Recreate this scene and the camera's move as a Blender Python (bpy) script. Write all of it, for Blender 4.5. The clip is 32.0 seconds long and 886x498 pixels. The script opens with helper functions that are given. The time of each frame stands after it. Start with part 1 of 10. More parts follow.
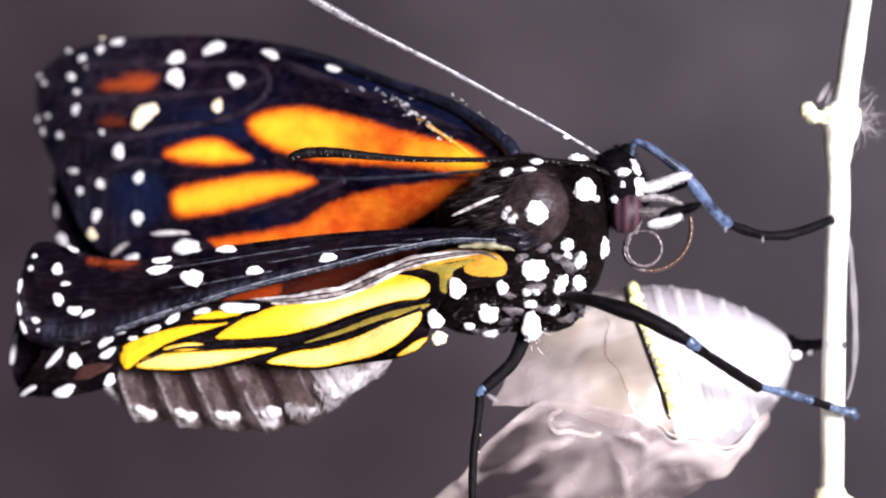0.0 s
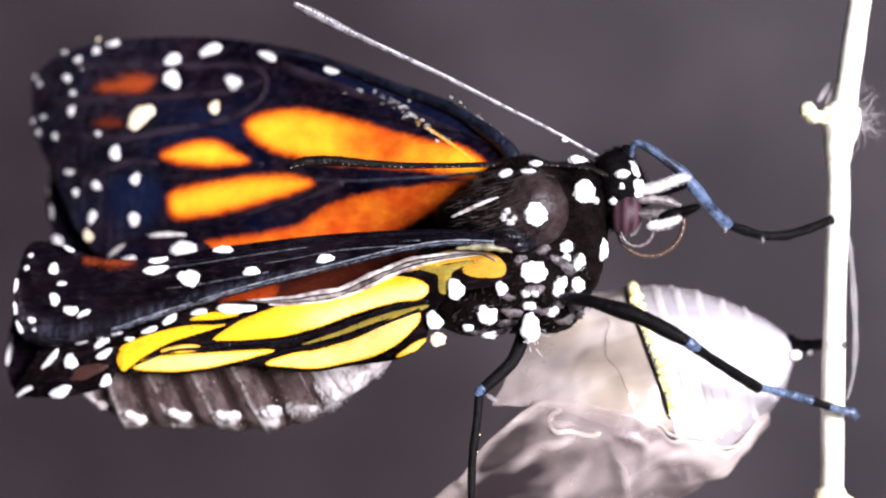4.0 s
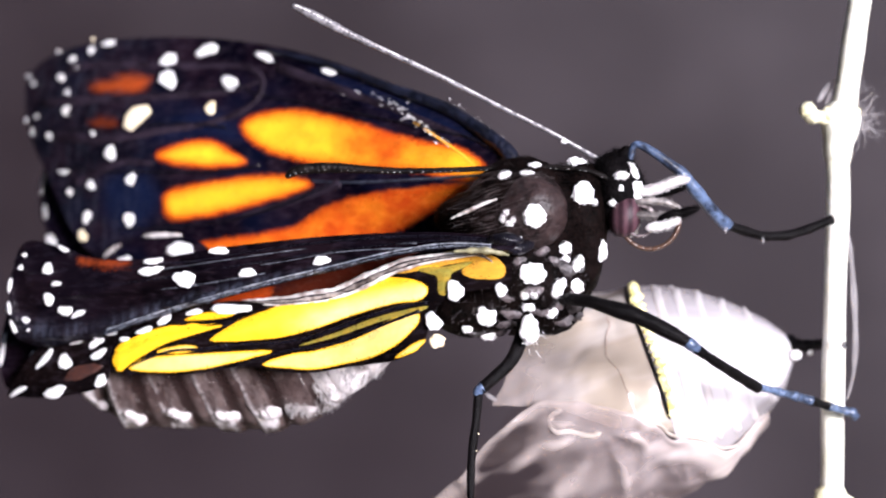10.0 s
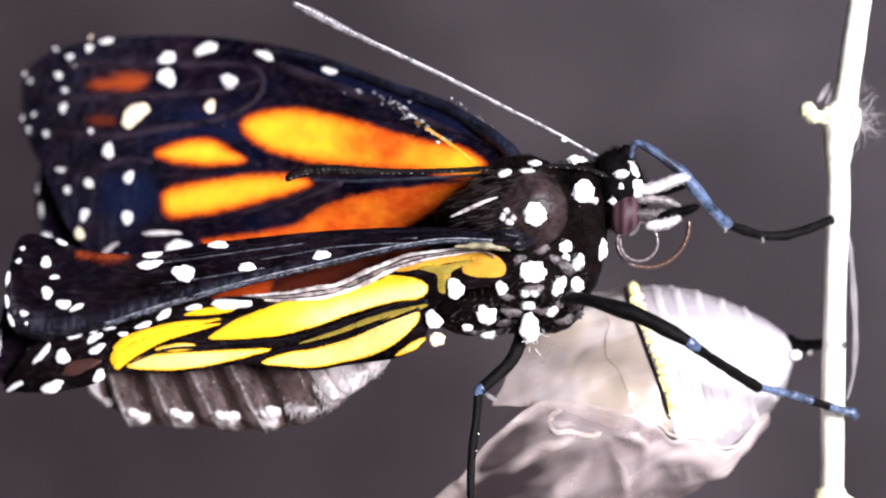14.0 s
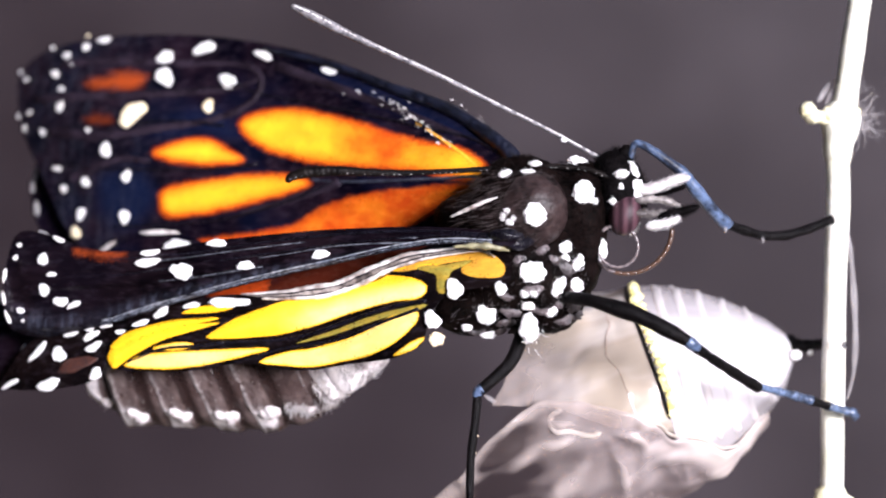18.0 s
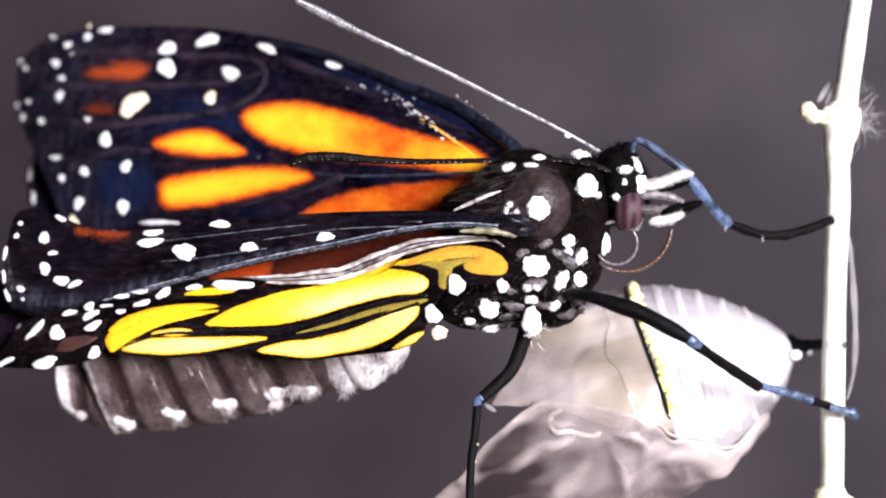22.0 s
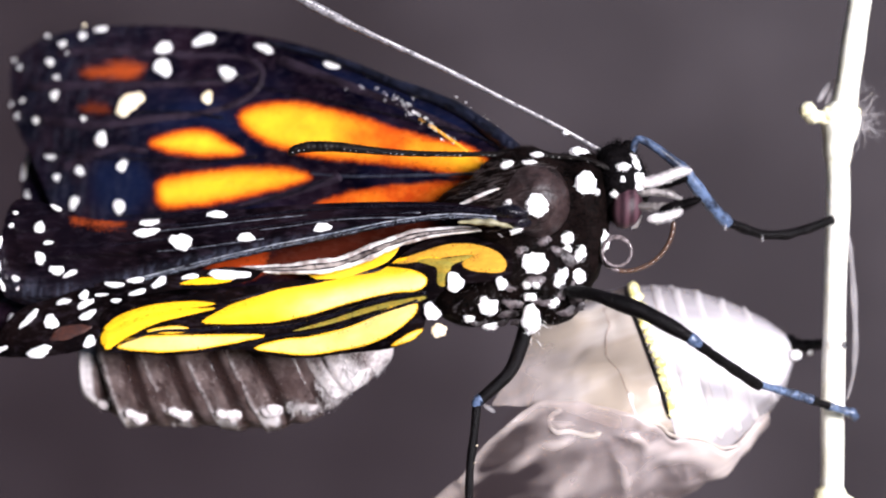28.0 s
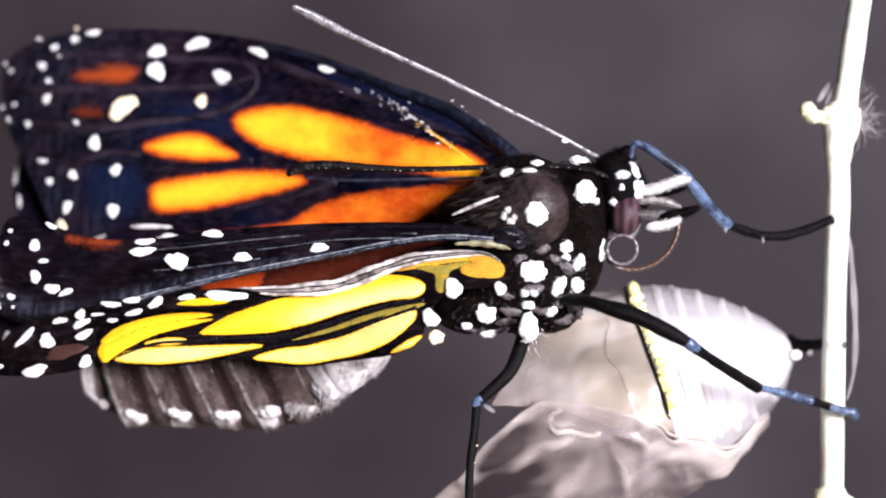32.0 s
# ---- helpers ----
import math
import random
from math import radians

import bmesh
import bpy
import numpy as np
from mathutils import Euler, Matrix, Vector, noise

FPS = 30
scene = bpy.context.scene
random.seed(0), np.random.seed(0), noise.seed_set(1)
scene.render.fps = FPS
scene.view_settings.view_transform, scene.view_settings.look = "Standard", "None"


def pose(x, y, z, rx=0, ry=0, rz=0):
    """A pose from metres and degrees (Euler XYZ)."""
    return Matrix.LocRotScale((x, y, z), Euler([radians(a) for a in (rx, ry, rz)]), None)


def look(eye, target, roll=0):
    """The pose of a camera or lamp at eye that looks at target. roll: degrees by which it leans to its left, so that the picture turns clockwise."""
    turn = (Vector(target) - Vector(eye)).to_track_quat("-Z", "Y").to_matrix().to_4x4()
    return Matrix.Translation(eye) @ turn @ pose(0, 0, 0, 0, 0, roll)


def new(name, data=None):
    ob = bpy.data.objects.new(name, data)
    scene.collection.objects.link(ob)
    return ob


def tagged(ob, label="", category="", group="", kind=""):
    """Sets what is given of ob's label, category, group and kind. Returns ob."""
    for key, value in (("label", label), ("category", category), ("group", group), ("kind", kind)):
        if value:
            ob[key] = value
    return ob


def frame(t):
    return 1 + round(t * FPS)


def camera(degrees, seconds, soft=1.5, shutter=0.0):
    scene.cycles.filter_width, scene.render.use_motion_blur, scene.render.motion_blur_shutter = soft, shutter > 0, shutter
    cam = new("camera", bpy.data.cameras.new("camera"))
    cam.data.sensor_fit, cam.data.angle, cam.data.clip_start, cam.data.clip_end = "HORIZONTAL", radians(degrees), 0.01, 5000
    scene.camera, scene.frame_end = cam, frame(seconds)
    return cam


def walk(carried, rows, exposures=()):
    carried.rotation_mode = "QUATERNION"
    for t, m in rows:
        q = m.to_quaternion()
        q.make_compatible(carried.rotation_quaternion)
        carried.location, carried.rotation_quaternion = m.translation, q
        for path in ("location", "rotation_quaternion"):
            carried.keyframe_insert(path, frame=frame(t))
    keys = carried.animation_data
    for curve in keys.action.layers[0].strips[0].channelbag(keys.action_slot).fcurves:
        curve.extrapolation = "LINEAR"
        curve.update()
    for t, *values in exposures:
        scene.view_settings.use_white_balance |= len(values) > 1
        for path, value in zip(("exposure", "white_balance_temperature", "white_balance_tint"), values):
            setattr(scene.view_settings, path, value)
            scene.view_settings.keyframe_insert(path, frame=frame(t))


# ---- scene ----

# ---------------------------------------------------------------- camera
D = 0.1482                      # lens to the butterfly
HIGH = 0.12                     # the picture's centre above the ground
cam = camera(20.0, 32.0, 2.1)
cam.data.dof.use_dof, cam.data.dof.focus_distance, cam.data.dof.aperture_fstop = True, D - 0.0025, 28.0
walk(cam, [(0.0, pose(0, -D, HIGH, 90, 0, 0)), (32.0, pose(0, -D, HIGH, 90, 0, 0))],
     exposures=[(0.0, 1.18, 5880, 19.5), (20.0, 1.16, 5890, 19), (27.0, 1.10, 5910, 17.5), (30.0, 1.06, 5900, 16), (31.0, 1.06, 5900, 16.5), (32.0, 1.06, 5910, 18)])

# ---------------------------------------------------------------- light
SUN_UP, SUN_SIDE = 9.0, 30.0   # height of the sun, and degrees to the right of the camera
world = bpy.data.worlds.new("sky")
scene.world = world
world.use_nodes = True
wn = world.node_tree
sky = wn.nodes.new("ShaderNodeTexSky")
sky.sky_type, sky.sun_disc = "NISHITA", False
sky.sun_elevation, sky.sun_rotation = radians(SUN_UP), radians(180 - SUN_SIDE)
wn.links.new(sky.outputs[0], wn.nodes["Background"].inputs[0])
wn.nodes["Background"].inputs[1].default_value = 0.05
sun = new("sun", bpy.data.lights.new("sun", "SUN"))
sun.data.energy, sun.data.angle, sun.data.color = 4.9, radians(22), (1.0, 0.96, 0.93)
ce = math.cos(radians(SUN_UP))
sun.matrix_world = look((ce * math.sin(radians(SUN_SIDE)), -ce * math.cos(radians(SUN_SIDE)), math.sin(radians(SUN_UP))), (0, 0, 0))

# ---------------------------------------------------------------- materials


class Nodes:
    """A material with a few short ways to add nodes."""

    def __init__(self, name):
        self.m = bpy.data.materials.new(name)
        self.m.use_nodes = True
        self.t = self.m.node_tree
        self.b = self.t.nodes["Principled BSDF"]
        self.co = self.t.nodes.new("ShaderNodeTexCoord").outputs["Object"]

    def put(self, value, socket):
        if isinstance(value, bpy.types.NodeSocket):
            self.t.links.new(value, socket)
        elif isinstance(value, (tuple, list)) and len(value) == 3 and len(socket.default_value) == 4:
            socket.default_value = (*value, 1)
        else:
            socket.default_value = value

    def noise(self, scale, detail=3.0, stretch=(1, 1, 1), rough=0.55, turn=0.0):
        m = self.t.nodes.new("ShaderNodeMapping")
        m.inputs["Rotation"].default_value = (0, radians(turn), 0)
        m.inputs["Scale"].default_value = stretch
        self.t.links.new(self.co, m.inputs[0])
        n = self.t.nodes.new("ShaderNodeTexNoise")
        n.inputs["Scale"].default_value, n.inputs["Detail"].default_value = scale, detail
        n.inputs["Roughness"].default_value = rough
        self.t.links.new(m.outputs[0], n.inputs["Vector"])
        return n.outputs["Fac"]

    def attr(self, name):
        n = self.t.nodes.new("ShaderNodeAttribute")
        n.attribute_name = name
        return n.outputs["Fac"]

    def math(self, op, a, b=0.0):
        n = self.t.nodes.new("ShaderNodeMath")
        n.operation = op
        self.put(a, n.inputs[0]), self.put(b, n.inputs[1])
        return n.outputs[0]

    def step(self, v, a, b, lo=0.0, hi=1.0):
        n = self.t.nodes.new("ShaderNodeMapRange")
        n.interpolation_type = "SMOOTHSTEP"
        for k, w in enumerate((v, a, b, lo, hi)):
            self.put(w, n.inputs[k])
        return n.outputs[0]

    def mix(self, f, a, b):
        n = self.t.nodes.new("ShaderNodeMix")
        n.data_type = "RGBA"
        self.put(f, n.inputs[0]), self.put(a, n.inputs[6]), self.put(b, n.inputs[7])
        return n.outputs[2]

    def bump(self, height, depth):
        n = self.t.nodes.new("ShaderNodeBump")
        n.inputs["Strength"].default_value = 1.0
        n.inputs["Distance"].default_value = depth
        self.put(height, n.inputs["Height"])
        self.put(n.outputs[0], self.b.inputs["Normal"])

    def set(self, **kw):
        for k, v in kw.items():
            self.put(v, self.b.inputs[k.replace("_", " ")])
        return self


def plain(name, a, b, scale, rough, bump=0.0, spec=0.5, fine=6.0, **kw):
    """A grained surface between two colours, with fine relief."""
    n = Nodes(name)
    big, small = n.noise(scale), n.noise(scale * fine, 4.0)
    n.set(Base_Color=n.mix(n.step(n.math("ADD", n.math("MULTIPLY", big, 0.6), n.math("MULTIPLY", small, 0.4)), 0.35, 0.65), a, b),
          Roughness=n.step(small, 0.3, 0.7, rough * 0.85, min(1.0, rough * 1.15)), Specular_IOR_Level=spec, **kw)
    if bump:
        n.bump(n.math("ADD", small, n.math("MULTIPLY", big, 1.5)), bump)
    return n.m


def wing_scales(name, dark, dark_b, hot, warm, deep, soft, sheen, rough=0.27, gloss=0.34):
    """Wing scales: dark ground, with cells whose colour runs by the tone of each cell, and a ragged edge."""
    n = Nodes(name)
    grain, cloud, streak = n.noise(5200, 2.0), n.noise(420, 3.0), n.noise(2600, 2.0, (0.25, 1, 1))
    edge = n.math("ADD", n.attr("cell"), n.math("MULTIPLY", n.math("SUBTRACT", n.math("ADD", n.math("MULTIPLY", grain, 0.5), n.math("MULTIPLY", n.noise(1700, 3.0, (0.35, 1, 1)), 0.7)), 0.6), soft * 3.0))
    inside = n.step(edge, -soft, soft)
    tone = n.math("ADD", n.attr("tone"), n.math("MULTIPLY", n.math("SUBTRACT", cloud, 0.5), 0.7))
    core = n.step(n.math("ADD", n.attr("cell"), n.math("MULTIPLY", n.math("SUBTRACT", cloud, 0.5), 0.5)), 0.05, 0.9)
    bright = n.mix(core, warm, hot)
    bright = n.mix(n.step(edge, 0.0, soft * 2.5), deep if soft > 0.1 else warm, bright)
    colour_olive = n.mix(streak, (0.30, 0.26, 0.05), (0.12, 0.10, 0.02))
    colour = n.mix(n.step(tone, 0.2, 0.95), bright, deep)
    # blown whites of the yellow cells put into their colour, with the paler peach
    colour = n.mix(n.math("MULTIPLY", n.step(n.math("ADD", n.attr("pale_glare"), n.math("MULTIPLY", n.math("SUBTRACT", cloud, 0.5), 0.5)), 0.1, 1.0), 0.85), colour, (0.97, 0.76, 0.34))
    colour = n.mix(n.step(n.attr("tone"), 0.9, 1.05), colour, (0.52, 0.26, 0.03) if soft < 0.1 else deep)
    colour = n.mix(n.step(n.attr("tone"), -0.7, -0.2), colour_olive, colour)
    colour = n.mix(n.step(n.attr("tone"), 1.15, 1.5), colour, (0.26, 0.042, 0.008))
    colour = n.mix(n.step(n.attr("tone"), 1.6, 2.0), colour, (0.040, 0.008, 0.005))
    colour = n.mix(n.math("MULTIPLY", n.step(streak, 0.3, 0.75), n.step(n.attr("tone"), 1.0, 1.4, 0.22, 0.0)), colour, warm)
    ground = n.mix(n.step(n.math("ADD", n.math("MULTIPLY", cloud, 0.7), n.math("MULTIPLY", streak, 0.3)), 0.35, 0.65), dark, dark_b)
    ground = n.mix(n.step(streak, 0.52, 0.75, 0.0, 0.5), ground, (0.016, 0.010, 0.017))
    # bluish sheen painted as random patches, then as outlined cells
    ground = n.mix(n.step(n.noise(190, 2.0), 0.46, 0.66, 0.0, 0.5), ground, sheen)
    ground = n.mix(n.step(n.math("ADD", n.attr("sky_sheen"), n.math("MULTIPLY", n.math("SUBTRACT", cloud, 0.5), 0.3)), -0.17, 0.17), ground, (0.0036, 0.0062, 0.022))
    speck = n.math("MULTIPLY", n.step(n.noise(7600, 1.0), 0.60, 0.70), n.step(edge, 0.1, soft * 5 + 0.25, 0.7, 0.12 if soft > 0.1 else 0.0))
    colour = n.mix(speck, colour, (0.06, 0.012, 0.004))
    # satin sheen of the lip and wing tip, painted into the ground colour
    ground = n.mix(n.math("MULTIPLY", n.attr("pale_glare"), n.step(n.noise(2600, 2.0, (1, 1, 0.12)), 0.42, 0.72, 0.12, 0.95)), ground, (0.045, 0.048, 0.068) if soft > 0.1 else dark)
    n.set(Base_Color=n.mix(inside, ground, colour), Roughness=n.step(grain, 0.3, 0.7, rough, rough + 0.14), Specular_IOR_Level=n.step(streak, 0.45, 0.7, gloss * 0.12, gloss))
    n.bump(n.math("ADD", n.math("MULTIPLY", streak, 1.2), grain), 0.00003)
    return n.m


BLACK = (0.0011, 0.0009, 0.0034)
PURPLE = (0.0115, 0.0058, 0.0105)
orange_wing = wing_scales("orange_wing_scales", BLACK, PURPLE, (0.97, 0.44, 0.012), (0.84, 0.22, 0.006), (0.42, 0.045, 0.004), 0.17, (0.0025, 0.0042, 0.0150))
yellow_wing = wing_scales("yellow_wing_scales", (0.0013, 0.001, 0.0013), (0.0055, 0.003, 0.003), (0.96, 0.60, 0.030), (0.95, 0.50, 0.010), (0.94, 0.47, 0.004), 0.03, (0.006, 0.004, 0.0045))
near_wing = wing_scales("near_wing_scales", (0.0012, 0.0008, 0.0014), (0.0072, 0.0040, 0.0060), (0.97, 0.44, 0.012), (0.84, 0.22, 0.006), (0.42, 0.045, 0.004), 0.17, (0.0036, 0.0025, 0.0052), 0.27, 0.2)
white_scale = plain("white_scales", (0.86, 0.85, 0.84), (0.74, 0.72, 0.70), 2600, 0.7, 0.00002)
cream_scale = plain("cream_scales", (0.90, 0.80, 0.58), (0.82, 0.64, 0.38), 2600, 0.7, 0.00002)
rust_scale = plain("rust_scales", (0.06, 0.016, 0.008), (0.02, 0.008, 0.008), 2200, 0.6, 0.00002)
vein_dark = plain("vein_black", (0.0018, 0.0015, 0.0026), (0.008, 0.007, 0.012), 1500, 0.28, 0.00003, 0.25)
fold_grey = plain("grey_fold", (0.40, 0.35, 0.32), (0.045, 0.034, 0.032), 620, 0.35, 0.00005)
fold_pale = plain("pale_fold", (0.84, 0.81, 0.78), (0.20, 0.155, 0.14), 430, 0.3, 0.00007)
fur_dark = plain("brown_black_fur", (0.0011, 0.0008, 0.0007), (0.006, 0.0036, 0.0033), 700, 0.6, 0.00008, 0.02)
fur_black = plain("black_fur", (0.0012, 0.001, 0.0011), (0.005, 0.0042, 0.0045), 900, 0.6, 0.00006, 0.02)
hair_brown = plain("brown_hair", (0.0015, 0.001, 0.001), (0.012, 0.008, 0.0072), 400, 0.5, 0.0, 0.08)
abdomen_white = plain("greyish_white_scales", (0.60, 0.56, 0.55), (0.24, 0.20, 0.195), 900, 0.7, 0.00006)
hair_white = plain("white_hair", (0.8, 0.78, 0.76), (0.6, 0.57, 0.55), 700, 0.6)
palp_grey = plain("palp_grey", (0.07, 0.06, 0.058), (0.36, 0.33, 0.31), 520, 0.4)
palp_white = plain("palp_white", (0.82, 0.80, 0.78), (0.34, 0.31, 0.31), 520, 0.6, 0.00003)
leg_black = plain("leg_black", (0.001, 0.0008, 0.0009), (0.004, 0.003, 0.0035), 1500, 0.45, 0.00008, 0.10)
leg_blue = plain("leg_blue_grey", (0.008, 0.010, 0.018), (0.095, 0.138, 0.235), 700, 0.32, 0.00003)
foot_blue = plain("foot_blue_black", (0.006, 0.008, 0.014), (0.15, 0.21, 0.34), 600, 0.35, 0.00003)
antenna_dark = plain("antenna_black", (0.002, 0.0016, 0.0016), (0.008, 0.006, 0.0055), 2000, 0.36, 0.00002, 0.1)
antenna_white = plain("antenna_white", (0.24, 0.23, 0.24), (0.035, 0.032, 0.035), 2000, 0.5, 0.00003)
tongue = plain("proboscis_brown", (0.030, 0.015, 0.009), (0.080, 0.042, 0.026), 900, 0.3)
stem_mat = plain("straw_stem", (0.90, 0.88, 0.68), (0.94, 0.93, 0.84), 500, 0.55, 0.00005)
bud_mat = plain("stem_bud", (0.72, 0.66, 0.36), (0.86, 0.83, 0.62), 900, 0.6, 0.00008)
gold = plain("gold_dots", (0.78, 0.66, 0.14), (0.9, 0.84, 0.5), 1500, 0.3)


def eye_surface():
    n = Nodes("striped_eye")
    w = n.t.nodes.new("ShaderNodeTexWave")
    w.bands_direction = "X"
    w.inputs["Scale"].default_value, w.inputs["Distortion"].default_value = 560, 3.0
    w.inputs["Detail Scale"].default_value = 300
    n.t.links.new(n.co, w.inputs["Vector"])
    n.set(Base_Color=n.mix(n.step(w.outputs["Fac"], 0.3, 0.75), (0.022, 0.009, 0.013), (0.070, 0.033, 0.042)), Roughness=0.5, Specular_IOR_Level=0.25)
    n.bump(n.noise(9000, 1.0), 0.00002)
    return n.m


eye_mat = eye_surface()


def abdomen_surface():
    n = Nodes("abdomen_scales")
    grain, cloud = n.noise(3800, 3.0), n.noise(500, 3.0)
    pale = n.math("ADD", n.attr("pale"), n.math("MULTIPLY", n.math("SUBTRACT", grain, 0.5), 0.45))
    col = n.mix(n.step(cloud, 0.3, 0.7), (0.045, 0.029, 0.027), (0.14, 0.104, 0.097))
    col = n.mix(n.step(n.attr("pale"), -0.4, 0.0), (0.020, 0.011, 0.010), col)
    n.set(Base_Color=n.mix(n.step(pale, 0.25, 0.85), col, (0.78, 0.73, 0.72)), Roughness=n.step(cloud, 0.3, 0.7, 0.24, 0.42))
    n.bump(n.math("ADD", grain, n.math("MULTIPLY", cloud, 1.5)), 0.00007)
    return n.m


abdomen_mat = abdomen_surface()


def shell_surface(name, clear, tint, highlight=0.0):
    """Thin papery husk: part clear, part milky, with the flank's highlight painted as a milkier band."""
    n = Nodes(name)
    uv = n.t.nodes.new("ShaderNodeCombineXYZ")
    n.put(n.math("MULTIPLY", n.attr("along"), 0.06), uv.inputs[0]), n.put(n.math("MULTIPLY", n.attr("round"), 0.034), uv.inputs[1])
    lengthwise = n.t.nodes.new("ShaderNodeTexNoise")
    lengthwise.inputs["Scale"].default_value, lengthwise.inputs["Detail"].default_value = 1.3, 3.0
    n.put(uv.outputs[0], lengthwise.inputs["Vector"])
    cloud = n.math("ADD", n.math("MULTIPLY", n.noise(190, 2.0), 0.4), n.math("MULTIPLY", lengthwise.outputs["Fac"], 0.6))
    fine = n.noise(1500, 4.0, (1, 1, 0.5))
    col = n.mix(n.step(cloud, 0.38, 0.72), tint, (0.86, 0.83, 0.84) if tint[0] > 0.6 else (0.74, 0.67, 0.65))
    # tan and clearer towards the open end
    end_tan = n.step(n.math("ADD", n.attr("along"), n.math("MULTIPLY", n.math("SUBTRACT", lengthwise.outputs["Fac"], 0.5), 9.0)), 11.0, 19.0)
    col = n.mix(n.math("MULTIPLY", end_tan, 0.8), col, (0.52, 0.44, 0.41))
    double = n.step(n.math("ADD", n.attr("fold"), n.math("MULTIPLY", n.math("SUBTRACT", cloud, 0.5), 0.5)), 0.1, 0.7)
    col = n.mix(n.math("MULTIPLY", double, 0.6), col, (0.74, 0.66, 0.60))
    n.set(Base_Color=col, Roughness=0.2, Specular_IOR_Level=0.6)
    n.bump(n.math("ADD", fine, n.math("MULTIPLY", cloud, 1.0)), 0.00003)
    tl, tp = n.t.nodes.new("ShaderNodeBsdfTranslucent"), n.t.nodes.new("ShaderNodeBsdfTransparent")
    n.put(col, tl.inputs[0])
    tp.inputs[0].default_value = (0.95, 0.93, 0.92, 1)
    a, b = n.t.nodes.new("ShaderNodeMixShader"), n.t.nodes.new("ShaderNodeMixShader")
    a.inputs[0].default_value = 0.28
    n.put(n.math("ADD", n.step(cloud, 0.38, 0.62, min(0.85, clear * 1.25), min(0.8, clear * 0.62)), n.math("SUBTRACT", n.math("MULTIPLY", end_tan, 0.36), n.math("MULTIPLY", double, 0.42))), b.inputs[0])
    # broad highlight of the flank, painted as a less clear band
    if highlight:
        turn = n.math("ADD", n.attr("round"), n.math("MULTIPLY", n.math("SUBTRACT", cloud, 0.5), 90))
        b.inputs[0].default_value = clear
        n.put(n.math("SUBTRACT", clear, n.math("MULTIPLY", highlight, n.math("MULTIPLY", n.step(turn, 28, 66), n.step(turn, 112, 138, 1.0, 0.0)))), b.inputs[0])
    n.t.links.new(n.b.outputs[0], a.inputs[1]), n.t.links.new(tl.outputs[0], a.inputs[2])
    n.t.links.new(a.outputs[0], b.inputs[1]), n.t.links.new(tp.outputs[0], b.inputs[2])
    n.t.links.new(b.outputs[0], n.t.nodes["Material Output"].inputs[0])
    return n.m


shell_mat = shell_surface("chrysalis_shell", 0.68, (0.80, 0.77, 0.80), 0.42)
flap_mat = shell_surface("chrysalis_flap", 0.45, (0.66, 0.57, 0.46))
milky_mat = shell_surface("chrysalis_milky", 0.86, (0.50, 0.42, 0.41))
tan_mat = shell_surface("chrysalis_tan", 0.52, (0.46, 0.35, 0.27))
rib_mat = shell_surface("chrysalis_rib", 0.45, (0.86, 0.83, 0.82))
tongue_tip = plain("proboscis_grey", (0.05, 0.040, 0.040), (0.17, 0.14, 0.142), 900, 0.2)
silk_mat = shell_surface("silk", 1.25, (0.75, 0.73, 0.74))


def wall_surface():
    n = Nodes("grey_wall")
    big, mid, fine = n.noise(14, 2.0, (1, 1, 0.6)), n.noise(55, 3.0), n.noise(900, 3.0)
    smear = n.noise(26, 3.0, (0.35, 1, 1.3), 0.5, 28)
    f = n.math("ADD", n.math("MULTIPLY", big, 0.45), n.math("ADD", n.math("MULTIPLY", mid, 0.15), n.math("MULTIPLY", smear, 0.4)))
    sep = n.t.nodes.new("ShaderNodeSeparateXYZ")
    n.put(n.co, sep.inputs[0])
    # backdrop falloff put into the colour: darker at left, paler at upper right
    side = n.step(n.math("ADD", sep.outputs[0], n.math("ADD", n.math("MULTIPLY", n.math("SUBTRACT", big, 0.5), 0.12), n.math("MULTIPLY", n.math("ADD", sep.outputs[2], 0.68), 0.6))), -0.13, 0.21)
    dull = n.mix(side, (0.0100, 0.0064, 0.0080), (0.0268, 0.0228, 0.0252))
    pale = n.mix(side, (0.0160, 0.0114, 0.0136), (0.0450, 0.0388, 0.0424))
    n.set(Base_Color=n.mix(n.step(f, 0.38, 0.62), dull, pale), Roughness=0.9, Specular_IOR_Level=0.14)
    n.bump(fine, 0.0003)
    return n.m


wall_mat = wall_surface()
soil_mat = plain("dry_soil", (0.10, 0.075, 0.055), (0.20, 0.16, 0.12), 30, 0.95, 0.004, 0.2)

# ---------------------------------------------------------------- mesh helpers
MM = 0.001


def mesh(name, verts, faces, mat, attrs=None, smooth=True):
    me = bpy.data.meshes.new(name)
    me.from_pydata([tuple(v) for v in np.asarray(verts, float) * MM], [], faces)
    if smooth:
        me.polygons.foreach_set("use_smooth", [True] * len(me.polygons))
    me.materials.append(mat)
    for key, values in (attrs or {}).items():
        me.attributes.new(key, "FLOAT", "POINT").data.foreach_set("value", np.asarray(values, np.float32))
    me.update()
    return me


def part(name, geo, mat, parent, label="", at=(0, 0, 0), attrs=None, smooth=True):
    """One mesh object under a thing or a part; geo is (verts, faces) in millimetres round at."""
    ob = new(name, mesh(name, geo[0], geo[1], mat, attrs, smooth))
    ob.parent = parent
    ob.location = [c * MM for c in at]
    return tagged(ob, label)


def thing(name, at, label, category, group="", kind=""):
    ob = new(name)
    ob.location = [c * MM for c in at]
    ob.empty_display_size = 0.005
    return tagged(ob, label, category, group, kind)


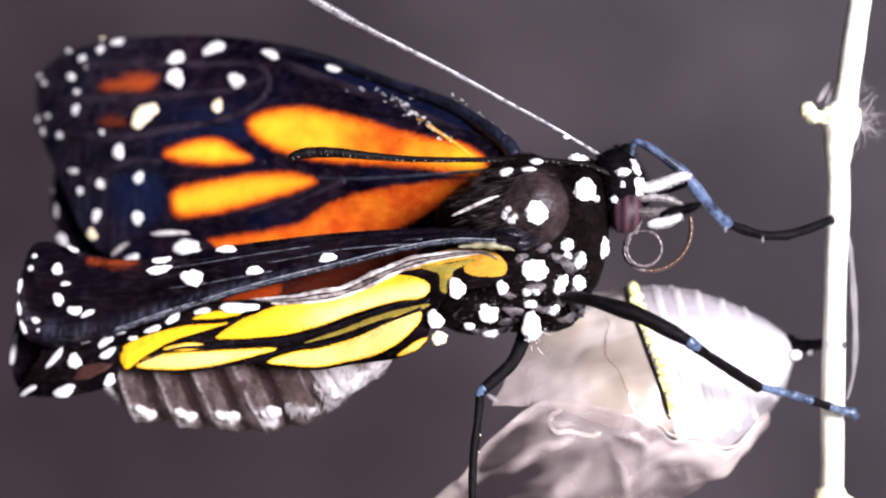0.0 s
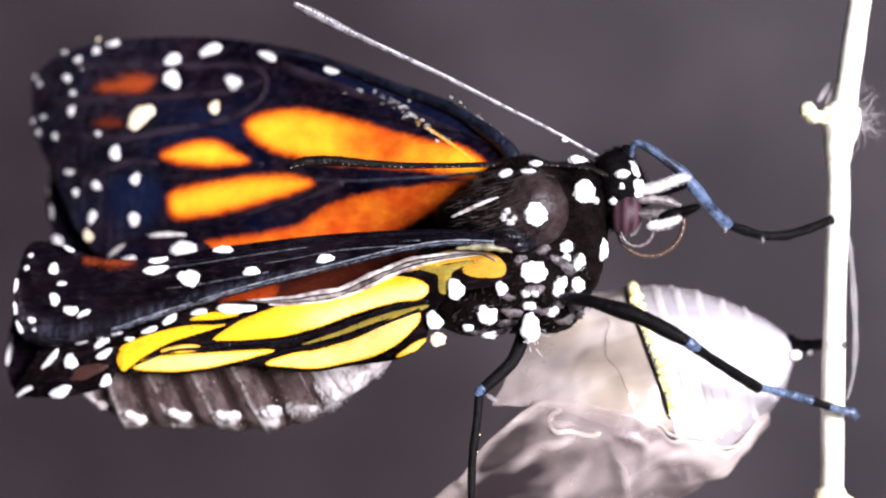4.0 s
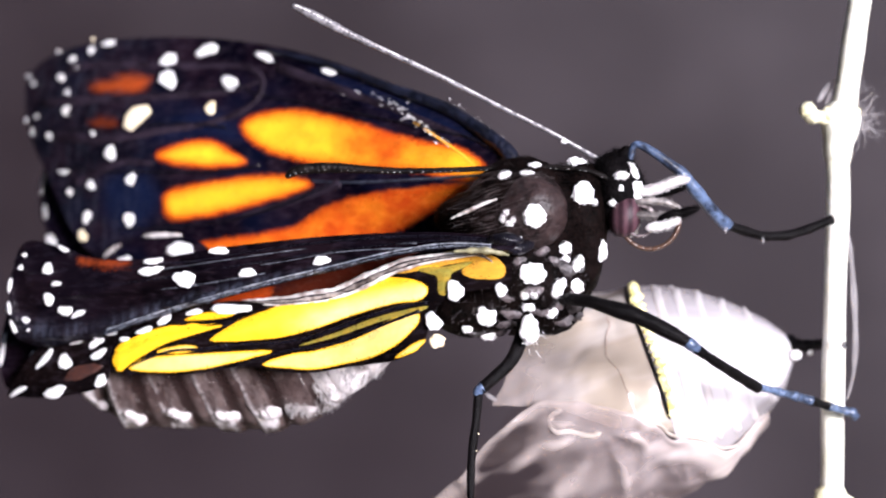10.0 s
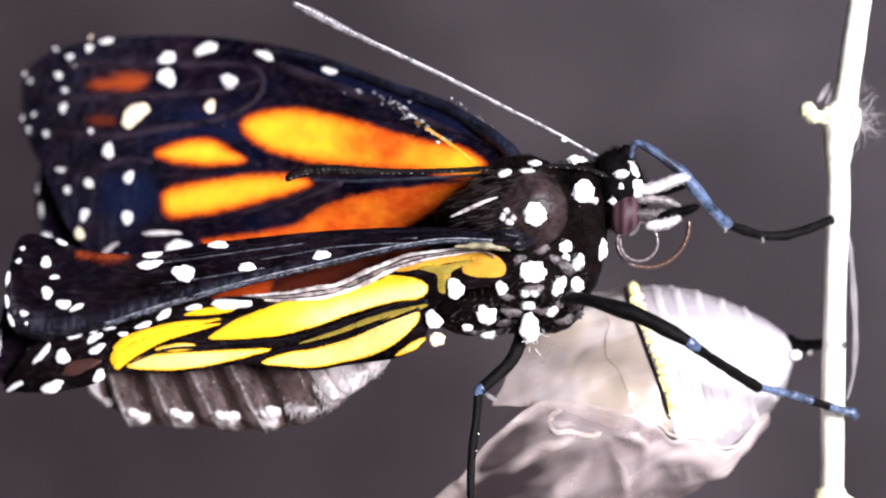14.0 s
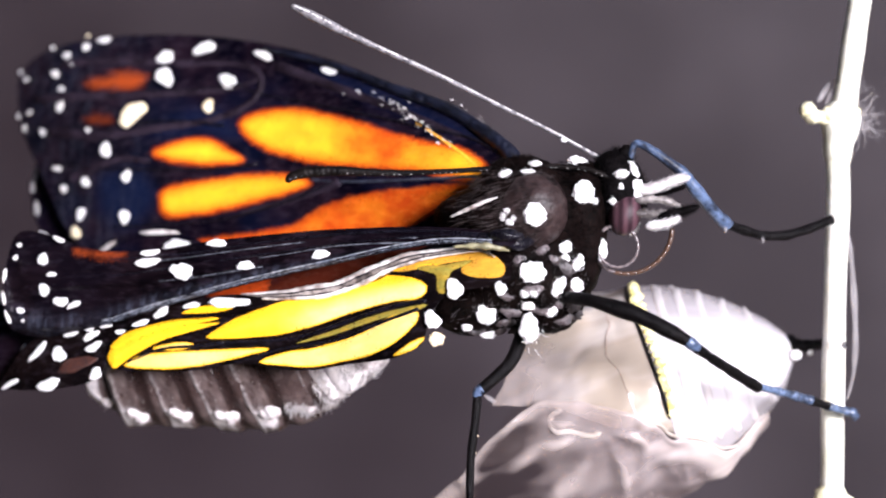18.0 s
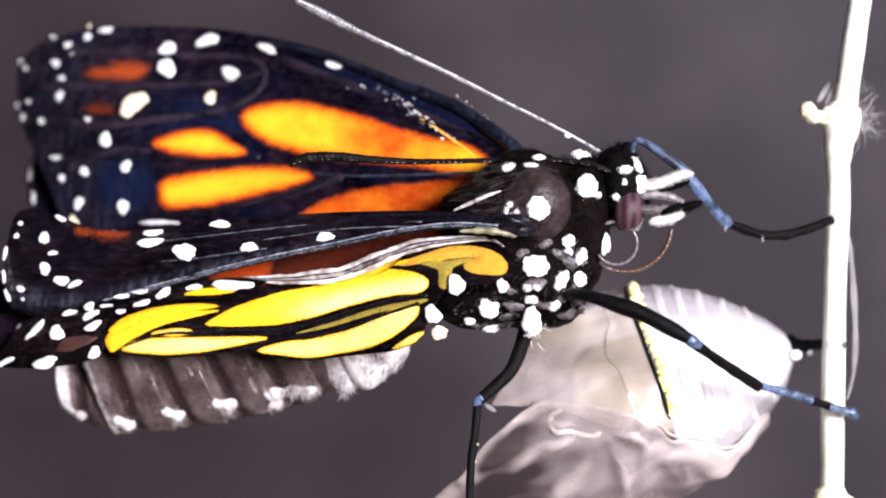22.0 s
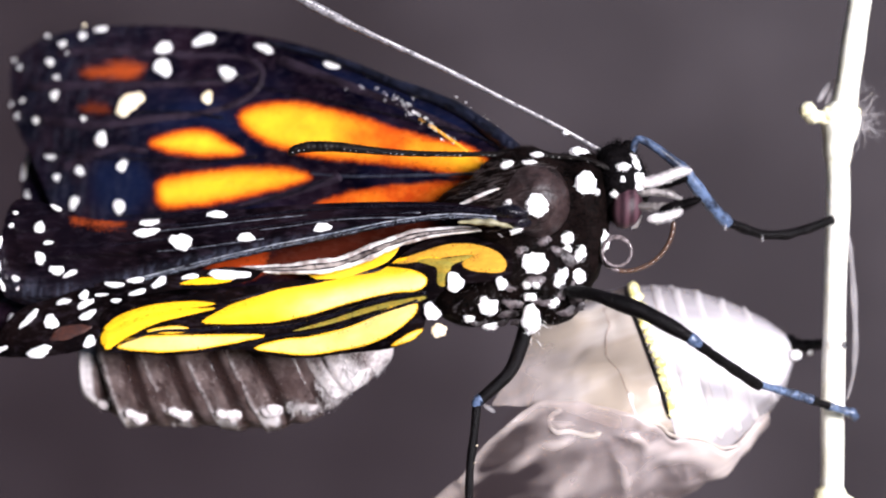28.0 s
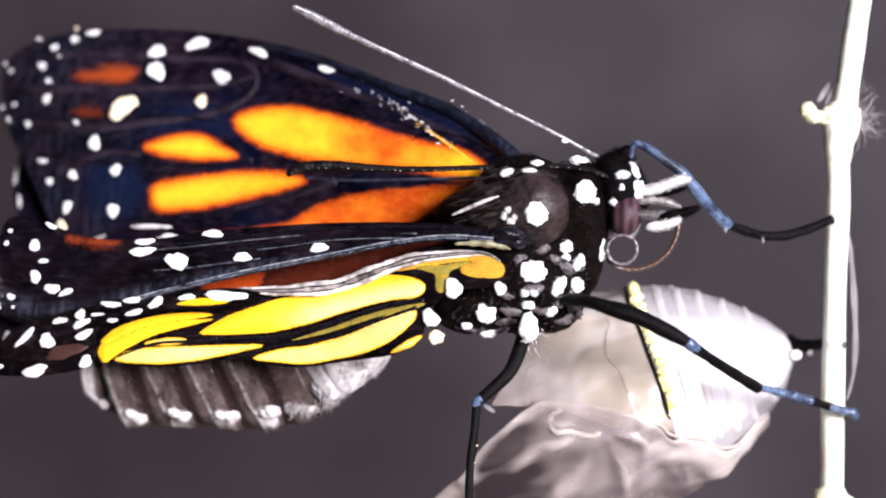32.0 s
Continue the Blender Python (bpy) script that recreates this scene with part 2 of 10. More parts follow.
def spline(pts, n, closed=False):
    """n points at even steps along a Catmull-Rom curve through pts."""
    p = np.asarray(pts, float)
    q = np.vstack([p[-1:], p, p[:2]]) if closed else np.vstack([2 * p[0] - p[1], p, 2 * p[-1] - p[-2]])
    out = []
    for i in range(1, len(q) - 2):
        t = np.linspace(0, 1, 12, endpoint=False)[:, None]
        a, b, c, d = q[i - 1], q[i], q[i + 1], q[i + 2]
        out.append(0.5 * (2 * b + (c - a) * t + (2 * a - 5 * b + 4 * c - d) * t ** 2 + (3 * b - a - 3 * c + d) * t ** 3))
    out = np.vstack(out + ([] if closed else [p[-1:]]))
    if closed:
        out = np.vstack([out, out[:1]])
    s = np.concatenate([[0], np.cumsum(np.linalg.norm(np.diff(out[:, :3], axis=0), axis=1))])
    u = np.linspace(0, s[-1], n, endpoint=not closed)
    return np.stack([np.interp(u, s, out[:, k]) for k in range(out.shape[1])], 1)


def join(*geos):
    verts, faces, k = [], [], 0
    for v, f in geos:
        verts.append(np.asarray(v, float))
        faces += [tuple(i + k for i in q) for q in f]
        k += len(v)
    return np.vstack(verts), faces


def tube(pts, n=24, sides=10, ring=None, flat=1.0, at=(0, 0, 0)):
    """A tapered tube through (x, y, z, radius); ring(u) scales the radius along it."""
    c = spline(pts, n)
    c[:, :3] -= np.asarray(at, float)
    t = np.gradient(c[:, :3], axis=0)
    t /= np.linalg.norm(t, axis=1)[:, None] + 1e-9
    up = np.array([0.0, 1.0, 0.0])
    verts, a = [], np.linspace(0, 2 * np.pi, sides, endpoint=False)
    for i in range(n):
        e1 = up - t[i] * (up @ t[i])
        e1 /= np.linalg.norm(e1) + 1e-9
        e2 = np.cross(t[i], e1)
        r = c[i, 3] * (ring(i / (n - 1)) if ring else 1.0)
        verts.append(c[i, :3] + r * (flat * np.cos(a)[:, None] * e1 + np.sin(a)[:, None] * e2))
    verts = np.vstack(verts + [c[:1, :3] - t[:1] * c[0, 3] * 0.5, c[-1:, :3] + t[-1:] * c[-1, 3] * 0.5])
    faces = [(i * sides + j, i * sides + (j + 1) % sides, (i + 1) * sides + (j + 1) % sides, (i + 1) * sides + j)
             for i in range(n - 1) for j in range(sides)]
    m = n * sides
    faces += [(m, (j + 1) % sides, j) for j in range(sides)]
    faces += [(m + 1, (n - 1) * sides + j, (n - 1) * sides + (j + 1) % sides) for j in range(sides)]
    return verts, faces


def ball(c, r, rings=14, sides=20, lump=0.0, freq=1.0, turn=0.0):
    """An uneven ellipsoid; turn leans it in the plane that faces the camera."""
    th = np.linspace(0, np.pi, rings + 1)[1:-1]
    ph = np.linspace(0, 2 * np.pi, sides, endpoint=False)
    d = [(0, 0, 1)] + [(math.sin(a) * math.cos(b), math.sin(a) * math.sin(b), math.cos(a)) for a in th for b in ph] + [(0, 0, -1)]
    d = np.array(d)
    k = np.array([1 + lump * noise.noise(Vector(v) * freq + Vector(c)) for v in d])
    p = d * k[:, None] * np.asarray(r, float)
    ca, sa = math.cos(radians(turn)), math.sin(radians(turn))
    p = np.stack([p[:, 0] * ca - p[:, 2] * sa, p[:, 1], p[:, 0] * sa + p[:, 2] * ca], 1) + np.asarray(c, float)
    f = [(0, 1 + (j + 1) % sides, 1 + j)[::-1] for j in range(sides)]
    for i in range(rings - 2):
        o = 1 + i * sides
        f += [(o + j, o + sides + j, o + sides + (j + 1) % sides, o + (j + 1) % sides) for j in range(sides)]
    o = 1 + (rings - 2) * sides
    f += [(o + j, len(p) - 1, o + (j + 1) % sides) for j in range(sides)]
    return p, f


def hairs(roots, ways, length, width, rng):
    """Fine three-sided hairs, bent a little at mid length."""
    verts, faces = [], []
    for p, d in zip(roots, ways):
        d = np.asarray(d, float)
        d = d / (np.linalg.norm(d) + 1e-9)
        s = np.cross(d, rng.normal(size=3))
        s /= np.linalg.norm(s) + 1e-9
        q = np.cross(d, s)
        ln = length * rng.uniform(0.6, 1.25)
        k = len(verts)
        mid = p + d * ln * 0.55
        tip = p + d * ln + rng.normal(size=3) * ln * 0.16
        for c, w in ((p, width), (mid, width * 0.75)):
            verts += [c + s * w, c - s * w * 0.5 + q * w * 0.87, c - s * w * 0.5 - q * w * 0.87]
        verts.append(tip)
        for j in range(3):
            a, b = j, (j + 1) % 3
            faces += [(k + a, k + b, k + 3 + b, k + 3 + a), (k + 3 + a, k + 3 + b, k + 6)]
    return np.array(verts), faces


def inside(pts, poly):
    """Signed distance to a closed polygon, positive inside it."""
    a, b = poly, np.roll(poly, -1, 0)
    best, odd = np.full(len(pts), 1e9), np.zeros(len(pts), bool)
    for p, q in zip(a, b):
        e, w = q - p, pts - p
        t = np.clip((w @ e) / (e @ e + 1e-12), 0, 1)
        best = np.minimum(best, ((w - t[:, None] * e) ** 2).sum(1))
        cut = (p[1] > pts[:, 1]) != (q[1] > pts[:, 1])
        xs = p[0] + (pts[:, 1] - p[1]) / (q[1] - p[1] if abs(q[1] - p[1]) > 1e-9 else 1e-9) * (q[0] - p[0])
        odd ^= cut & (pts[:, 0] < xs)
    return np.sqrt(best) * np.where(odd, 1, -1)


# depth shapes
HINGE = {"far": (4.43, 2.0, 5.27), "near": (4.56, -4.4, 0.94), "hind": (3.30, -2.9, -0.95), "body": (5.53, 0.0, 0.03),
         "head": (9.87, 0.0, 3.37), "foot": (24.07, -0.8, -9.58), "hindleg": (2.26, -2.5, -8.19), "forefoot": (22.9, 0.2, 1.70),
         "ant_near": (10.16, -1.6, 4.06), "ant_far": (9.32, 0.8, 5.56),
         "farhind": (4.43, 2.0, 5.27), "nearfold": (4.56, -4.4, 0.94), "curl": (3.30, -2.9, -0.95), "margin": (3.30, -2.9, -0.95), "lobe": (4.43, 2.0, 5.27)}


def far_depth(x, z):
    return -0.45 * x + 0.3 * z + 0.015 * (z - 1) ** 2 + 0.25 * np.sin(x * 0.35 + z * 0.3) + 0.03 * np.maximum(-x - 24, 0) ** 2


def near_depth(x, z):
    return -0.32 * x + 0.12 * z + 0.09 * (z - 0.12 * x) ** 2 + 0.08 * np.sin(x * 0.6)


def hind_depth(x, z):
    return -0.32 * x - 0.5 + 1.6 / (1 + np.exp(0.8 * (x + 7))) + 0.5 * z + 0.02 * (z + 3) ** 2 + 0.12 * np.sin(x * 0.5 + z) + 0.02 * np.maximum(-x - 20, 0) ** 2


def farhind_depth(x, z):
    return far_depth(x, z) + 1.3 + 0.05 * (z + 4) ** 2


def lobe_depth(x, z):
    return -0.45 * x - 3.6 + 0.25 * (z + 5.6) ** 2 + 0.03 * (x + 20) ** 2


def nearfold_depth(x, z):
    return -0.32 * x + 3.7 + 0.12 * z


def curl_depth(x, z):
    return -0.32 * x + 0.5 * z + 4.2 + 0.1 * (z + 5) ** 2


def margin_depth(x, z):
    return hind_depth(x, z) - 0.6


def fold_depth(x, z):
    return hind_depth(x, z) + 1.0


# how each sheet has swollen since the wings were soft, along x and along z, by (1, u, w, uw, uu, ww)
SWELL = {"far": [[0.09, 0.228, 0.06, -0.116, -0.087, -0.02], [0.012, 0.096, 0.071, 0.026, 0.067, -0.047]],
         "near": [[0.069, 0.18, -0.042, 0.148, -0.08, 0.043], [0.036, -0.092, -0.007, -0.026, -0.12, -0.069]],
         "hind": [[-0.021, 0.162, -0.013, -0.14, 0.061, -0.042], [0.062, -0.045, 0.059, 0.084, 0.134, -0.135]],
         "margin": [[0.202, 0.236, 0.148], [0.304, -0.056, 0.485]]}
SWELL["farhind"] = SWELL["lobe"] = SWELL["far"]
SWELL["fold"] = [[0.0], [0.0]]
SWELL["web"] = SWELL["hind"]
SWELL["nearfold"], SWELL["curl"] = SWELL["near"], SWELL["margin"]


def swell(kind, pts):
    """Points of a wing's plan, moved by the swelling of its sheet."""
    p = np.asarray(pts, float).reshape(-1, 2)
    u, w = (p[:, 0] + 15) / 12, p[:, 1] / 6
    b = np.stack([np.ones_like(u), u, w, u * w, u * u, w * w], 1)
    return p + np.stack([b[:, :len(c)] @ np.array(c) for c in SWELL[kind]], 1)


DEPTH = {"web": lambda x, z: hind_depth(x, z) - 0.05, "far": far_depth, "near": near_depth, "hind": hind_depth, "margin": margin_depth, "fold": fold_depth, "farhind": farhind_depth, "lobe": lobe_depth,
         "nearfold": nearfold_depth, "curl": curl_depth, "body": lambda x, z: x * 0 - 3.0, "head": lambda x, z: x * 0 - 2.0}
# abdomen segments: centre and radius
SEGMENTS = [(-5.29, 2.70, -5.40, 2.72), (-6.27, 3.30, -6.20, 3.13), (-8.36, 4.20, -6.82, 3.50), (-10.83, 5.10, -7.14, 3.72),
            (-13.49, 5.97, -7.35, 3.81), (-15.99, 6.70, -7.35, 3.69), (-18.41, 7.38, -7.49, 3.43), (-20.15, 7.90, -7.76, 2.95)]
# end of depth shapes

# ---------------------------------------------------------------- the place
def box_ring(name, size, at, mat, label, category):
    """A bevelled slab, as one piece of the setting."""
    bm = bmesh.new()
    bmesh.ops.create_cube(bm, size=1)
    bmesh.ops.scale(bm, vec=size, verts=bm.verts)
    bmesh.ops.bevel(bm, geom=list(bm.edges), offset=0.004, segments=2, affect="EDGES")
    me = bpy.data.meshes.new(name)
    bm.to_mesh(me), bm.free()
    me.materials.append(mat)
    ob = new(name, me)
    ob.location = at
    return tagged(ob, label, category, "", "structure")


# west and south walls are unseen, added to cut sky fill and darken reflections
box_ring("shade_wall_west", (0.12, 1.96, 1.6), (-1.14, -0.38, 0.8), wall_mat, "added unseen dark grey side wall, keeps wing reflections dark", "wall")
box_ring("shade_wall_south", (1.5, 0.12, 1.6), (-0.327, -1.3, 0.8), wall_mat, "added unseen dark grey wall behind the camera, keeps wing reflections dark", "wall")
box_ring("wall_north", (2.4, 0.12, 1.6), (0, 0.665, 0.8), wall_mat, "dark grey mottled plaster wall behind the plant, falloff painted in", "wall")


def make_ground():
    v, n = [], 41
    for i in range(n):
        for j in range(n):
            x, y = ((i / (n - 1)) * 2 - 1), ((j / (n - 1)) * 2 - 1)
            x, y = 40 * x * abs(x), 40 * y * abs(y)
            v.append((x * 1000, y * 1000, 6 * noise.noise(Vector((x * 6, y * 6, 0))) - 6))
    f = [(i * n + j, (i + 1) * n + j, (i + 1) * n + j + 1, i * n + j + 1) for i in range(n - 1) for j in range(n - 1)]
    ob = new("ground", mesh("ground", v, f, soil_mat))
    tagged(ob, "dry brown soil under the plant", "ground", "", "structure")


make_ground()
BASE = (0, 0, HIGH * 1000)
BACK = 1.027                    # the stem and the shell stand 4 mm behind the butterfly


def set_back(ob):
    """Moves a thing away from the lens, and enlarges it as much."""
    ob.scale = (BACK, BACK, BACK)
    ob.location.y = D * (BACK - 1)


def reach(p):
    """A leg's point, led back to the stem the nearer it is to it."""
    u = min(1.0, max(0.0, (p[0] - 13) / 8))
    k, far = 1 + (BACK - 1) * u * u * (3 - 2 * u), D * 1000
    return (p[0] * k, (p[1] + far) * k - far, p[2] * k, *(r * k for r in p[3:]))


# ---------------------------------------------------------------- the stem
stem = thing("plant_stem", BASE, "pale straw-coloured dry plant stem, upright, with a knotted node", "plant stem")
set_back(stem)
low = [(23.36, 1, 6.24, 0.67), (23.49, 1, 3.72, 0.67), (23.42, 1, 1.38, 0.69), (23.29, 1, -1.98, 0.67), (23.22, 1, -5.67, 0.67), (23.16, 1, -8.69, 0.67), (23.12, 1, -12.05, 0.67), (23.16, 1, -14.06, 0.7)]
part("lower_stem", tube(low + [(22.9, 1.0, -16.5, 0.75), (22.9, 1.0, -20, 0.7), (22.7, 1.2, -60, 0.8), (22.6, 1.2, -124, 0.9)], 70, 16,
                        lambda u: 1 + 0.04 * math.sin(u * 70)), stem_mat, stem)
high = [(23.39, 1, 6.01, 0.7), (23.46, 1, 6.91, 0.81), (23.59, 1, 7.58, 0.87), (23.83, 1, 8.42, 0.77), (24.13, 1, 10.44, 0.7), (24.46, 1, 12.79, 0.69), (24.77, 1, 14.8, 0.69), (25.17, 1, 17.48, 0.67)]
part("upper_stem", tube(high + [(26.6, 1.0, 24, 0.6), (28, 1.0, 40, 0.45)], 50, 16, lambda u: 1 + 0.03 * math.sin(u * 45)), stem_mat, stem)
part("node", join(ball([(23.61, 0.9, 7.61)][0], (1.05, 0.95, 0.75), 14, 20, 0.25, 2.0),
                  ball([(22.96, 0.6, 7.9)][0], (0.7, 0.7, 0.5), 12, 16, 0.3, 2.0),
                  tube([(24.13, 0.6, 7.23, 0.33), (24.2, 0.4, 7.89, 0.3), (24.62, 0.5, 8.23, 0.2)], 12, 10)), bud_mat, stem, "knobbly yellow-green node")
part("yoke", tube([(23.46, 1, 4.06, 0.5), (23.46, 1, 5.07, 0.7), (23.46, 1, 6.01, 0.87), (23.56, 1, 6.81, 1.01), (23.63, 1, 7.68, 1.21), (23.66, 1, 8.22, 1.01), (23.76, 1, 8.76, 0.54)], 20, 18, lambda u: 1 + 0.03 * math.sin(u * 23)), stem_mat, stem, "flared pale stem fork")
part("bud", join(tube([(23.13, 0.6, 7.66, 0.44), (22.26, 0.4, 7.82, 0.37), (21.64, 0.3, 8.05, 0.33)], 14, 10),
                 ball([(21.58, 0.3, 8.12)][0], (0.5, 0.45, 0.55), 12, 16, 0.2, 2.0), ball([(21.8, 0.2, 7.81)][0], (0.5, 0.5, 0.42), 12, 16, 0.2, 2.0)),
     bud_mat, stem, "small yellowish side bud")
part("node", join(ball((23.0, 1.0, -14.75), (1.0, 0.9, 0.8), 12, 18, 0.2, 2.0), tube([(23.66, 0.8, -14.85, 0.47), (24.67, 0.8, -15.55, 0.44), (25.69, 0.9, -16.4, 0.4)], 10, 10)), bud_mat, stem)
part("husk_fibre", tube([(22.34, 1.4, 8.78, 0.1), (22.69, 1.5, 9.29, 0.2), (23.1, 1.5, 9.87, 0.13), (23.62, 1.6, 10.14, 0.07)], 14, 8, None, 0.4), silk_mat, stem, "papery white fibre")
part("husk_fibre", tube([(22.78, 1.2, 8.6, 0.1), (23.12, 1.2, 9.27, 0.17), (23.54, 1.3, 10.12, 0.07)], 14, 8, None, 0.4), silk_mat, stem, "papery white fibre")
part("silk_strand", tube([(23.9, 0.6, 1.2, 0.1), (24.16, 0.6, -0.3, 0.2), (24.35, 0.7, -2.65, 0.23), (24.45, 0.7, -4.66, 0.23), (24.41, 0.7, -6.66, 0.2), (24.23, 0.8, -8.01, 0.13), (23.98, 0.9, -8.85, 0.1)], 30, 8, lambda u: 0.75 + 0.15 * math.sin(u * 20), 0.35),
     silk_mat, stem, "loose translucent silk strand")
rng = np.random.default_rng(5)
tuft = []
for i in range(42):
    p = np.array([(24.69, 2.6, 7.67)][0]) + rng.normal(size=3) * (0.15, 0.3, 0.5)
    a, row = rng.uniform(-0.8, 1.5), []
    for k in range(5):
        row.append((*p, (0.012, 0.02, 0.022, 0.018, 0.008)[k]))
        a += rng.normal() * 0.75
        p = p + np.array([math.cos(a) * 0.42 + 0.05, rng.normal() * 0.3, math.sin(a) * 0.5])
    tuft.append(tube(row, 18, 6, None, 0.5))
part("silk_tuft", join(*tuft), silk_mat, stem, "wispy white silk tuft")

# ---------------------------------------------------------------- the empty chrysalis
shell = thing("chrysalis_shell", BASE, "empty torn translucent whitish chrysalis shell hanging from the stem", "chrysalis")
set_back(shell)
APEX = np.array([(21.09, 4, -5.96)][0])
AX = np.array([-0.958, 0.0, -0.285])
UP = np.array([-0.285, 0.0, 0.958])
TO = np.array([0.0, -1.0, 0.0])
RS, RR = [0, 0.5, 1, 2, 3, 4.5, 6, 8.5, 12, 16, 20, 24, 27, 28.5], [0.75, 1.5, 2.2, 3.1, 3.85, 4.9, 5.6, 6.4, 6.65, 6.4, 5.8, 4.5, 2.6, 0.9]


def shell_point(s, a, off=0.0, crumple=0.0):
    r = np.interp(s, RS, RR) + off
    p = APEX + AX * s + r * (math.cos(radians(a)) * UP + math.sin(radians(a)) * TO)
    if crumple:
        p = p + noise.noise_vector(Vector(p) * 0.28) * crumple * 1.8 + np.array(noise.noise_vector(Vector(p) * 0.9)) * crumple * 0.5
        p = p - TO * crumple * (2.4 * abs(noise.noise(Vector((s * 0.13, a * 0.022, 4.0)))) + 0.5 * abs(noise.noise(Vector((s * 0.3, a * 0.05, 9.0)))) - 0.7)
    return p


def shell_sheet(s0, s1, lo, hi, ns, na, crumple, sunk=0.0, thick=0.06, pleats=()):
    """A curved double-walled sheet between two angles that run along the axis."""
    v, along, round_, fold = [], [], [], []
    for off in (-sunk, -sunk - thick):
        for i in range(ns):
            u = i / (ns - 1)
            s = s0 + (s1 - s0) * u
            for j in range(na):
                a = lo(u) + (hi(u) - lo(u)) * j / (na - 1)
                x, z = s - 12.7, (a - 95) * 0.113
                far, way = math.hypot(x, z), math.degrees(math.atan2(z, x)) + 8 * noise.noise(Vector((s * 0.4, a * 0.04, 1.0)))
                ridge = sum(h * math.exp(-((way - w) / b) ** 2) for w, b, h in pleats) * min(1, far / 2.0) * (0.65 + 0.5 * noise.noise(Vector((s * 0.5, a * 0.03, 7.0))))
                hem = math.exp(-((a - lo(u)) / 7) ** 2) if pleats else 0.0
                v.append(shell_point(s, a, off + 0.42 * ridge + 0.25 * hem * (far < 9), crumple * min(1, u * 4 + 0.1) * (1 - 0.6 * u)))
                fold.append(0.7 * max(ridge, 0.0) + 0.5 * hem)
                along.append(s)
                round_.append(a)
    f, m = [], ns * na
    for i in range(ns - 1):
        for j in range(na - 1):
            q = (i * na + j, i * na + j + 1, (i + 1) * na + j + 1, (i + 1) * na + j)
            f += [q, tuple(m + k for k in q[::-1])]
    rim = [i * na for i in range(ns)] + [(ns - 1) * na + j for j in range(1, na)] + [i * na + na - 1 for i in range(ns - 2, -1, -1)] + list(range(na - 2, 0, -1))
    f += [(rim[k], rim[(k + 1) % len(rim)], m + rim[(k + 1) % len(rim)], m + rim[k]) for k in range(len(rim))]
    return (np.array(v), f), {"along": along, "round": round_, "fold": fold}


def shell_line(points, r, off=0.03, crumple=0.0, n=40, flat=1.0):
    """A rib along the shell through (s, angle)."""
    c = spline(points, n)
    return tube([(*shell_point(s, a, off, crumple), r * (0.35 if i in (0, n - 1) else 1)) for i, (s, a) in enumerate(c)], n * 2, 9, None, flat)


def shell_part(name, spec, mat, label=""):
    geo, att = shell_sheet(*spec)
    return part(name, geo, mat, shell, label, (0, 0, 0), att)


shell_part("cap", (0.0, 8.6, lambda u: 0, lambda u: 360, 40, 72, 0.12), shell_mat)
shell_part("upper_flap", (8.6, 18.5, lambda u: -50 + 116 * u ** 0.85, lambda u: 112 - 46 * u, 38, 30, 0.5), flap_mat, "torn brownish translucent flap")
FLAP_S, FLAP_LO = [2.6, 5.0, 7.4, 8.6, 9.5, 11.0, 13.0, 16.0, 20.0, 23.5], [150, 138, 122, 113, 103, 93, 84, 76, 92, 118]
shell_part("lower_flap", (2.6, 23.5, lambda u: np.interp(2.6 + 20.9 * u, FLAP_S, FLAP_LO), lambda u: np.interp(2.6 + 20.9 * u, [2.6, 8.6, 23.5], [300, 330, 235]), 110, 100, 0.5, -0.22, 0.06,
                           ((12, 7, 1.0), (34, 9, -0.5), (52, 10, 0.9), (78, 9, -0.5), (98, 8, 0.8), (118, 9, -0.4), (138, 10, 0.9), (-12, 6, 0.7))),
           milky_mat, "torn milky translucent flap")
for s in (2.2, 3.6, 4.9, 6.1, 7.2):
    part("segment_rib", shell_line([(s - 0.25, 5), (s, 45), (s + 0.1, 90), (s, 125), (s - 0.1, 160 - 5 * s)], 0.21 + 0.012 * s, 0.0, 0.1, 40, 0.35), rib_mat, shell, "milky white rib")
part("seam_ridge", shell_line([(2.6, 150), (5.0, 138), (7.4, 122), (9.5, 103), (11.2, 93), (12.6, 87), (13.8, 82), (15.7, 79)], 0.11, 0.16, 0.45, 60), flap_mat, shell, "pale raised seam")
part("crease", shell_line([(10.8, 84), (10.75, 92), (10.5, 102)], 0.085, 0.03, 0.4, 40, 0.5), rib_mat, shell, "pale crease")
part("crease", shell_line([(14.6, 84), (15.3, 87), (15.2, 91), (14.4, 94.5), (13.3, 97), (12.7, 96)], 0.16, 0.24, 0.4, 40, 0.5), flap_mat, shell, "curled tan crease")
part("crease", shell_line([(10.2, 30), (11.0, 60), (10.8, 84), (10.7, 100)], 0.06, -0.03, 0.4, 40), tan_mat, shell)
part("dark_band", shell_line([(8.75, 2), (8.8, 40), (8.75, 75), (8.6, 104)], 0.11, 0.04, 0.1), leg_black, shell, "thin black line")
band_rng = np.random.default_rng(3)
for k in range(22):
    a = 4 + k * 4.6
    part("gold_dot", ball(shell_point(8.35 + band_rng.uniform(-0.1, 0.1), a, 0.06, 0.1), (0.30, 0.13, 0.25) * band_rng.uniform(0.8, 1.35, 3), 8, 10, 0.3, 3.0), gold, shell, "yellow-gold dot")
part("cremaster", tube([(20.79, 3.8, -5.64, 0.55), (21.35, 3.4, -5.9, 0.51), (21.94, 2.8, -5.81, 0.37), (22.67, 2, -5.68, 0.3), (23.36, 1, -5.6, 0.27), (23.8, 0.4, -5.72, 0.17)], 26, 10,
                       lambda u: 1 + 0.1 * math.sin(u * 40)), leg_black, shell, "black stalk gripping the stem")
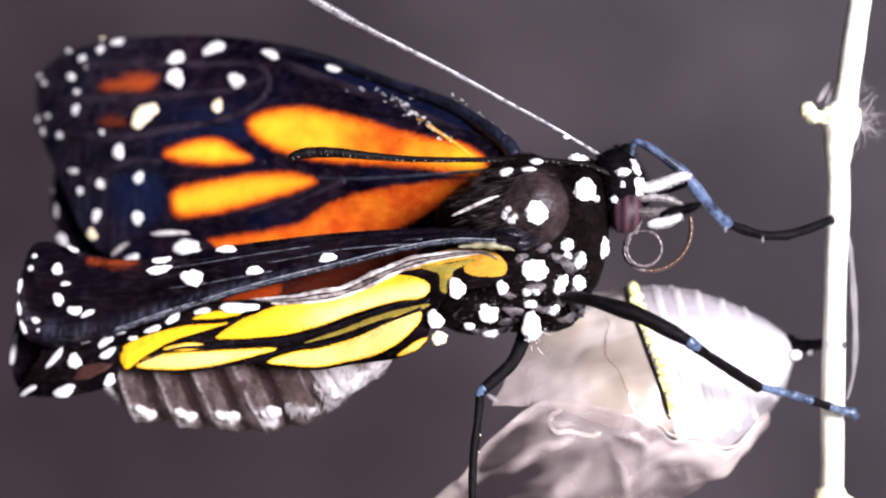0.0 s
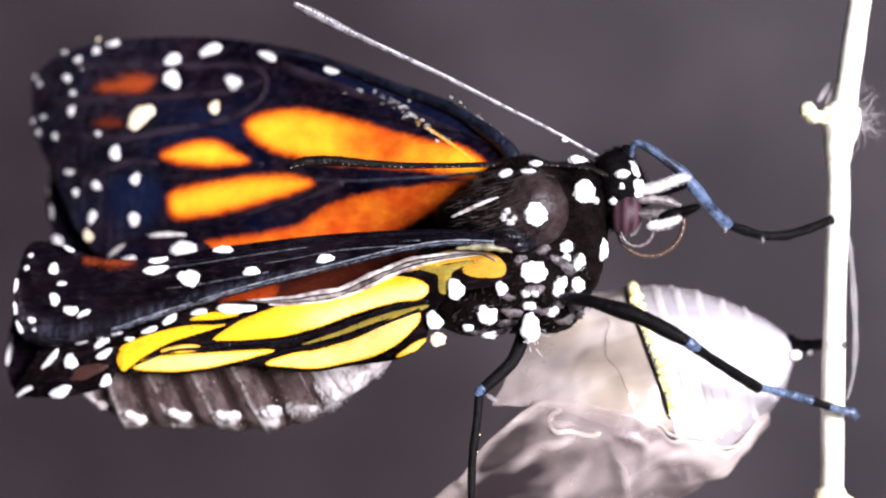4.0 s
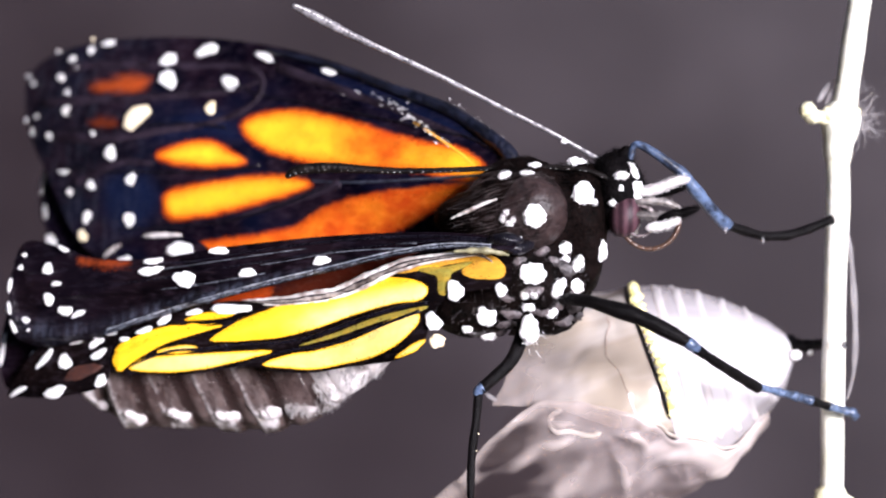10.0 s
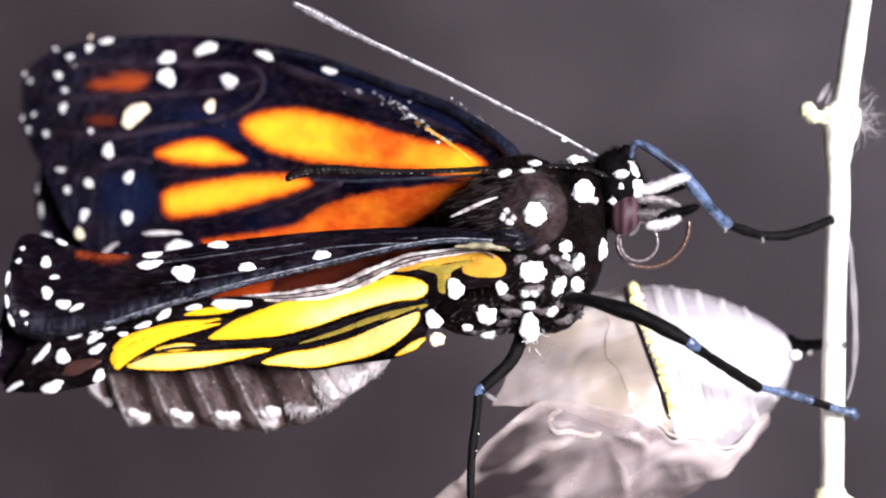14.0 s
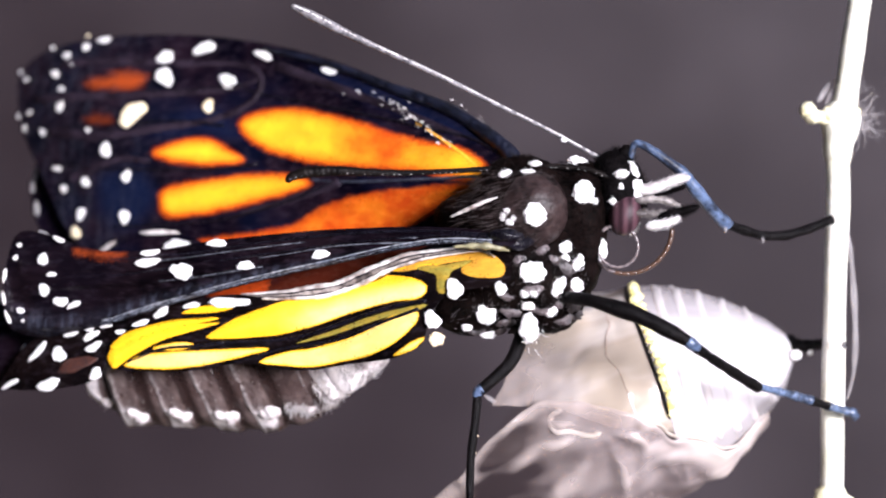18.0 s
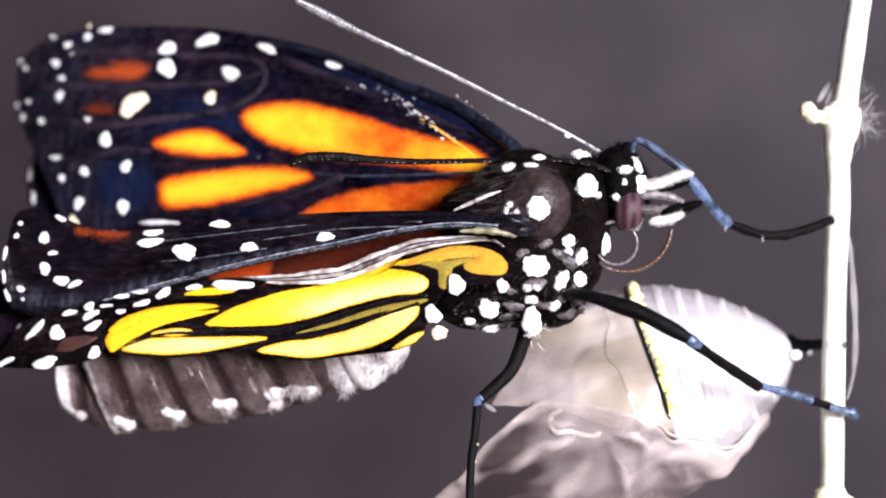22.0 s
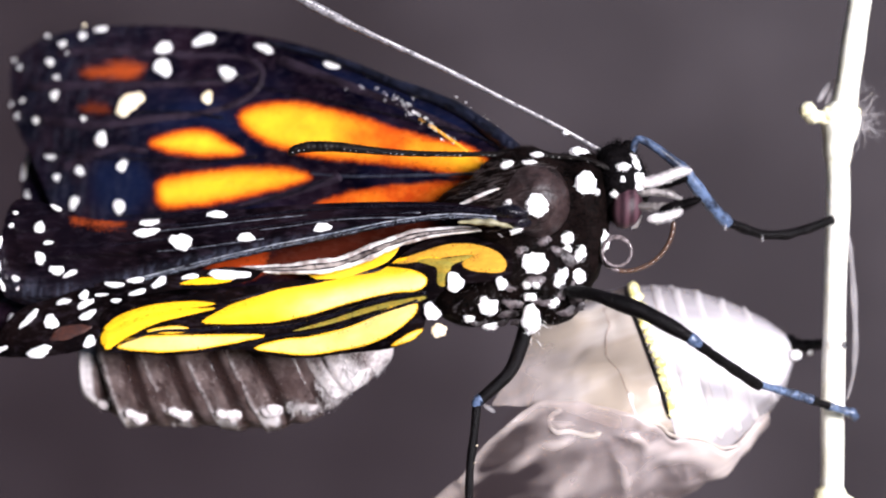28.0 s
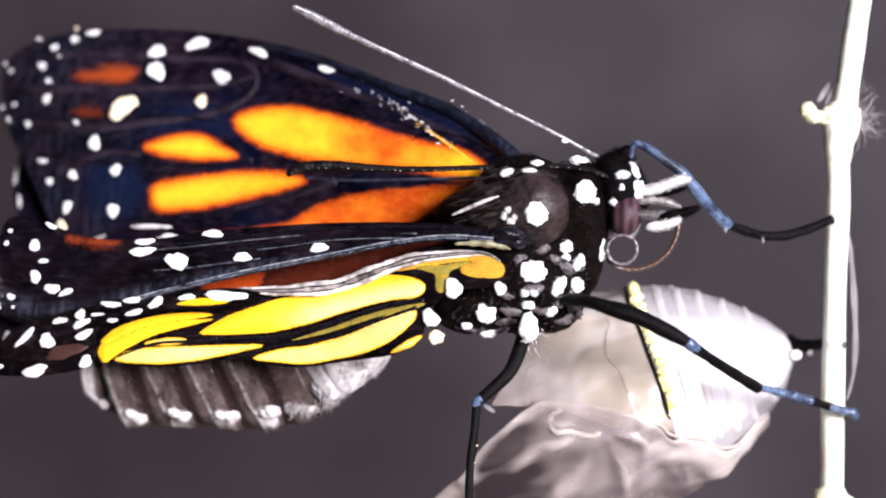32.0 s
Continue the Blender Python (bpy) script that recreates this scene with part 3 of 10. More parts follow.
part("silk_pad", ball([(23.31, 0.3, -5.71)][0], (0.55, 0.4, 0.35), 10, 14, 0.4, 3.0), silk_mat, shell, "whitish silk pad")
for k, q in enumerate([(21.14, 2.4, -6.37), (21.99, 2.2, -6.22)]):
    part("white_dot", ball(q, (0.36 - 0.18 * k, 0.2, 0.3 - 0.12 * k), 8, 12, 0.3, 3.0), white_scale, shell)

# ---------------------------------------------------------------- the butterfly
butterfly = thing("butterfly", BASE, "newly emerged orange, black and yellow butterfly with soft crumpled wings", "butterfly")


def blend(pts, blobs, k=0.9):
    """Smooth union of ellipsoids, as a distance."""
    d = None
    for c, r in blobs:
        q = np.linalg.norm((pts - np.array(c)) / np.array(r), axis=-1)
        e = (q - 1) * min(r)
        if d is None:
            d = e
        else:
            h = np.clip(0.5 + 0.5 * (d - e) / k, 0, 1)
            d = d * (1 - h) + e * h - k * h * (1 - h)
    return d


def star(blobs, centre, rings, sides, reach, lump, freq):
    """A closed skin round blended ellipsoids, seen from a centre within."""
    p, f = ball((0, 0, 0), (1, 1, 1), rings, sides)
    t = np.linspace(0.02, reach, 260)
    out = np.zeros(len(p))
    for i, d in enumerate(p):
        val = blend(np.array(centre) + t[:, None] * d, blobs)
        hit = np.nonzero(val < 0)[0]
        out[i] = t[hit[-1]] if len(hit) else 0.1
    v = np.array(centre) + p * out[:, None]
    v += p * np.array([lump * noise.noise(Vector(q) * freq) for q in v])[:, None]
    return v, f


def front(blobs, x, z, lo=-6.0):
    """How far forward the skin stands at (x, z)."""
    y = np.linspace(lo, 3, 300)
    val = blend(np.stack([np.full(300, x), y, np.full(300, z)], 1), blobs)
    hit = np.nonzero(val < 0)[0]
    return y[hit[0]] if len(hit) else 0.0


def tufts(rows, blobs, parent, mat, rng, name="white_spot", label="", hair=True, proud=0.12):
    for x, z, a, b, turn in rows:
        y = front(blobs, x, z)
        geo = ball((x, y + 0.05, z), (a * 1.06, 0.10 + proud, b * 1.06), 18, 34, 0.42, 2.1, turn)
        geo = (geo[0] + np.array([[noise.noise(Vector(q) * 5.5) * 0.07, 0, noise.noise(Vector(q) * 5.5 + Vector((9, 0, 0))) * 0.07] for q in geo[0]]), geo[1])
        if hair:
            k = rng.integers(60, 80)
            an, rr = rng.uniform(0, 2 * np.pi, k), np.sqrt(rng.uniform(0, 1, k))
            roots = np.stack([x + a * rr * np.cos(an), np.full(k, y - 0.05), z + b * rr * np.sin(an)], 1)
            ways = np.stack([np.cos(an) * 0.7 - 0.35, np.full(k, -0.7), np.sin(an) * 0.7], 1)
            geo = join(geo, hairs(roots, ways, 0.2, 0.009, rng))
        part(name, geo, mat, parent, label)


# --- thorax
BODY = [((-0.8, 0, 2.3), (3.3, 3.2, 3.3)), ((-2.3, 0, 1.3), (2.1, 3.2, 2.0)), ((2.8, 0, 2.3), (1.55, 2.4, 3.1)), ((-0.5, 0.2, -1.7), (3.4, 3.0, 2.6)),
        ((0.9, 0.2, -3.0), (2.0, 2.2, 1.9)), ((-3.6, 0.4, -3.5), (2.6, 2.2, 1.6)), ((-3.6, 0.2, 2.0), (2.4, 2.6, 1.4)), ((3.0, 0, -0.4), (0.95, 1.7, 1.8))]
body_rng = np.random.default_rng(11)
skin = star(BODY, (-0.4, 0, 0.0), 70, 110, 8.5, 0.09, 1.6)
thorax = part("thorax", skin, fur_dark, butterfly, "furry blackish-brown thorax with white spots", HINGE["body"])
pick = body_rng.choice(len(skin[0]), 2600, replace=False)
nrm = skin[0][pick] - np.array([-0.4, 0, 0])
nrm /= np.linalg.norm(nrm, axis=1)[:, None]
part("fur", hairs(skin[0][pick] - nrm * 0.05, nrm * 0.55 + np.array([-0.8, 0, -0.05]) + body_rng.normal(size=(2600, 3)) * 0.25, 0.36, 0.011, body_rng),
     hair_brown, thorax, "fine dark brown fur")["kind"] = "stuff"
SPOTTED = BODY + [((-0.25, -1.7, 2.35), (2.15, 2.1, 2.3))]
tufts([(-0.14, 2.09, 0.62, 0.59, -0), (2.73, 3.27, 0.59, 0.69, -0), (2.5, 5.2, 0.59, 0.29, -15), (-0.08, 5.06, 0.36, 0.13, 5), (-0.57, 4.57, 0.39, 0.1, -0), (1.79, 0.26, 0.46, 0.39, 30), (2.5, -0.65, 0.29, 0.56, -35), (3.81, 0.07, 0.33, 0.62, -10), (-0.24, -1.3, 0.69, 0.59, -10), (1.26, -2.12, 0.33, 0.59, -30), (2.31, -1.96, 0.46, 0.39, -30), (-2.85, -3.69, 0.56, 0.56, -0), (-2.72, -4.9, 0.49, 0.29, -0)], SPOTTED, thorax, white_scale, body_rng)
tufts([(-3.96, -4.47, 0.26, 0.26, -0), (0.87, -3.52, 0.39, 0.29, 20), (-0.44, -3.2, 0.36, 0.26, -0), (-1.25, 0.66, 0.42, 0.16, 30), (-0.66, -2.51, 0.23, 0.2, -0), (-0.11, -2.48, 0.23, 0.2, -0), (-1.84, 4.44, 0.36, 0.2, 15), (1.72, -0.49, 0.26, 0.26, -0), (3.42, 2.88, 0.13, 0.16, -0), (-1.97, 1.9, 0.13, 0.2, -0), (-1.58, 1.6, 0.2, 0.13, -10), (-1.74, 2.26, 0.13, 0.13, -0), (-1.35, 1.83, 0.1, 0.1, -0)], SPOTTED, thorax, white_scale, body_rng)
part("white_tuft", join(ball((-0.42, -2.75, -4.55), (0.55, 0.35, 0.85), 12, 18, 0.35, 2.0), hairs(np.tile((-0.42, -2.9, -4.7), (30, 1)) + body_rng.normal(size=(30, 3)) * (0.3, 0.1, 0.4), np.tile((0.3, -0.3, -0.7), (30, 1)) + body_rng.normal(size=(30, 3)) * 0.4, 0.5, 0.025, body_rng)), white_scale, thorax, "large white tuft")
tufts([(1.52, -0.98, 0.72, 0.42, -20), (0.48, -3.43, 0.65, 0.29, -0), (-1.74, -4.11, 0.65, 0.33, -0), (1.59, -3.98, 0.52, 0.36, -0), (-3.44, -4.73, 0.46, 0.26, -0), (-0.93, -4.73, 0.52, 0.26, -0), (1.92, -2.77, 0.33, 0.46, -0), (-1.58, -2.61, 0.46, 0.26, -0), (0.22, 0, 0.52, 0.23, 20), (0.96, -0.6, 0.45, 0.3, 10), (2.03, -3.2, 0.5, 0.36, -20), (-0.2, -2.25, 0.55, 0.34, 10), (-1.35, -3.5, 0.6, 0.4, 0), (2.4, -3.75, 0.4, 0.3, 0), (-0.95, -0.6, 0.35, 0.3, 0), (1.3, -2.9, 0.4, 0.4, 20), (-2.2, -4.7, 0.5, 0.25, 0)], BODY, thorax, plain("grey_brown_scales", (0.016, 0.012, 0.0125), (0.125, 0.10, 0.103), 420, 0.45, 0.00008), body_rng, "grey_patch", "dull greyish fur patch", True, 0.0)
tufts([(-5.76, -5.29, 0.39, 0.36, -0)], BODY, thorax, cream_scale, body_rng, label="cream-coloured tuft")
clumps = []
for k in range(300):
    x, z = body_rng.uniform(-4.8, 3.2), body_rng.uniform(-4.9, -0.6)
    y = front(BODY, x, z)
    if y < -0.4:
        clumps.append((x, y, z))
part("shoulder_plate", star([((-0.25, -1.7, 2.35), (2.15, 2.1, 2.3)), ((-1.9, -1.2, 1.7), (1.9, 1.9, 1.3))], (-0.25, -1.7, 2.35), 36, 56, 4.5, 0.05, 2.5),
     plain("satin_brown_scales", (0.004, 0.0026, 0.0025), (0.032, 0.020, 0.0195), 420, 0.42, 0.00009, 0.22), thorax, "satin dark brown shoulder plate")
sat = []
for k in range(330):
    x, z = body_rng.uniform(-4.6, 1.3), body_rng.uniform(0.6, 4.7)
    y = front(SPOTTED, x, z)
    if y < -1.0:
        sat.append((x, y, z))
part("satin_hair", hairs(sat, np.tile((-0.95, -0.12, -0.22), (len(sat), 1)) + body_rng.normal(size=(len(sat), 3)) * 0.10, 1.1, 0.012, body_rng),
     plain("satin_brown_hair", (0.012, 0.008, 0.0078), (0.075, 0.055, 0.053), 600, 0.4, 0.0, 0.3), thorax, "satin brown combed hair")["kind"] = "stuff"
part("pale_streak", tube([(-5.0, -2.3, 1.9, 0.05), (-4.0, -2.7, 2.35, 0.12), (-3.0, -2.9, 2.8, 0.10), (-2.3, -2.9, 3.05, 0.04)], 24, 8, lambda u: 1 + 0.15 * math.sin(u * 40)), fold_pale, thorax, "pale hair streak")
part("grey_fur", hairs(clumps, np.tile((-0.55, -0.6, -0.35), (len(clumps), 1)) + body_rng.normal(size=(len(clumps), 3)) * 0.3, 0.4, 0.007, body_rng),
     plain("grey_hair", (0.04, 0.034, 0.034), (0.30, 0.27, 0.27), 350, 0.5), thorax, "greyish underside fur")["kind"] = "stuff"
collar = []
for k in range(160):
    a = body_rng.uniform(-2.2, 2.2)
    collar.append((2.4 + body_rng.normal() * 0.5, -abs(math.cos(a)) * 2.2, 2.3 + 2.9 * math.sin(a)))
part("collar_fur", hairs(collar, np.tile((-0.6, -0.5, 0.25), (160, 1)) + body_rng.normal(size=(160, 3)) * 0.3, 0.7, 0.03, body_rng), fur_black, thorax, "black collar fur")

# --- head
SKULL = [((0.45, 0, 0.1), (1.45, 2.0, 2.25)), ((0.3, 0.2, 1.45), (1.1, 1.5, 0.8)), ((1.3, 0, -0.2), (0.9, 1.3, 1.2))]
head_skin = star(SKULL, (0.45, 0, 0.2), 40, 60, 4.0, 0.06, 2.0)
head = part("head", head_skin, fur_black, butterfly, "black head with white spots", HINGE["head"])
eye = part("eye", ball((0.87, -1.38, -1.27), (0.95, 1.0, 1.24), 28, 40, 0.02, 1.0, -13), eye_mat, head, "striped purple-brown compound eye")
part("eye", ball((0.98, 1.35, -1.22), (0.86, 0.95, 1.16), 20, 28), eye_mat, head, "striped purple-brown compound eye")
pick = body_rng.choice(len(head_skin[0]), 500, replace=False)
nrm = head_skin[0][pick] - np.array([0.45, 0, 0.2])
nrm /= np.linalg.norm(nrm, axis=1)[:, None]
part("fur", hairs(head_skin[0][pick], nrm + body_rng.normal(size=(500, 3)) * 0.3, 0.34, 0.02, body_rng), fur_black, head, "short black fur")["kind"] = "stuff"
tufts([(0.62, 1.1, 0.39, 0.23, 5), (1.34, 1.37, 0.23, 0.49, 30), (1.51, 0.18, 0.39, 0.56, -10), (0.13, -0.48, 0.2, 0.16, -0), (1.54, -2.02, 0.2, 0.43, -30)], SKULL, head, white_scale, body_rng)
tufts([(-0.5, -1.86, 0.16, 0.43, 10), (0.59, 0.38, 0.16, 0.2, -0), (-0.6, -0.15, 0.16, 0.2, -0)], SKULL, head, white_scale, body_rng, hair=False)
HP = HINGE["head"]
for pts, mt, lab in (([(11.61, -1.6, 3.5, 0.33), (12.57, -1.5, 3.73, 0.40), (13.41, -1.4, 4.06, 0.36), (14.14, -1.3, 4.26, 0.27), (14.55, -1.2, 4.3, 0.1)], palp_white, "white scaly palp"),
                     ([(11.33, -1.8, 2.93, 0.2), (12.22, -1.8, 3, 0.23), (13.05, -1.7, 2.93, 0.23), (13.72, -1.6, 2.67, 0.16), (13.98, -1.6, 2.41, 0.1)], palp_grey, "pale greyish palp"),
                     ([(11.31, -2, 2.2, 0.2), (12.2, -2, 2.14, 0.2), (13.02, -2, 2.2, 0.16)], palp_grey, "pale greyish palp"),
                     ([(12.68, -2.2, 1.94, 0.2), (13.5, -2.2, 2.2, 0.33), (14.15, -2.2, 2.33, 0.33), (14.98, -2.1, 2.6, 0.13)], fur_black, "black palp tip"),
                     ([(11.91, -2.3, 1.41, 0.2), (12.49, -2.4, 1.48, 0.31), (13.15, -2.4, 1.64, 0.3), (13.85, -2.3, 1.97, 0.16)], palp_white, "white scaly palp"),
                     ([(12.12, -1, 3.18, 0.3), (13.11, -1, 3.51, 0.33), (14.27, -1, 3.84, 0.2)], fur_black, "black palp")):
    c = spline(pts, 40)
    c[:, :3] -= HP
    t = np.gradient(c[:, :3], axis=0)
    pr = body_rng.integers(2, 36, 420)
    off = body_rng.normal(size=(420, 3))
    off /= np.linalg.norm(off, axis=1)[:, None]
    part("palp", join(tube(pts, 20, 10, lambda u: 0.84 + 0.06 * math.sin(u * 9), 1.0, HP),
                      hairs(c[pr, :3] + off * c[pr, 3:] * 0.9, t[pr] * 9 + off * 0.25, 0.26, 0.011, body_rng)), mt, head, lab)

# --- proboscis: a chain of short stiff links that coils and uncoils
proboscis = new("proboscis")
proboscis.parent = butterfly
proboscis.empty_display_size = 0.002
tagged(proboscis, "thin brown half-coiled proboscis with a glossy tip")
ARM, COIL, STEP = 12, 20, 0.44       # links of the arm and of the coil, and their length
links = []
for k in range(ARM + COIL):
    r = 0.15 - 0.0022 * k
    links.append(part("link", tube([(-0.62 * STEP, 0, 0, r * 0.8), (-0.3 * STEP, 0, 0, r), (0.3 * STEP, 0, 0, r * 0.98), (0.62 * STEP, 0, 0, r * 0.78)], 7, 10),
                      tongue if k < ARM - 1 else tongue_tip, proboscis))
# where the chain leaves the palps (seconds, x, z), and how it bends (seconds, heading, radius of the arm, radius of the coil)
ROOT = [(0, 14.47, 1.89), (2, 13.84, 1.64), (3, 14.26, 1.82), (6.7, 13.7, 1.68), (7, 15.4, 2.34), (7.3, 13.9, 1.74), (9, 14.45, 1.95), (11, 13.25, 1.54), (13, 13.9, 1.72),
        (14, 14.4, 1.64), (17, 13.42, 1.12), (20, 13.45, 1.12), (22, 13.38, 1.12), (24, 13.9, 1.47), (28, 13.52, 1.54), (30, 13.77, 1.64), (32, 13.8, 1.47)]
BEND = [(0, 75, 2.52, 1.16), (2, 88, 1.93, 1.05), (3, 85, 2.2, 1.05), (6.7, 90, 1.75, 1.05), (7, 75, 2.98, 1.93), (7.3, 88, 1.9, 1.05), (11, 90, 1.68, 0.98), (13, 88, 1.9, 1.12),
        (14, 85, 2.5, 1.26), (17, 92, 2.7, 1.33), (20, 95, 2.74, 1.4), (21, 95, 2.74, 1.9), (22, 96, 2.74, 1.4), (23, 92, 2.45, 1.2), (24, 92, 2.66, 1.4), (25, 90, 2.45, 1.2), (28, 92, 2.95, 0.95), (31, 94, 2.95, 0.85), (32, 92, 2.8, 0.98)]


def coil(t):
    """The pose of each link at t seconds."""
    at = [np.interp(t, [q[0] for q in table], [q[i] for q in table]) for table, i in ((ROOT, 1), (ROOT, 2), (BEND, 1), (BEND, 2), (BEND, 3))]
    x, z, way, out = at[0], at[1], at[2], []
    for k in range(ARM + COIL):
        u = min(1.0, max(0.0, (k - ARM + 3) / 5))
        turn = math.degrees(STEP) * ((1 - u) / at[3] + u / (at[4] * (1 - 0.008 * max(0, k - ARM))))
        way += turn / 2
        x, z = x + STEP / 2 * math.cos(radians(way)), z - STEP / 2 * math.sin(radians(way))
        out.append(pose(x * MM, (-1.0 - 0.03 * k) * MM, z * MM, 0, way, 0))
        x, z = x + STEP / 2 * math.cos(radians(way)), z - STEP / 2 * math.sin(radians(way))
        way += turn / 2
    return out


# --- antennae


wing_drop = random.Random(8)


def antenna(pts, at, mat, label, rings, club, size):
    """A ringed thread that thickens into a club."""
    geo = tube(pts, rings * 4 + 1, 10, lambda u: (0.92 + 0.08 * abs(math.sin(u * rings * math.pi))) * (1 + 0.03 * math.sin(u * rings * 2.1)), 1.0, at)
    ob = part("antenna", geo, mat, butterfly, label, at)
    c = spline(pts, rings + 1)
    g = []
    # white dashes imitate the highlight on each ring
    for i in range(0, rings):
        if wing_drop.random() < (0.15 if club > 0 else 0.25):
            continue
        q = c[i, :3] - np.asarray(at)
        slope = math.degrees(math.atan2(c[i + 1, 2] - c[i, 2], c[i + 1, 0] - c[i, 0]))
        g.append(ball(q + np.array([0.0, -c[i, 3] * 0.75, c[i, 3] * club]), size, 6, 8, 0.0, 1.0, slope))
    part("ring_glints", join(*g), palp_white, ob, "row of tiny white dashes for the ring highlights")["kind"] = "stuff"
    return ob


antenna_far = antenna([(9.38, 0.8, 5.5, 0.14), (8.24, 0.7, 6.16, 0.14), (6.22, 0.5, 7.32, 0.14), (3.87, 0.3, 8.55, 0.15), (0.53, 0.1, 10.34, 0.17), (-2.8, 0.1, 12.01, 0.18), (-4.8, 0.1, 12.98, 0.23), (-6.47, 0.1, 13.88, 0.3), (-7.64, 0.1, 14.51, 0.3), (-8.54, 0.1, 14.98, 0.17)],
                      HINGE["ant_far"], antenna_white, "long straight whitish ringed antenna", 74, 0.4, (0.17, 0.05, 0.055))
part("white_tuft", ball(np.array([(7.29, 0.5, 6.62)][0]) - np.array(HINGE["ant_far"]), (0.2, 0.15, 0.16), 8, 10, 0.4, 3.0), white_scale, antenna_far)
antenna_near = antenna([(10.22, -1.6, 3.92, 0.18), (9.3, -1.6, 4.55, 0.18), (8.12, -1.5, 4.95, 0.16), (5.82, -1.3, 5.19, 0.17), (3.18, -1, 5.23, 0.17), (0.53, -0.8, 5.24, 0.17), (-2.12, -0.6, 5.30, 0.2), (-4.3, -0.5, 5.47, 0.25), (-6.1, -0.4, 5.66, 0.32), (-7.7, -0.4, 5.68, 0.35), (-8.7, -0.4, 5.50, 0.29), (-9.05, -0.4, 5.22, 0.17)],
                       HINGE["ant_near"], antenna_dark, "dark curved ringed antenna with a club", 58, -0.45, (0.075, 0.026, 0.014))

# --- legs


def limb(name, pts, mat, parent, at, label="", n=26, spines=0, rng=None):
    pts = [reach(p) for p in pts]
    geo = tube(pts, n, 10, lambda u: 1 + 0.05 * math.sin(u * 23), 1.0, at)
    if spines:
        c = spline(pts, 60)
        i = rng.integers(4, 58, spines)
        off = rng.normal(size=(spines, 3))
        off /= np.linalg.norm(off, axis=1)[:, None]
        t = np.gradient(c[:, :3], axis=0)
        geo = join(geo, hairs(c[i, :3] - np.asarray(at) + off * c[i, 3:] * 0.8, off * 0.8 + t[i] * 4, 0.22, 0.018, rng))
    return part(name, geo, mat, parent, label)


leg_rng = np.random.default_rng(21)


FT = HINGE["foot"]
leg_mid = part("leg", tube([reach(p) for p in [(7.24, -2.6, -2.78, 0.39), (8.33, -3.6, -2.89, 0.42), (9.42, -4.3, -3.2, 0.49), (11.15, -4.9, -3.77, 0.55), (12.73, -5.3, -4.56, 0.48), (14.06, -5.5, -5.3, 0.39)]], 30, 12, lambda u: 0.88 + 0.06 * math.sin(u * 17), 1.0, FT),
               leg_black, butterfly, "long black leg with a bluish foot", FT)
limb("knee", [(13.9, -5.5, -5.2, 0.35), (14.15, -5.5, -5.39, 0.37), (14.52, -5.4, -5.62, 0.26)], leg_blue, leg_mid, FT, "shiny blue-grey knee", 10)
limb("tibia", [(14.26, -5.4, -5.49, 0.32), (15.34, -4.9, -6.22, 0.29), (16.71, -4.2, -7.09, 0.32), (18.17, -3.4, -7.98, 0.33)], leg_black, leg_mid, FT, "", 22, 26, leg_rng)
for a, b in ((0, 1), (1, 2), (2, 3), (3, 4), (4, 5)):
    q = [(18.11, -3.4, -7.91, 0.26), (19.43, -2.8, -8.24, 0.26), (20.48, -2.3, -8.53, 0.31), (21.47, -1.8, -8.82, 0.31), (22.53, -1.3, -9.19, 0.28), (24.17, -0.6, -9.66, 0.32)]
    m = tuple((u + v) / 2 for u, v in zip(q[a], q[b]))
    limb("tarsus_joint", [q[a], (*m[:3], m[3] * 0.78), q[b]], (foot_blue, foot_blue, leg_blue, leg_black, foot_blue)[a], leg_mid, FT, "blue-grey foot joint", 12)
limb("claw", [(23.99, -0.5, -9.53, 0.2), (24.35, -0.3, -9.81, 0.17), (24.18, -0.1, -10.09, 0.07)], leg_blue, leg_mid, FT, "", 8)



def leg_hair(pts, parent, at, count):
    """Short black hair along a leg."""
    c = spline([reach(p) for p in pts], 60)
    i = leg_rng.integers(2, 58, count)
    off = leg_rng.normal(size=(count, 3))
    off /= np.linalg.norm(off, axis=1)[:, None]
    t = np.gradient(c[:, :3], axis=0)
    part("leg_hair", hairs(c[i, :3] - np.asarray(at) + off * c[i, 3:] * 0.8, off * 0.6 + t[i] * 4, 0.24, 0.012, leg_rng), hair_brown, parent, "short dark hair")["kind"] = "stuff"


leg_hair([(7.24, -2.6, -2.78, 0.37), (8.33, -3.6, -2.89, 0.4), (9.42, -4.3, -3.2, 0.46), (11.15, -4.9, -3.77, 0.5), (12.73, -5.3, -4.56, 0.44), (14.06, -5.5, -5.3, 0.36)], leg_mid, FT, 420)
HL = HINGE["hindleg"]
leg_hind = part("leg", tube([(5.11, -0.8, -3.78, 0.43), (4.69, -1.4, -5.25, 0.43), (4.08, -2, -6.54, 0.39), (3.15, -2.4, -7.44, 0.36), (2.23, -2.5, -8.23, 0.33)], 26, 12, None, 1.0, HL), leg_black, butterfly, "black leg reaching down to the shell", HL)
leg_hair([(5.11, -0.8, -3.78, 0.41), (4.69, -1.4, -5.25, 0.41), (4.08, -2, -6.54, 0.37), (3.15, -2.4, -7.44, 0.34), (2.23, -2.5, -8.23, 0.31)], leg_hind, HL, 260)
limb("knee", [(2.43, -2.5, -8.03, 0.33), (2.2, -2.5, -8.23, 0.34), (2.06, -2.5, -8.55, 0.26)], leg_blue, leg_hind, HL, "shiny blue-grey knee", 10)
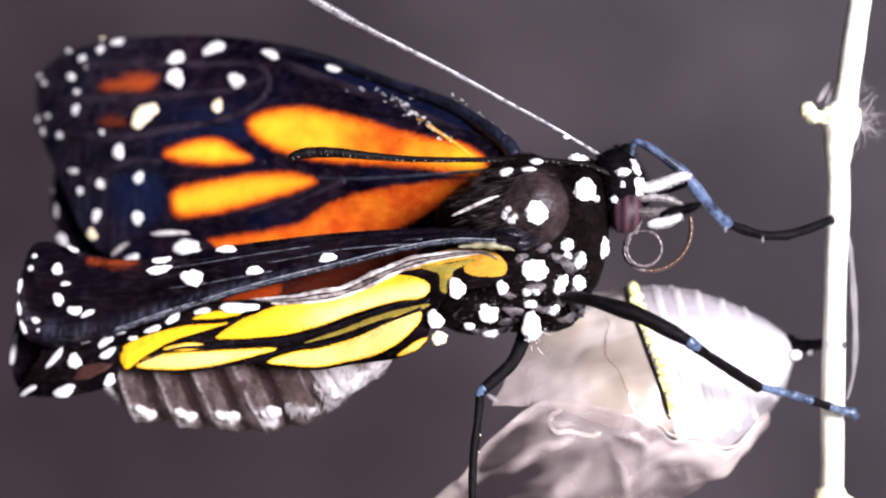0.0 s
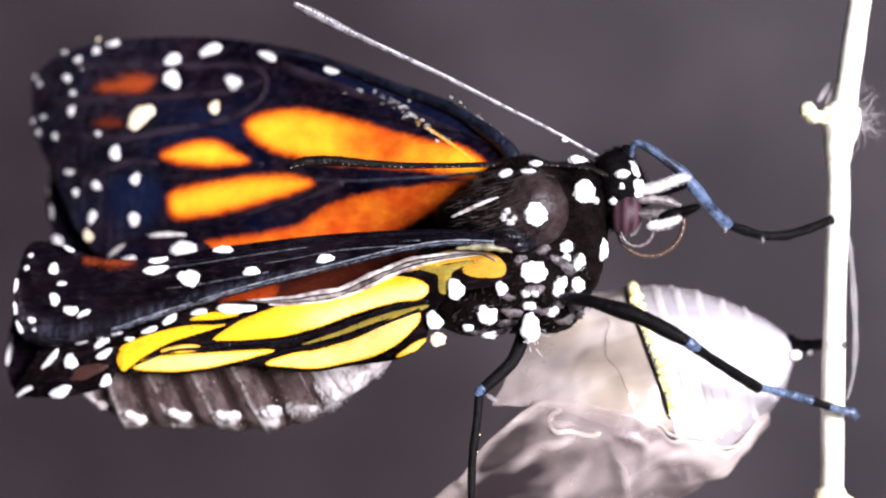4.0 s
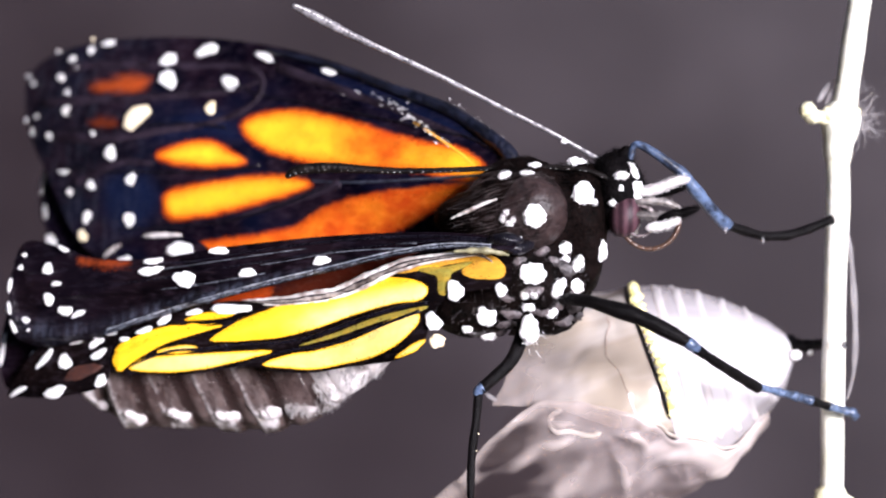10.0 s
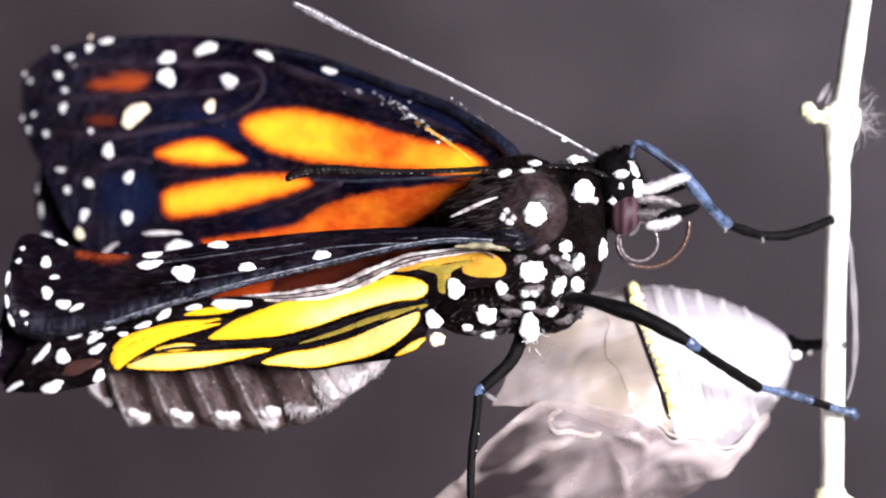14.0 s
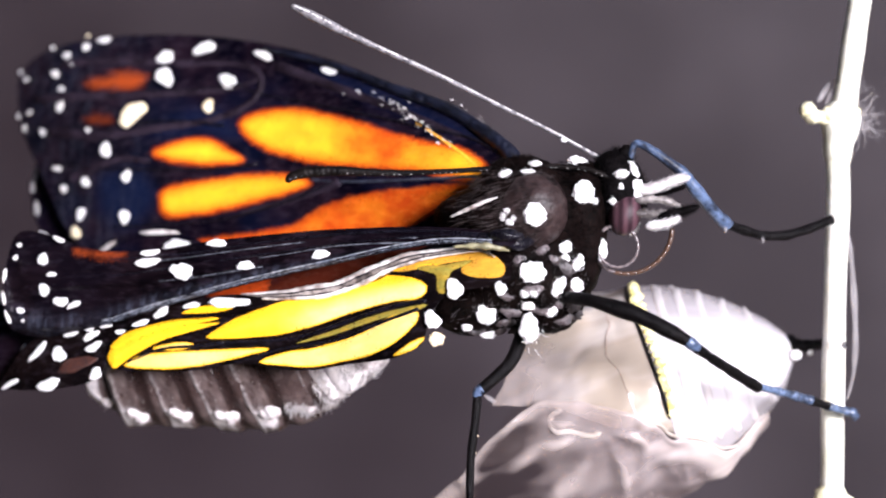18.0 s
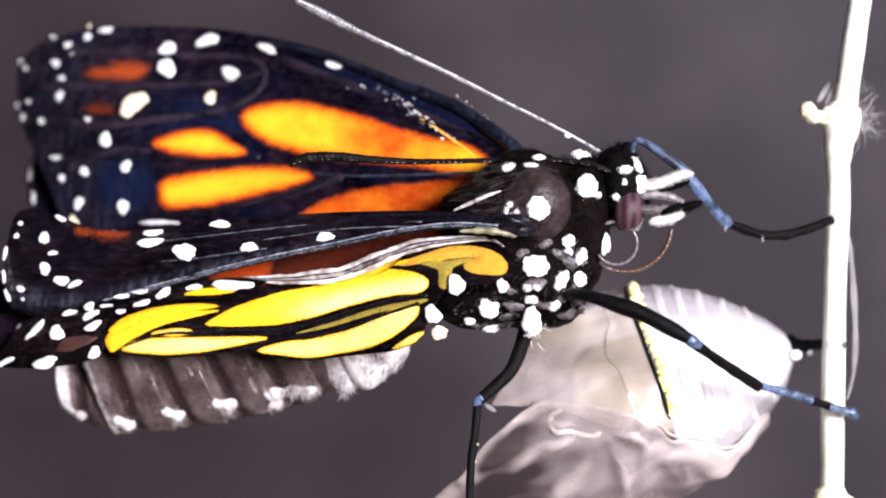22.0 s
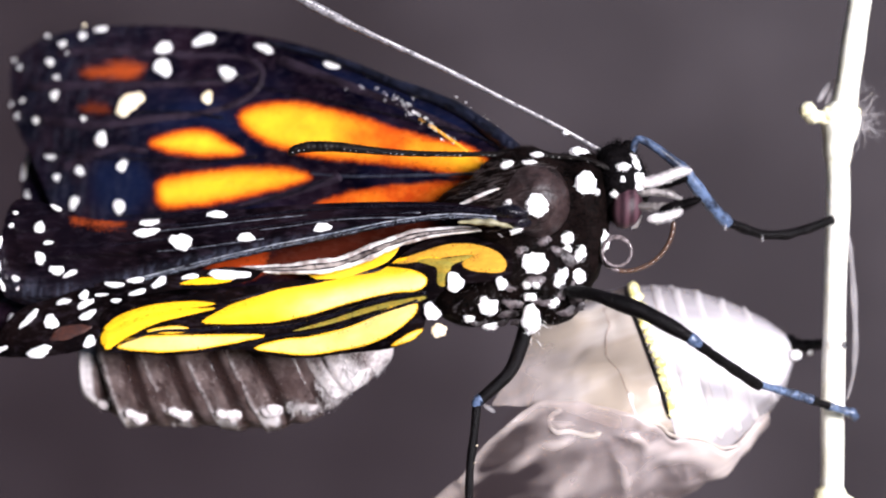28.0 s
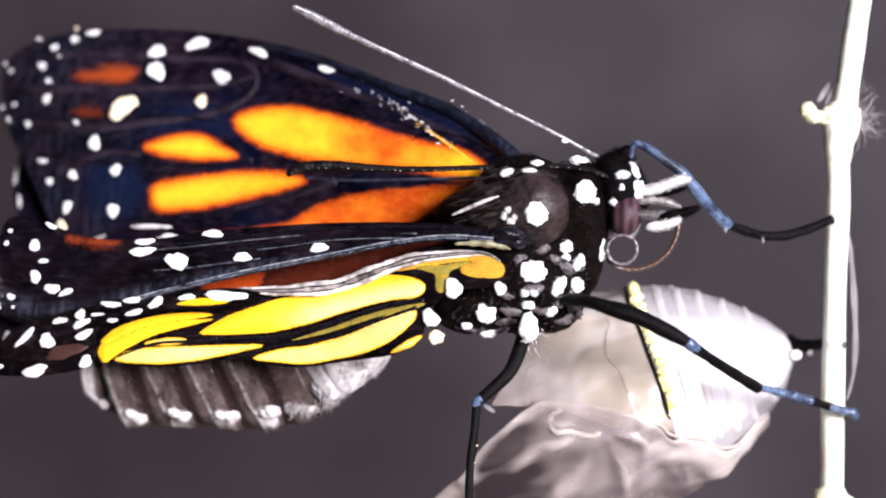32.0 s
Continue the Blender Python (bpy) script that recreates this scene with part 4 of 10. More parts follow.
limb("tibia", [(2.16, -2.5, -8.42, 0.26), (2, -2.7, -10.11, 0.26), (1.76, -3, -12.05, 0.26), (1.69, -3.3, -14.31, 0.23), (1.76, -3.6, -16.23, 0.16)], leg_black, leg_hind, HL, "", 26, 40, leg_rng)
limb("tarsus_joint", [(1.76, -3.6, -16.1, 0.16), (2.15, -3.6, -17.69, 0.16), (2.74, -3.4, -19.18, 0.13)], leg_black, leg_hind, HL)
for q in [(2.16, -2.9, -10.75), (2.02, -3, -11.72), (1.86, -3.2, -13.34)]:
    part("pale_scale", ball(np.array(q) - HL, (0.05, 0.05, 0.06), 6, 8, 0.3, 4.0), cream_scale, leg_hind, "tiny golden scale")
part("knee_tuft", ball(np.array([(2.89, -2.3, -8.66)][0]) - HL, (0.42, 0.2, 0.15), 8, 12, 0.3, 3.0, -35), silk_mat, leg_hind, "white knee tuft")

FF = HINGE["forefoot"]
leg_fore = part("leg", tube([reach(p) for p in [(10.9, -0.5, 4.95, 0.2), (11.09, -0.6, 5.68, 0.22), (11.41, -0.7, 6.27, 0.23), (12.47, -0.8, 5.74, 0.27), (13.45, -0.9, 5, 0.3), (14.04, -1, 4.57, 0.36)]], 30, 10, None, 1.0, FF), leg_blue, butterfly, "slender blue-grey foreleg holding the stem", FF)
limb("tibia", [(13.91, -1, 4.67, 0.36), (14.84, -0.9, 3.51, 0.4), (15.87, -0.6, 2.29, 0.37), (16.75, -0.4, 1.43, 0.4)], leg_blue, leg_fore, FF, "", 22, 16, leg_rng)
q = [(16.69, -0.4, 1.5, 0.3), (17.76, -0.3, 1.1, 0.32), (18.91, -0.2, 0.77, 0.28), (20.19, -0.1, 0.8, 0.32), (21.53, 0, 1.17, 0.3), (23.03, 0.2, 1.77, 0.3)]
for a in range(5):
    m = tuple((u + v) / 2 for u, v in zip(q[a], q[a + 1]))
    limb("tarsus_joint", [q[a], (*m[:3], m[3] * 0.88), q[a + 1]], leg_black, leg_fore, FF, "black foot joint", 12, 14, leg_rng)
for p in [(16.59, -0.7, 1.19), (18.8, -0.5, 0.56)]:
    part("spur", ball(np.array(reach(p)) - FF, (0.08, 0.09, 0.24), 6, 8, 0.2, 3.0), silk_mat, leg_fore, "pale spur")
limb("coxa", [(10.77, -0.4, 5.09, 0.47), (10.67, -0.4, 5.62, 0.43), (10.9, -0.5, 6.08, 0.27)], fur_black, leg_fore, FF, "black hairy leg base", 10, 40, leg_rng)

# --- abdomen, in rings that slide
segments = []
ab_rng = np.random.default_rng(31)
LEAN = [0.45, 0.45, 0.45, 0.45, 0.43, 0.38, 0.28, 0.02]
# the underside of the rings that taper, along each ring
TAPER = {0: lambda u: -3.75 + 1.3 * (u + 1), 1: lambda u: -3.5 + 1.2 * (u + 1) ** 1.1, 2: lambda u: -3.4 + 0.29 * (u + 1) ** 2, 7: lambda u: -0.5 - 2.3 * math.sqrt((u + 1) / 2)}
wool = plain("silvery_wool", (0.26, 0.235, 0.23), (0.66, 0.63, 0.62), 900, 0.6, 0.00006)


def ring_spot(i, u, an, out=1.0):
    """A place on ring i: u along it, an round it from the top."""
    cx, cy, cz, r = SEGMENTS[i]
    rise = 0.0
    if i in TAPER:
        r, rise = (2.0 - TAPER[i](u)) / 2, (2.0 + TAPER[i](u)) / 2
    z, y = r * out * math.cos(an), -0.72 * r * out * abs(math.sin(an))
    return np.array([u * 2.05 - LEAN[i] * z, y, z + rise])


for i, (cx, cy, cz, r) in enumerate(SEGMENTS):
    n_len, n_rnd = 30, 60
    v, pale = [], []
    half = 2.05 if i < 7 else 1.75
    ids = np.arange(8.0)
    sy, sz, sr = [q[1] for q in SEGMENTS], [q[2] for q in SEGMENTS], [q[3] for q in SEGMENTS]
    for a in range(n_len):
        u = a / (n_len - 1) * 2 - 1
        at_u = i - 0.85 * u
        rr = np.interp(at_u, ids, sr) if 0 < i < 7 else r * math.sqrt(max(0.01, 1 - abs(u) ** (2.4 if i else 3)))
        if i == 1 and u > 0:
            rr *= math.sqrt(max(0.02, 1 - u ** 3))
        if i in TAPER:
            low, high = TAPER[i](u), 2.0
            rr, rise = (high - low) / 2 * (math.sqrt(max(0.02, 1 - max(0.0, u) ** 6))), (high + low) / 2
        else:
            rise = 0.0
        dz, dy = (np.interp(at_u, ids, sz) - cz if i not in TAPER else rise), np.interp(at_u, ids, sy) - cy
        prof = 1.03 - 0.07 * max(0.0, u + 0.2) - (0.05 if i > 2 else 0.01) * math.exp(-((u + 0.02) / 0.2) ** 2) + 0.012 * math.exp(-((u + 0.85) / 0.08) ** 2)
        prof -= 0.16 * (max(0.0, -u - 0.84) / 0.16) ** 2 if i > 2 else 0.26 * (max(0.0, -u - 0.55) / 0.45) ** 2
        for b in range(n_rnd):
            an = 2 * math.pi * b / n_rnd
            z, y = rr * prof * math.cos(an), 0.72 * rr * prof * math.sin(an)
            w = 0.05 * noise.noise(Vector((u * 1.5 + i * 7, y, z)) * 0.9) + 0.015 * noise.noise(Vector((u * 5 + i * 7, y, z)) * 2.4)
            v.append((u * half - LEAN[i] * z, y * (1 + w) + dy, z * (1 + w) + dz))
            under = max(0.0, -math.cos(an))
            q = 0.42 * math.exp(-((u + 0.84) / 0.11) ** 2) + 0.30 * math.exp(-((u + 0.5) / 0.24) ** 2)
            q -= (0.62 if i > 2 else 0.2) * math.exp(-((u + 0.02) / 0.22) ** 2)
            q += 0.9 * math.exp(-((under - 0.80) / 0.12) ** 2) * math.exp(-((u + 0.45) / 0.4) ** 2)
            if i < 3:
                q += (0.55, 0.48, 0.25)[i] * min(1.0, max(0.0, 0.25 + 1.4 * under))
            q += 0.45 * math.exp(-((under - 0.96) / 0.03) ** 2) * (i > 3)
            if i == 7:
                q += 0.38 * max(0.0, min(1.0, (-u - 0.3) / 0.3))
            pale.append(q)
    f = [(a * n_rnd + b, (a + 1) * n_rnd + b, (a + 1) * n_rnd + (b + 1) % n_rnd, a * n_rnd + (b + 1) % n_rnd) for a in range(n_len - 1) for b in range(n_rnd)]
    f += [tuple(range(n_rnd)), tuple((n_len - 1) * n_rnd + b for b in range(n_rnd - 1, -1, -1))]
    seg = part("abdomen_segment", (v, f), abdomen_mat, butterfly, "dark greyish-brown abdomen ring with a pale underside", (cx, cy, cz), {"pale": pale})
    segments.append(seg)
    if i > 1:
        geo = []
        for u, an, a, b in ((-0.26, 2.45, 0.52, 0.44), (-0.58, 2.42, 0.40, 0.26)) if i < 7 else ((0.0, 2.4, 0.4, 0.36),):
            p = ring_spot(i, u + ab_rng.normal() * 0.05, an + ab_rng.normal() * 0.04, 0.98)
            geo.append(ball(p, (a, 0.12, b), 12, 18, 0.3, 2.0, -30))
            kk = 90
            roots = p + ab_rng.normal(size=(kk, 3)) * np.array([a, 0.05, b]) * 0.5 + np.array([0, -0.06, 0])
            geo.append(hairs(roots, ab_rng.normal(size=(kk, 3)) + np.array([-0.4, -0.5, -0.5]), 0.26, 0.009, ab_rng))
        part("white_spot", join(*geo), abdomen_white, seg, "fluffy white tuft")
    if i < 3:
        geo = []
        for k in range((900, 1000, 420)[i]):
            u = ab_rng.uniform(-0.95, (0.8, 0.45, 0.0)[i])
            an = ab_rng.uniform(1.7, 2.85) if i < 2 else ab_rng.uniform(2.2, 2.75)
            p = ring_spot(i, u, an, math.sqrt(max(0.2, 1 - abs(u) ** 3)) if i == 0 else 1.0 - 0.04 * u)
            if noise.noise(Vector((p[0] * 1.3 + i * 5, p[1], p[2] * 1.3))) > ab_rng.uniform(-0.45, 0.25):
                geo.append(p)
        way = np.array(geo) * (0, 0.35, 0.25) + (0.25, -0.2, -0.35) + ab_rng.normal(size=(len(geo), 3)) * 0.35
        geo = [hairs(geo, way, 0.42, 0.017, ab_rng)]
        part("woolly_fur", join(*geo), wool, seg, "silvery white woolly fur")["kind"] = "stuff"
    k = 40 if i < 7 else 1
    geo = [ring_spot(i, ab_rng.uniform(-0.95, 0.0), ab_rng.uniform(1.2, 2.7), 0.99) for _ in range(k)]
    part("fine_hair", hairs(np.array(geo), np.array(geo) * (0, 0.3, 0.3) + (-0.5, 0, 0) + ab_rng.normal(size=(k, 3)) * 0.3, 0.2, 0.006, ab_rng), hair_white, seg, "fine white hair")["kind"] = "stuff"

# --- wings


def leaf(name, kind, top, bottom, cells, mat, parent, label, at=None, nu=230, nv=90, thick=0.07, relief=0.12):
    """A wing sheet between its two edges; cells are (tone, outline) pairs that stand a little proud."""
    t, b = spline(top, nu), spline(bottom, nu)
    k = np.linspace(0, 1, nv)
    g = (t[:, None, :] * (1 - k)[None, :, None] + b[:, None, :] * k[None, :, None]).reshape(-1, 2)
    cell, tone = np.full(len(g), -3.0), np.zeros(len(g))
    sky_sheen = np.full(len(g), -3.0)
    for tn, outline in cells:
        d = inside(g, spline(outline, 70, True))
        # tones above 2.3 are painted sheen, kept apart from the coloured cells
        if tn > 2.3:
            sky_sheen = np.maximum(sky_sheen, d * 0.22)
            continue
        d = d * (0.42 if tn > 1.3 else 1.0)
        tone = np.where(d > cell, tn, tone)
        cell = np.maximum(cell, d)
    if kind == "far":
        tone = tone + np.where(tone < 1, 0.42 * np.exp(-((g[:, 0] + 7.6) / 3.3) ** 2) * np.clip((g[:, 1] + 0.16 * g[:, 0] + 2.6) / 2.0, 0.25, 1) - 0.35 * np.clip((g[:, 0] + 4) / 3, 0, 1), 0)
    plan = g
    g = swell(kind, g)
    y = DEPTH[kind](g[:, 0], g[:, 1]) - relief * np.clip(cell / 0.5, 0, 1) ** 0.7
    y = y + np.array([0.05 * noise.noise(Vector((p[0] * 0.9, p[1] * 1.6, 3.0))) for p in g])
    if kind == "near":
        w = g[:, 1] - 0.13 * g[:, 0]
        kk = np.tile(k, nu)
        lip = np.exp(-((kk - 0.86) / 0.09) ** 2) * np.clip((-g[:, 0] - 2) / 10, 0, 1)
        y = y - lip * (0.30 + 0.035 * np.sin(g[:, 0] * 11 + 3 * np.sin(g[:, 0] * 1.7)) + 0.02 * np.sin(g[:, 0] * 23)) - 0.16 * np.exp(-((kk - 0.38) / 0.07) ** 2)
        y = y + 0.07 * np.sin(w * 5.2) + 0.03 * np.sin(w * 13 + g[:, 0] * 0.6)
    v = np.concatenate([np.stack([g[:, 0], y, g[:, 1]], 1), np.stack([g[:, 0], y + thick, g[:, 1]], 1)])
    m, f = nu * nv, []
    for i in range(nu - 1):
        for j in range(nv - 1):
            q = (i * nv + j, (i + 1) * nv + j, (i + 1) * nv + j + 1, i * nv + j + 1)
            f += [q, tuple(m + s for s in q[::-1])]
    for j0, flip in ((0, 0), (nv - 1, 1)):
        for i in range(nu - 1):
            q = (i * nv + j0, m + i * nv + j0, m + (i + 1) * nv + j0, (i + 1) * nv + j0)
            f.append(q[::-1] if flip else q)
    # where glare is painted: big cell, wing tip, lip; lower cells are paler anyway
    pale_glare = cell * 0
    if kind == "hind":
        low = np.clip(0.5 - (g[:, 1] - 0.235 * g[:, 0] - 0.1) * 0.9, 0, 1)
        pale_glare = np.where(tone < 0.05, np.clip((g[:, 0] + 13.5) / 5, 0, 1) * low, np.where(tone < 0.5, 0.62, 0.0)) * np.clip(cell / 0.12, 0, 1) * (tone > -0.1)
    if kind == "far":
        pale_glare = 0.30 * np.clip((-g[:, 0] - 20) / 8, 0, 1)
    if kind == "near":
        pale_glare = np.exp(-((kk - 0.85) / 0.10) ** 2) * np.clip((-g[:, 0] - 3) / 8, 0.15, 1) * np.clip((g[:, 0] + 31) / 3, 0.1, 1) * (cell < 0)
    att = {"cell": np.tile(cell, 2), "tone": np.tile(tone, 2), "pale_glare": np.tile(pale_glare, 2), "sky_sheen": np.tile(sky_sheen, 2)}
    return part(name, (v, f), mat, parent, label, at or (0, 0, 0), att)


def patches(rows, kind, parent, mat, rng, label="", name="white_spot", proud=0.14):
    """Raised spots of scales that follow the wing's sheet, with ragged outlines."""
    for x, z, a, b, turn in rows:
        a, b = ((a * 0.62, b * 0.66) if x < -27 else (a * 0.84, b * 0.84)) if kind == "far" else ((a * 0.88, b * 0.86) if kind == "hind" else (a, b))
        sides, ca, sa = 26, math.cos(radians(turn)), math.sin(radians(turn))
        ph = rng.uniform(0, 6.28, 3)
        v, f = [], []
        for ring, rr in enumerate((0.0, 0.45, 0.8, 0.95, 1.0)):
            for s in range(sides if ring else 1):
                an = 2 * math.pi * s / sides
                w = rr * (1 + 0.14 * math.sin(2 * an + ph[0]) + 0.11 * math.sin(3 * an + ph[1]) + 0.06 * math.sin(7 * an + ph[2]) + rng.normal() * 0.02)
                dx, dz = a * w * math.cos(an), b * w * math.sin(an)
                px, pz = swell(kind, (x + dx * ca - dz * sa, z + dx * sa + dz * ca))[0]
                v.append((px, float(DEPTH[kind](np.array(px), np.array(pz))) - (proud if rr < 0.99 else -0.02) - 0.05 * (1 - rr * rr) * min(1, a), pz))
        f += [(0, 1 + s, 1 + (s + 1) % sides) for s in range(sides)]
        for ring in range(3):
            o = 1 + ring * sides
            f += [(o + s, o + sides + s, o + sides + (s + 1) % sides, o + (s + 1) % sides) for s in range(sides)]
        part(name, (v, f), mat, parent, label)


def veins(lines, kind, parent, width=0.10, off=0.06, mat=None, flat=1.0):
    """Raised veins that run over the sheet."""
    for pts in lines:
        c = swell(kind, spline(pts, 40))
        y = DEPTH[kind](c[:, 0], c[:, 1]) - off
        part("vein", tube([(x, yy, z, width * (1 - 0.5 * i / 39)) for i, ((x, z), yy) in enumerate(zip(c, y))], 60, 9, None, flat), mat or vein_dark, parent)


wing_rng = np.random.default_rng(41)
# far wings
far_hindwing = leaf("hindwing", "farhind", [(-1.15, -1.48), (-10.9, -2.07), (-21.98, -1.24), (-28.92, 0.38), (-30.2, 0.31), (-30.44, -1.48)], [(-1.15, -1.48), (-3.88, -4.89), (-14.46, -6.29), (-25.8, -6.62), (-28.6, -5.42), (-29.61, -4.19), (-30.22, -2.81), (-30.44, -1.48)],
                    [], orange_wing, butterfly, "black hindwing with white margin spots, behind the forewing", HINGE["farhind"], 90, 40)
patches([(-30.29, -0.8, 0.15, 0.9, -5), (-29.35, -4.68, 0.33, 0.44, 30), (-29.92, -2.81, 0.11, 0.45, 5)], "farhind", far_hindwing, white_scale, wing_rng)
leaf("folded_lobe", "lobe", [(-18.16, -5.24), (-18.72, -4.61), (-20.03, -4.11), (-21.89, -4.1), (-23.75, -4.7), (-25.69, -5.77)], [(-18.16, -5.24), (-18.35, -6.28), (-20.36, -6.64), (-22.99, -6.65), (-24.92, -6.48), (-25.69, -5.77)], [], orange_wing, far_hindwing, "folded black wing lobe", None, 60, 30)
patches([(-20.12, -5.02, 1.05, 0.46, -8), (-23.84, -5.66, 0.5, 0.25, 10)], "lobe", far_hindwing, white_scale, wing_rng)
patches([(-21.4, -4.07, 1.27, 0.14, -0), (-24.71, -5.09, 0.78, 0.14, 38)], "lobe", far_hindwing, fold_pale, wing_rng, "pale lobe rim", "lobe_rim")

FAR_TOP = [(-0, 0), (-0.23, 0.93), (-1.5, 2.09), (-3.88, 3.72), (-7.36, 5.13), (-11.3, 6.71), (-15.38, 7.84), (-19.96, 8.5), (-24.2, 8.58), (-27.35, 8.28), (-29.8, 7.64), (-31.38, 6.58), (-31.83, 5.37)]
FAR_LOW = [(-0, 0), (-0.35, -0.85), (-2.2, -2.02), (-3.89, -3.88), (-7.32, -4.72), (-10.81, -5.24), (-15.08, -5.76), (-19.1, -6.01), (-22.49, -6.02), (-25.57, -5.78), (-27.59, -4.14), (-28.88, -1.92), (-29.87, -0.04), (-30.71, 1.3), (-31.47, 3.23), (-31.83, 5.37)]
FAR_CELLS = [
    (0.30, [(-16.9, 2.63), (-15.63, 3.47), (-13.07, 3.61), (-9.81, 2.87), (-7.2, 2.03), (-4.98, 1.42), (-3.2, 1.05), (-2.02, 0.37), (-1.45, -0.49), (-2.19, -1.07), (-5.6, -0.47), (-9.08, -0.1), (-11.57, 0.12), (-13.74, 0.58), (-15.72, 1.3)]),
    (0.20, [(-22.31, 0.86), (-20.76, 1.6), (-18.91, 1.83), (-17.41, 1.18), (-16.39, 0.38), (-18.11, 0.07), (-20.52, 0.18)]),
    (0.25, [(-21.66, -1.72), (-20.48, -1.12), (-18.09, -0.68), (-15.17, -0.39), (-13, -0.6), (-12.2, -1.07), (-13.7, -1.72), (-16.22, -2.41), (-19.13, -3.03), (-21.3, -3.09)]),
    (0.75, [(-13.32, -3.56), (-11.9, -2.65), (-9.95, -1.87), (-7.32, -1.45), (-4.91, -1.2), (-3.48, -1.09), (-2.36, -1.24), (-3.89, -2.11), (-5.42, -3.12), (-6.8, -3.86), (-10.82, -4.54), (-15.09, -5.16), (-19.1, -5.23), (-19.04, -4.53), (-16.19, -4.11)]),
    (1.5, [(-26.89, 5.4), (-25.48, 5.85), (-23.71, 6.02), (-23, 5.66), (-23.39, 5.14), (-25.2, 5.04)]),
    (1.85, [(-26.75, 2.99), (-26.2, 3.27), (-25.41, 3.25), (-24.93, 3.01), (-25.31, 2.76), (-26.18, 2.75)]),
    # tone 2.6: blue reflection of the sky, painted on the scales
    (2.6, [(-25.46, -0.58), (-23.72, -0.1), (-22.38, -0.56), (-21.92, -2.01), (-22.89, -3.62), (-24.62, -3.5), (-25.51, -1.97)]), (2.6, [(-12.38, 6.2), (-9.49, 5.3), (-5.95, 3.84), (-3.88, 2.84), (-1.84, 1.58), (-3.88, 2.03), (-7.35, 3.45), (-10.91, 4.98)]), (2.6, [(-20.83, 3.26), (-18.22, 3.2), (-16.69, 1.9), (-17.42, 1.69), (-19.29, 2.23), (-21.9, 1.99)])]
far_forewing = leaf("forewing", "far", FAR_TOP, FAR_LOW, FAR_CELLS, orange_wing, butterfly, "large orange and black forewing with white spots", HINGE["far"], 300, 130)
patches([(-21.79, 7.07, 0.7, 0.44, -0), (-21.76, 5.78, 0.62, 0.73, -0), (-19.27, 7.63, 0.8, 0.47, 15), (-15.43, 7.06, 0.68, 0.32, -20), (-11.18, 5.97, 0.6, 0.32, -0), (-17.66, 5.44, 0.65, 0.54, -0), (-29.12, 6.05, 0.45, 0.37, -0), (-28.41, 7.28, 0.41, 0.3, -0), (-28.59, 5.03, 0.3, 0.26, -0), (-28.61, 3.85, 0.41, 0.48, -0), (-29.71, 2.17, 0.33, 0.3, -0), (-25.31, 1.02, 0.47, 0.51, -0)],
        "far", far_forewing, white_scale, wing_rng)
patches([(-26.56, 2.31, 0.26, 0.15, -30), (-25.94, 8.29, 0.52, 0.22, 15), (-27.11, 7.84, 0.45, 0.3, 25), (-28.04, 6.72, 0.22, 0.19, -0), (-28.52, -0.19, 0.52, 0.22, -0), (-26.53, -1.04, 0.36, 0.33, -0), (-23.86, -0.65, 0.4, 0.4, 40), (-23.85, -3.18, 0.4, 0.54, -20), (-26.73, -3.05, 0.33, 0.47, -0), (-27.98, -1.49, 0.29, 0.4, -0), (-31.18, 5.71, 0.23, 0.23, -0), (-30.73, 3.46, 0.22, 0.22, -0), (-31.03, 2.45, 0.15, 0.3, -0), (-31.52, 3.23, 0.11, 0.26, -0), (-31.62, 6.21, 0.15, 0.23, -0), (-29.47, 7.85, 0.23, 0.19, -0)],
        "far", far_forewing, white_scale, wing_rng)
patches([(-23.71, 3.35, 1.09, 0.76, 35), (-18.84, 3.84, 0.47, 0.43, 40), (-26.98, -4.25, 0.36, 0.44, -0), (-27.05, 8.58, 0.15, 0.19, -0)], "far", far_forewing, cream_scale, wing_rng, "cream-tinted spot", "cream_spot")
veins([[(-0.34, 0.35), (-2.52, 1.59), (-5.26, 2.27), (-8.75, 3.13), (-12.34, 3.95), (-15.66, 4.6), (-16.79, 5.19)], [(-15.55, 0.15), (-18.84, -0.17), (-22.58, -0.19), (-25.67, -0.14), (-28.95, 0.31)],
       [(-17.82, 2.57), (-20.81, 2.89), (-24.99, 2.6), (-29.04, 2.48)], [(-10.85, -0.98), (-13.7, -2.15), (-17.29, -3.18), (-20.99, -3.63), (-24.43, -3.79)], [(-16.79, 5.19), (-19.78, 4.9), (-23.94, 4.7), (-28.72, 4.42)]], "far", far_forewing)
veins([[(-0.51, -0.57), (-4.57, -0.76), (-9.43, -0.93), (-12.28, -0.82)]], "far", far_forewing, 0.11, 0.06, plain("vein_blue_grey", (0.012, 0.014, 0.022), (0.06, 0.07, 0.10), 1200, 0.35, 0.00002))
vein_purple = plain("vein_purple", (0.007, 0.0042, 0.0072), (0.026, 0.018, 0.028), 700, 0.5, 0.00006, 0.1)
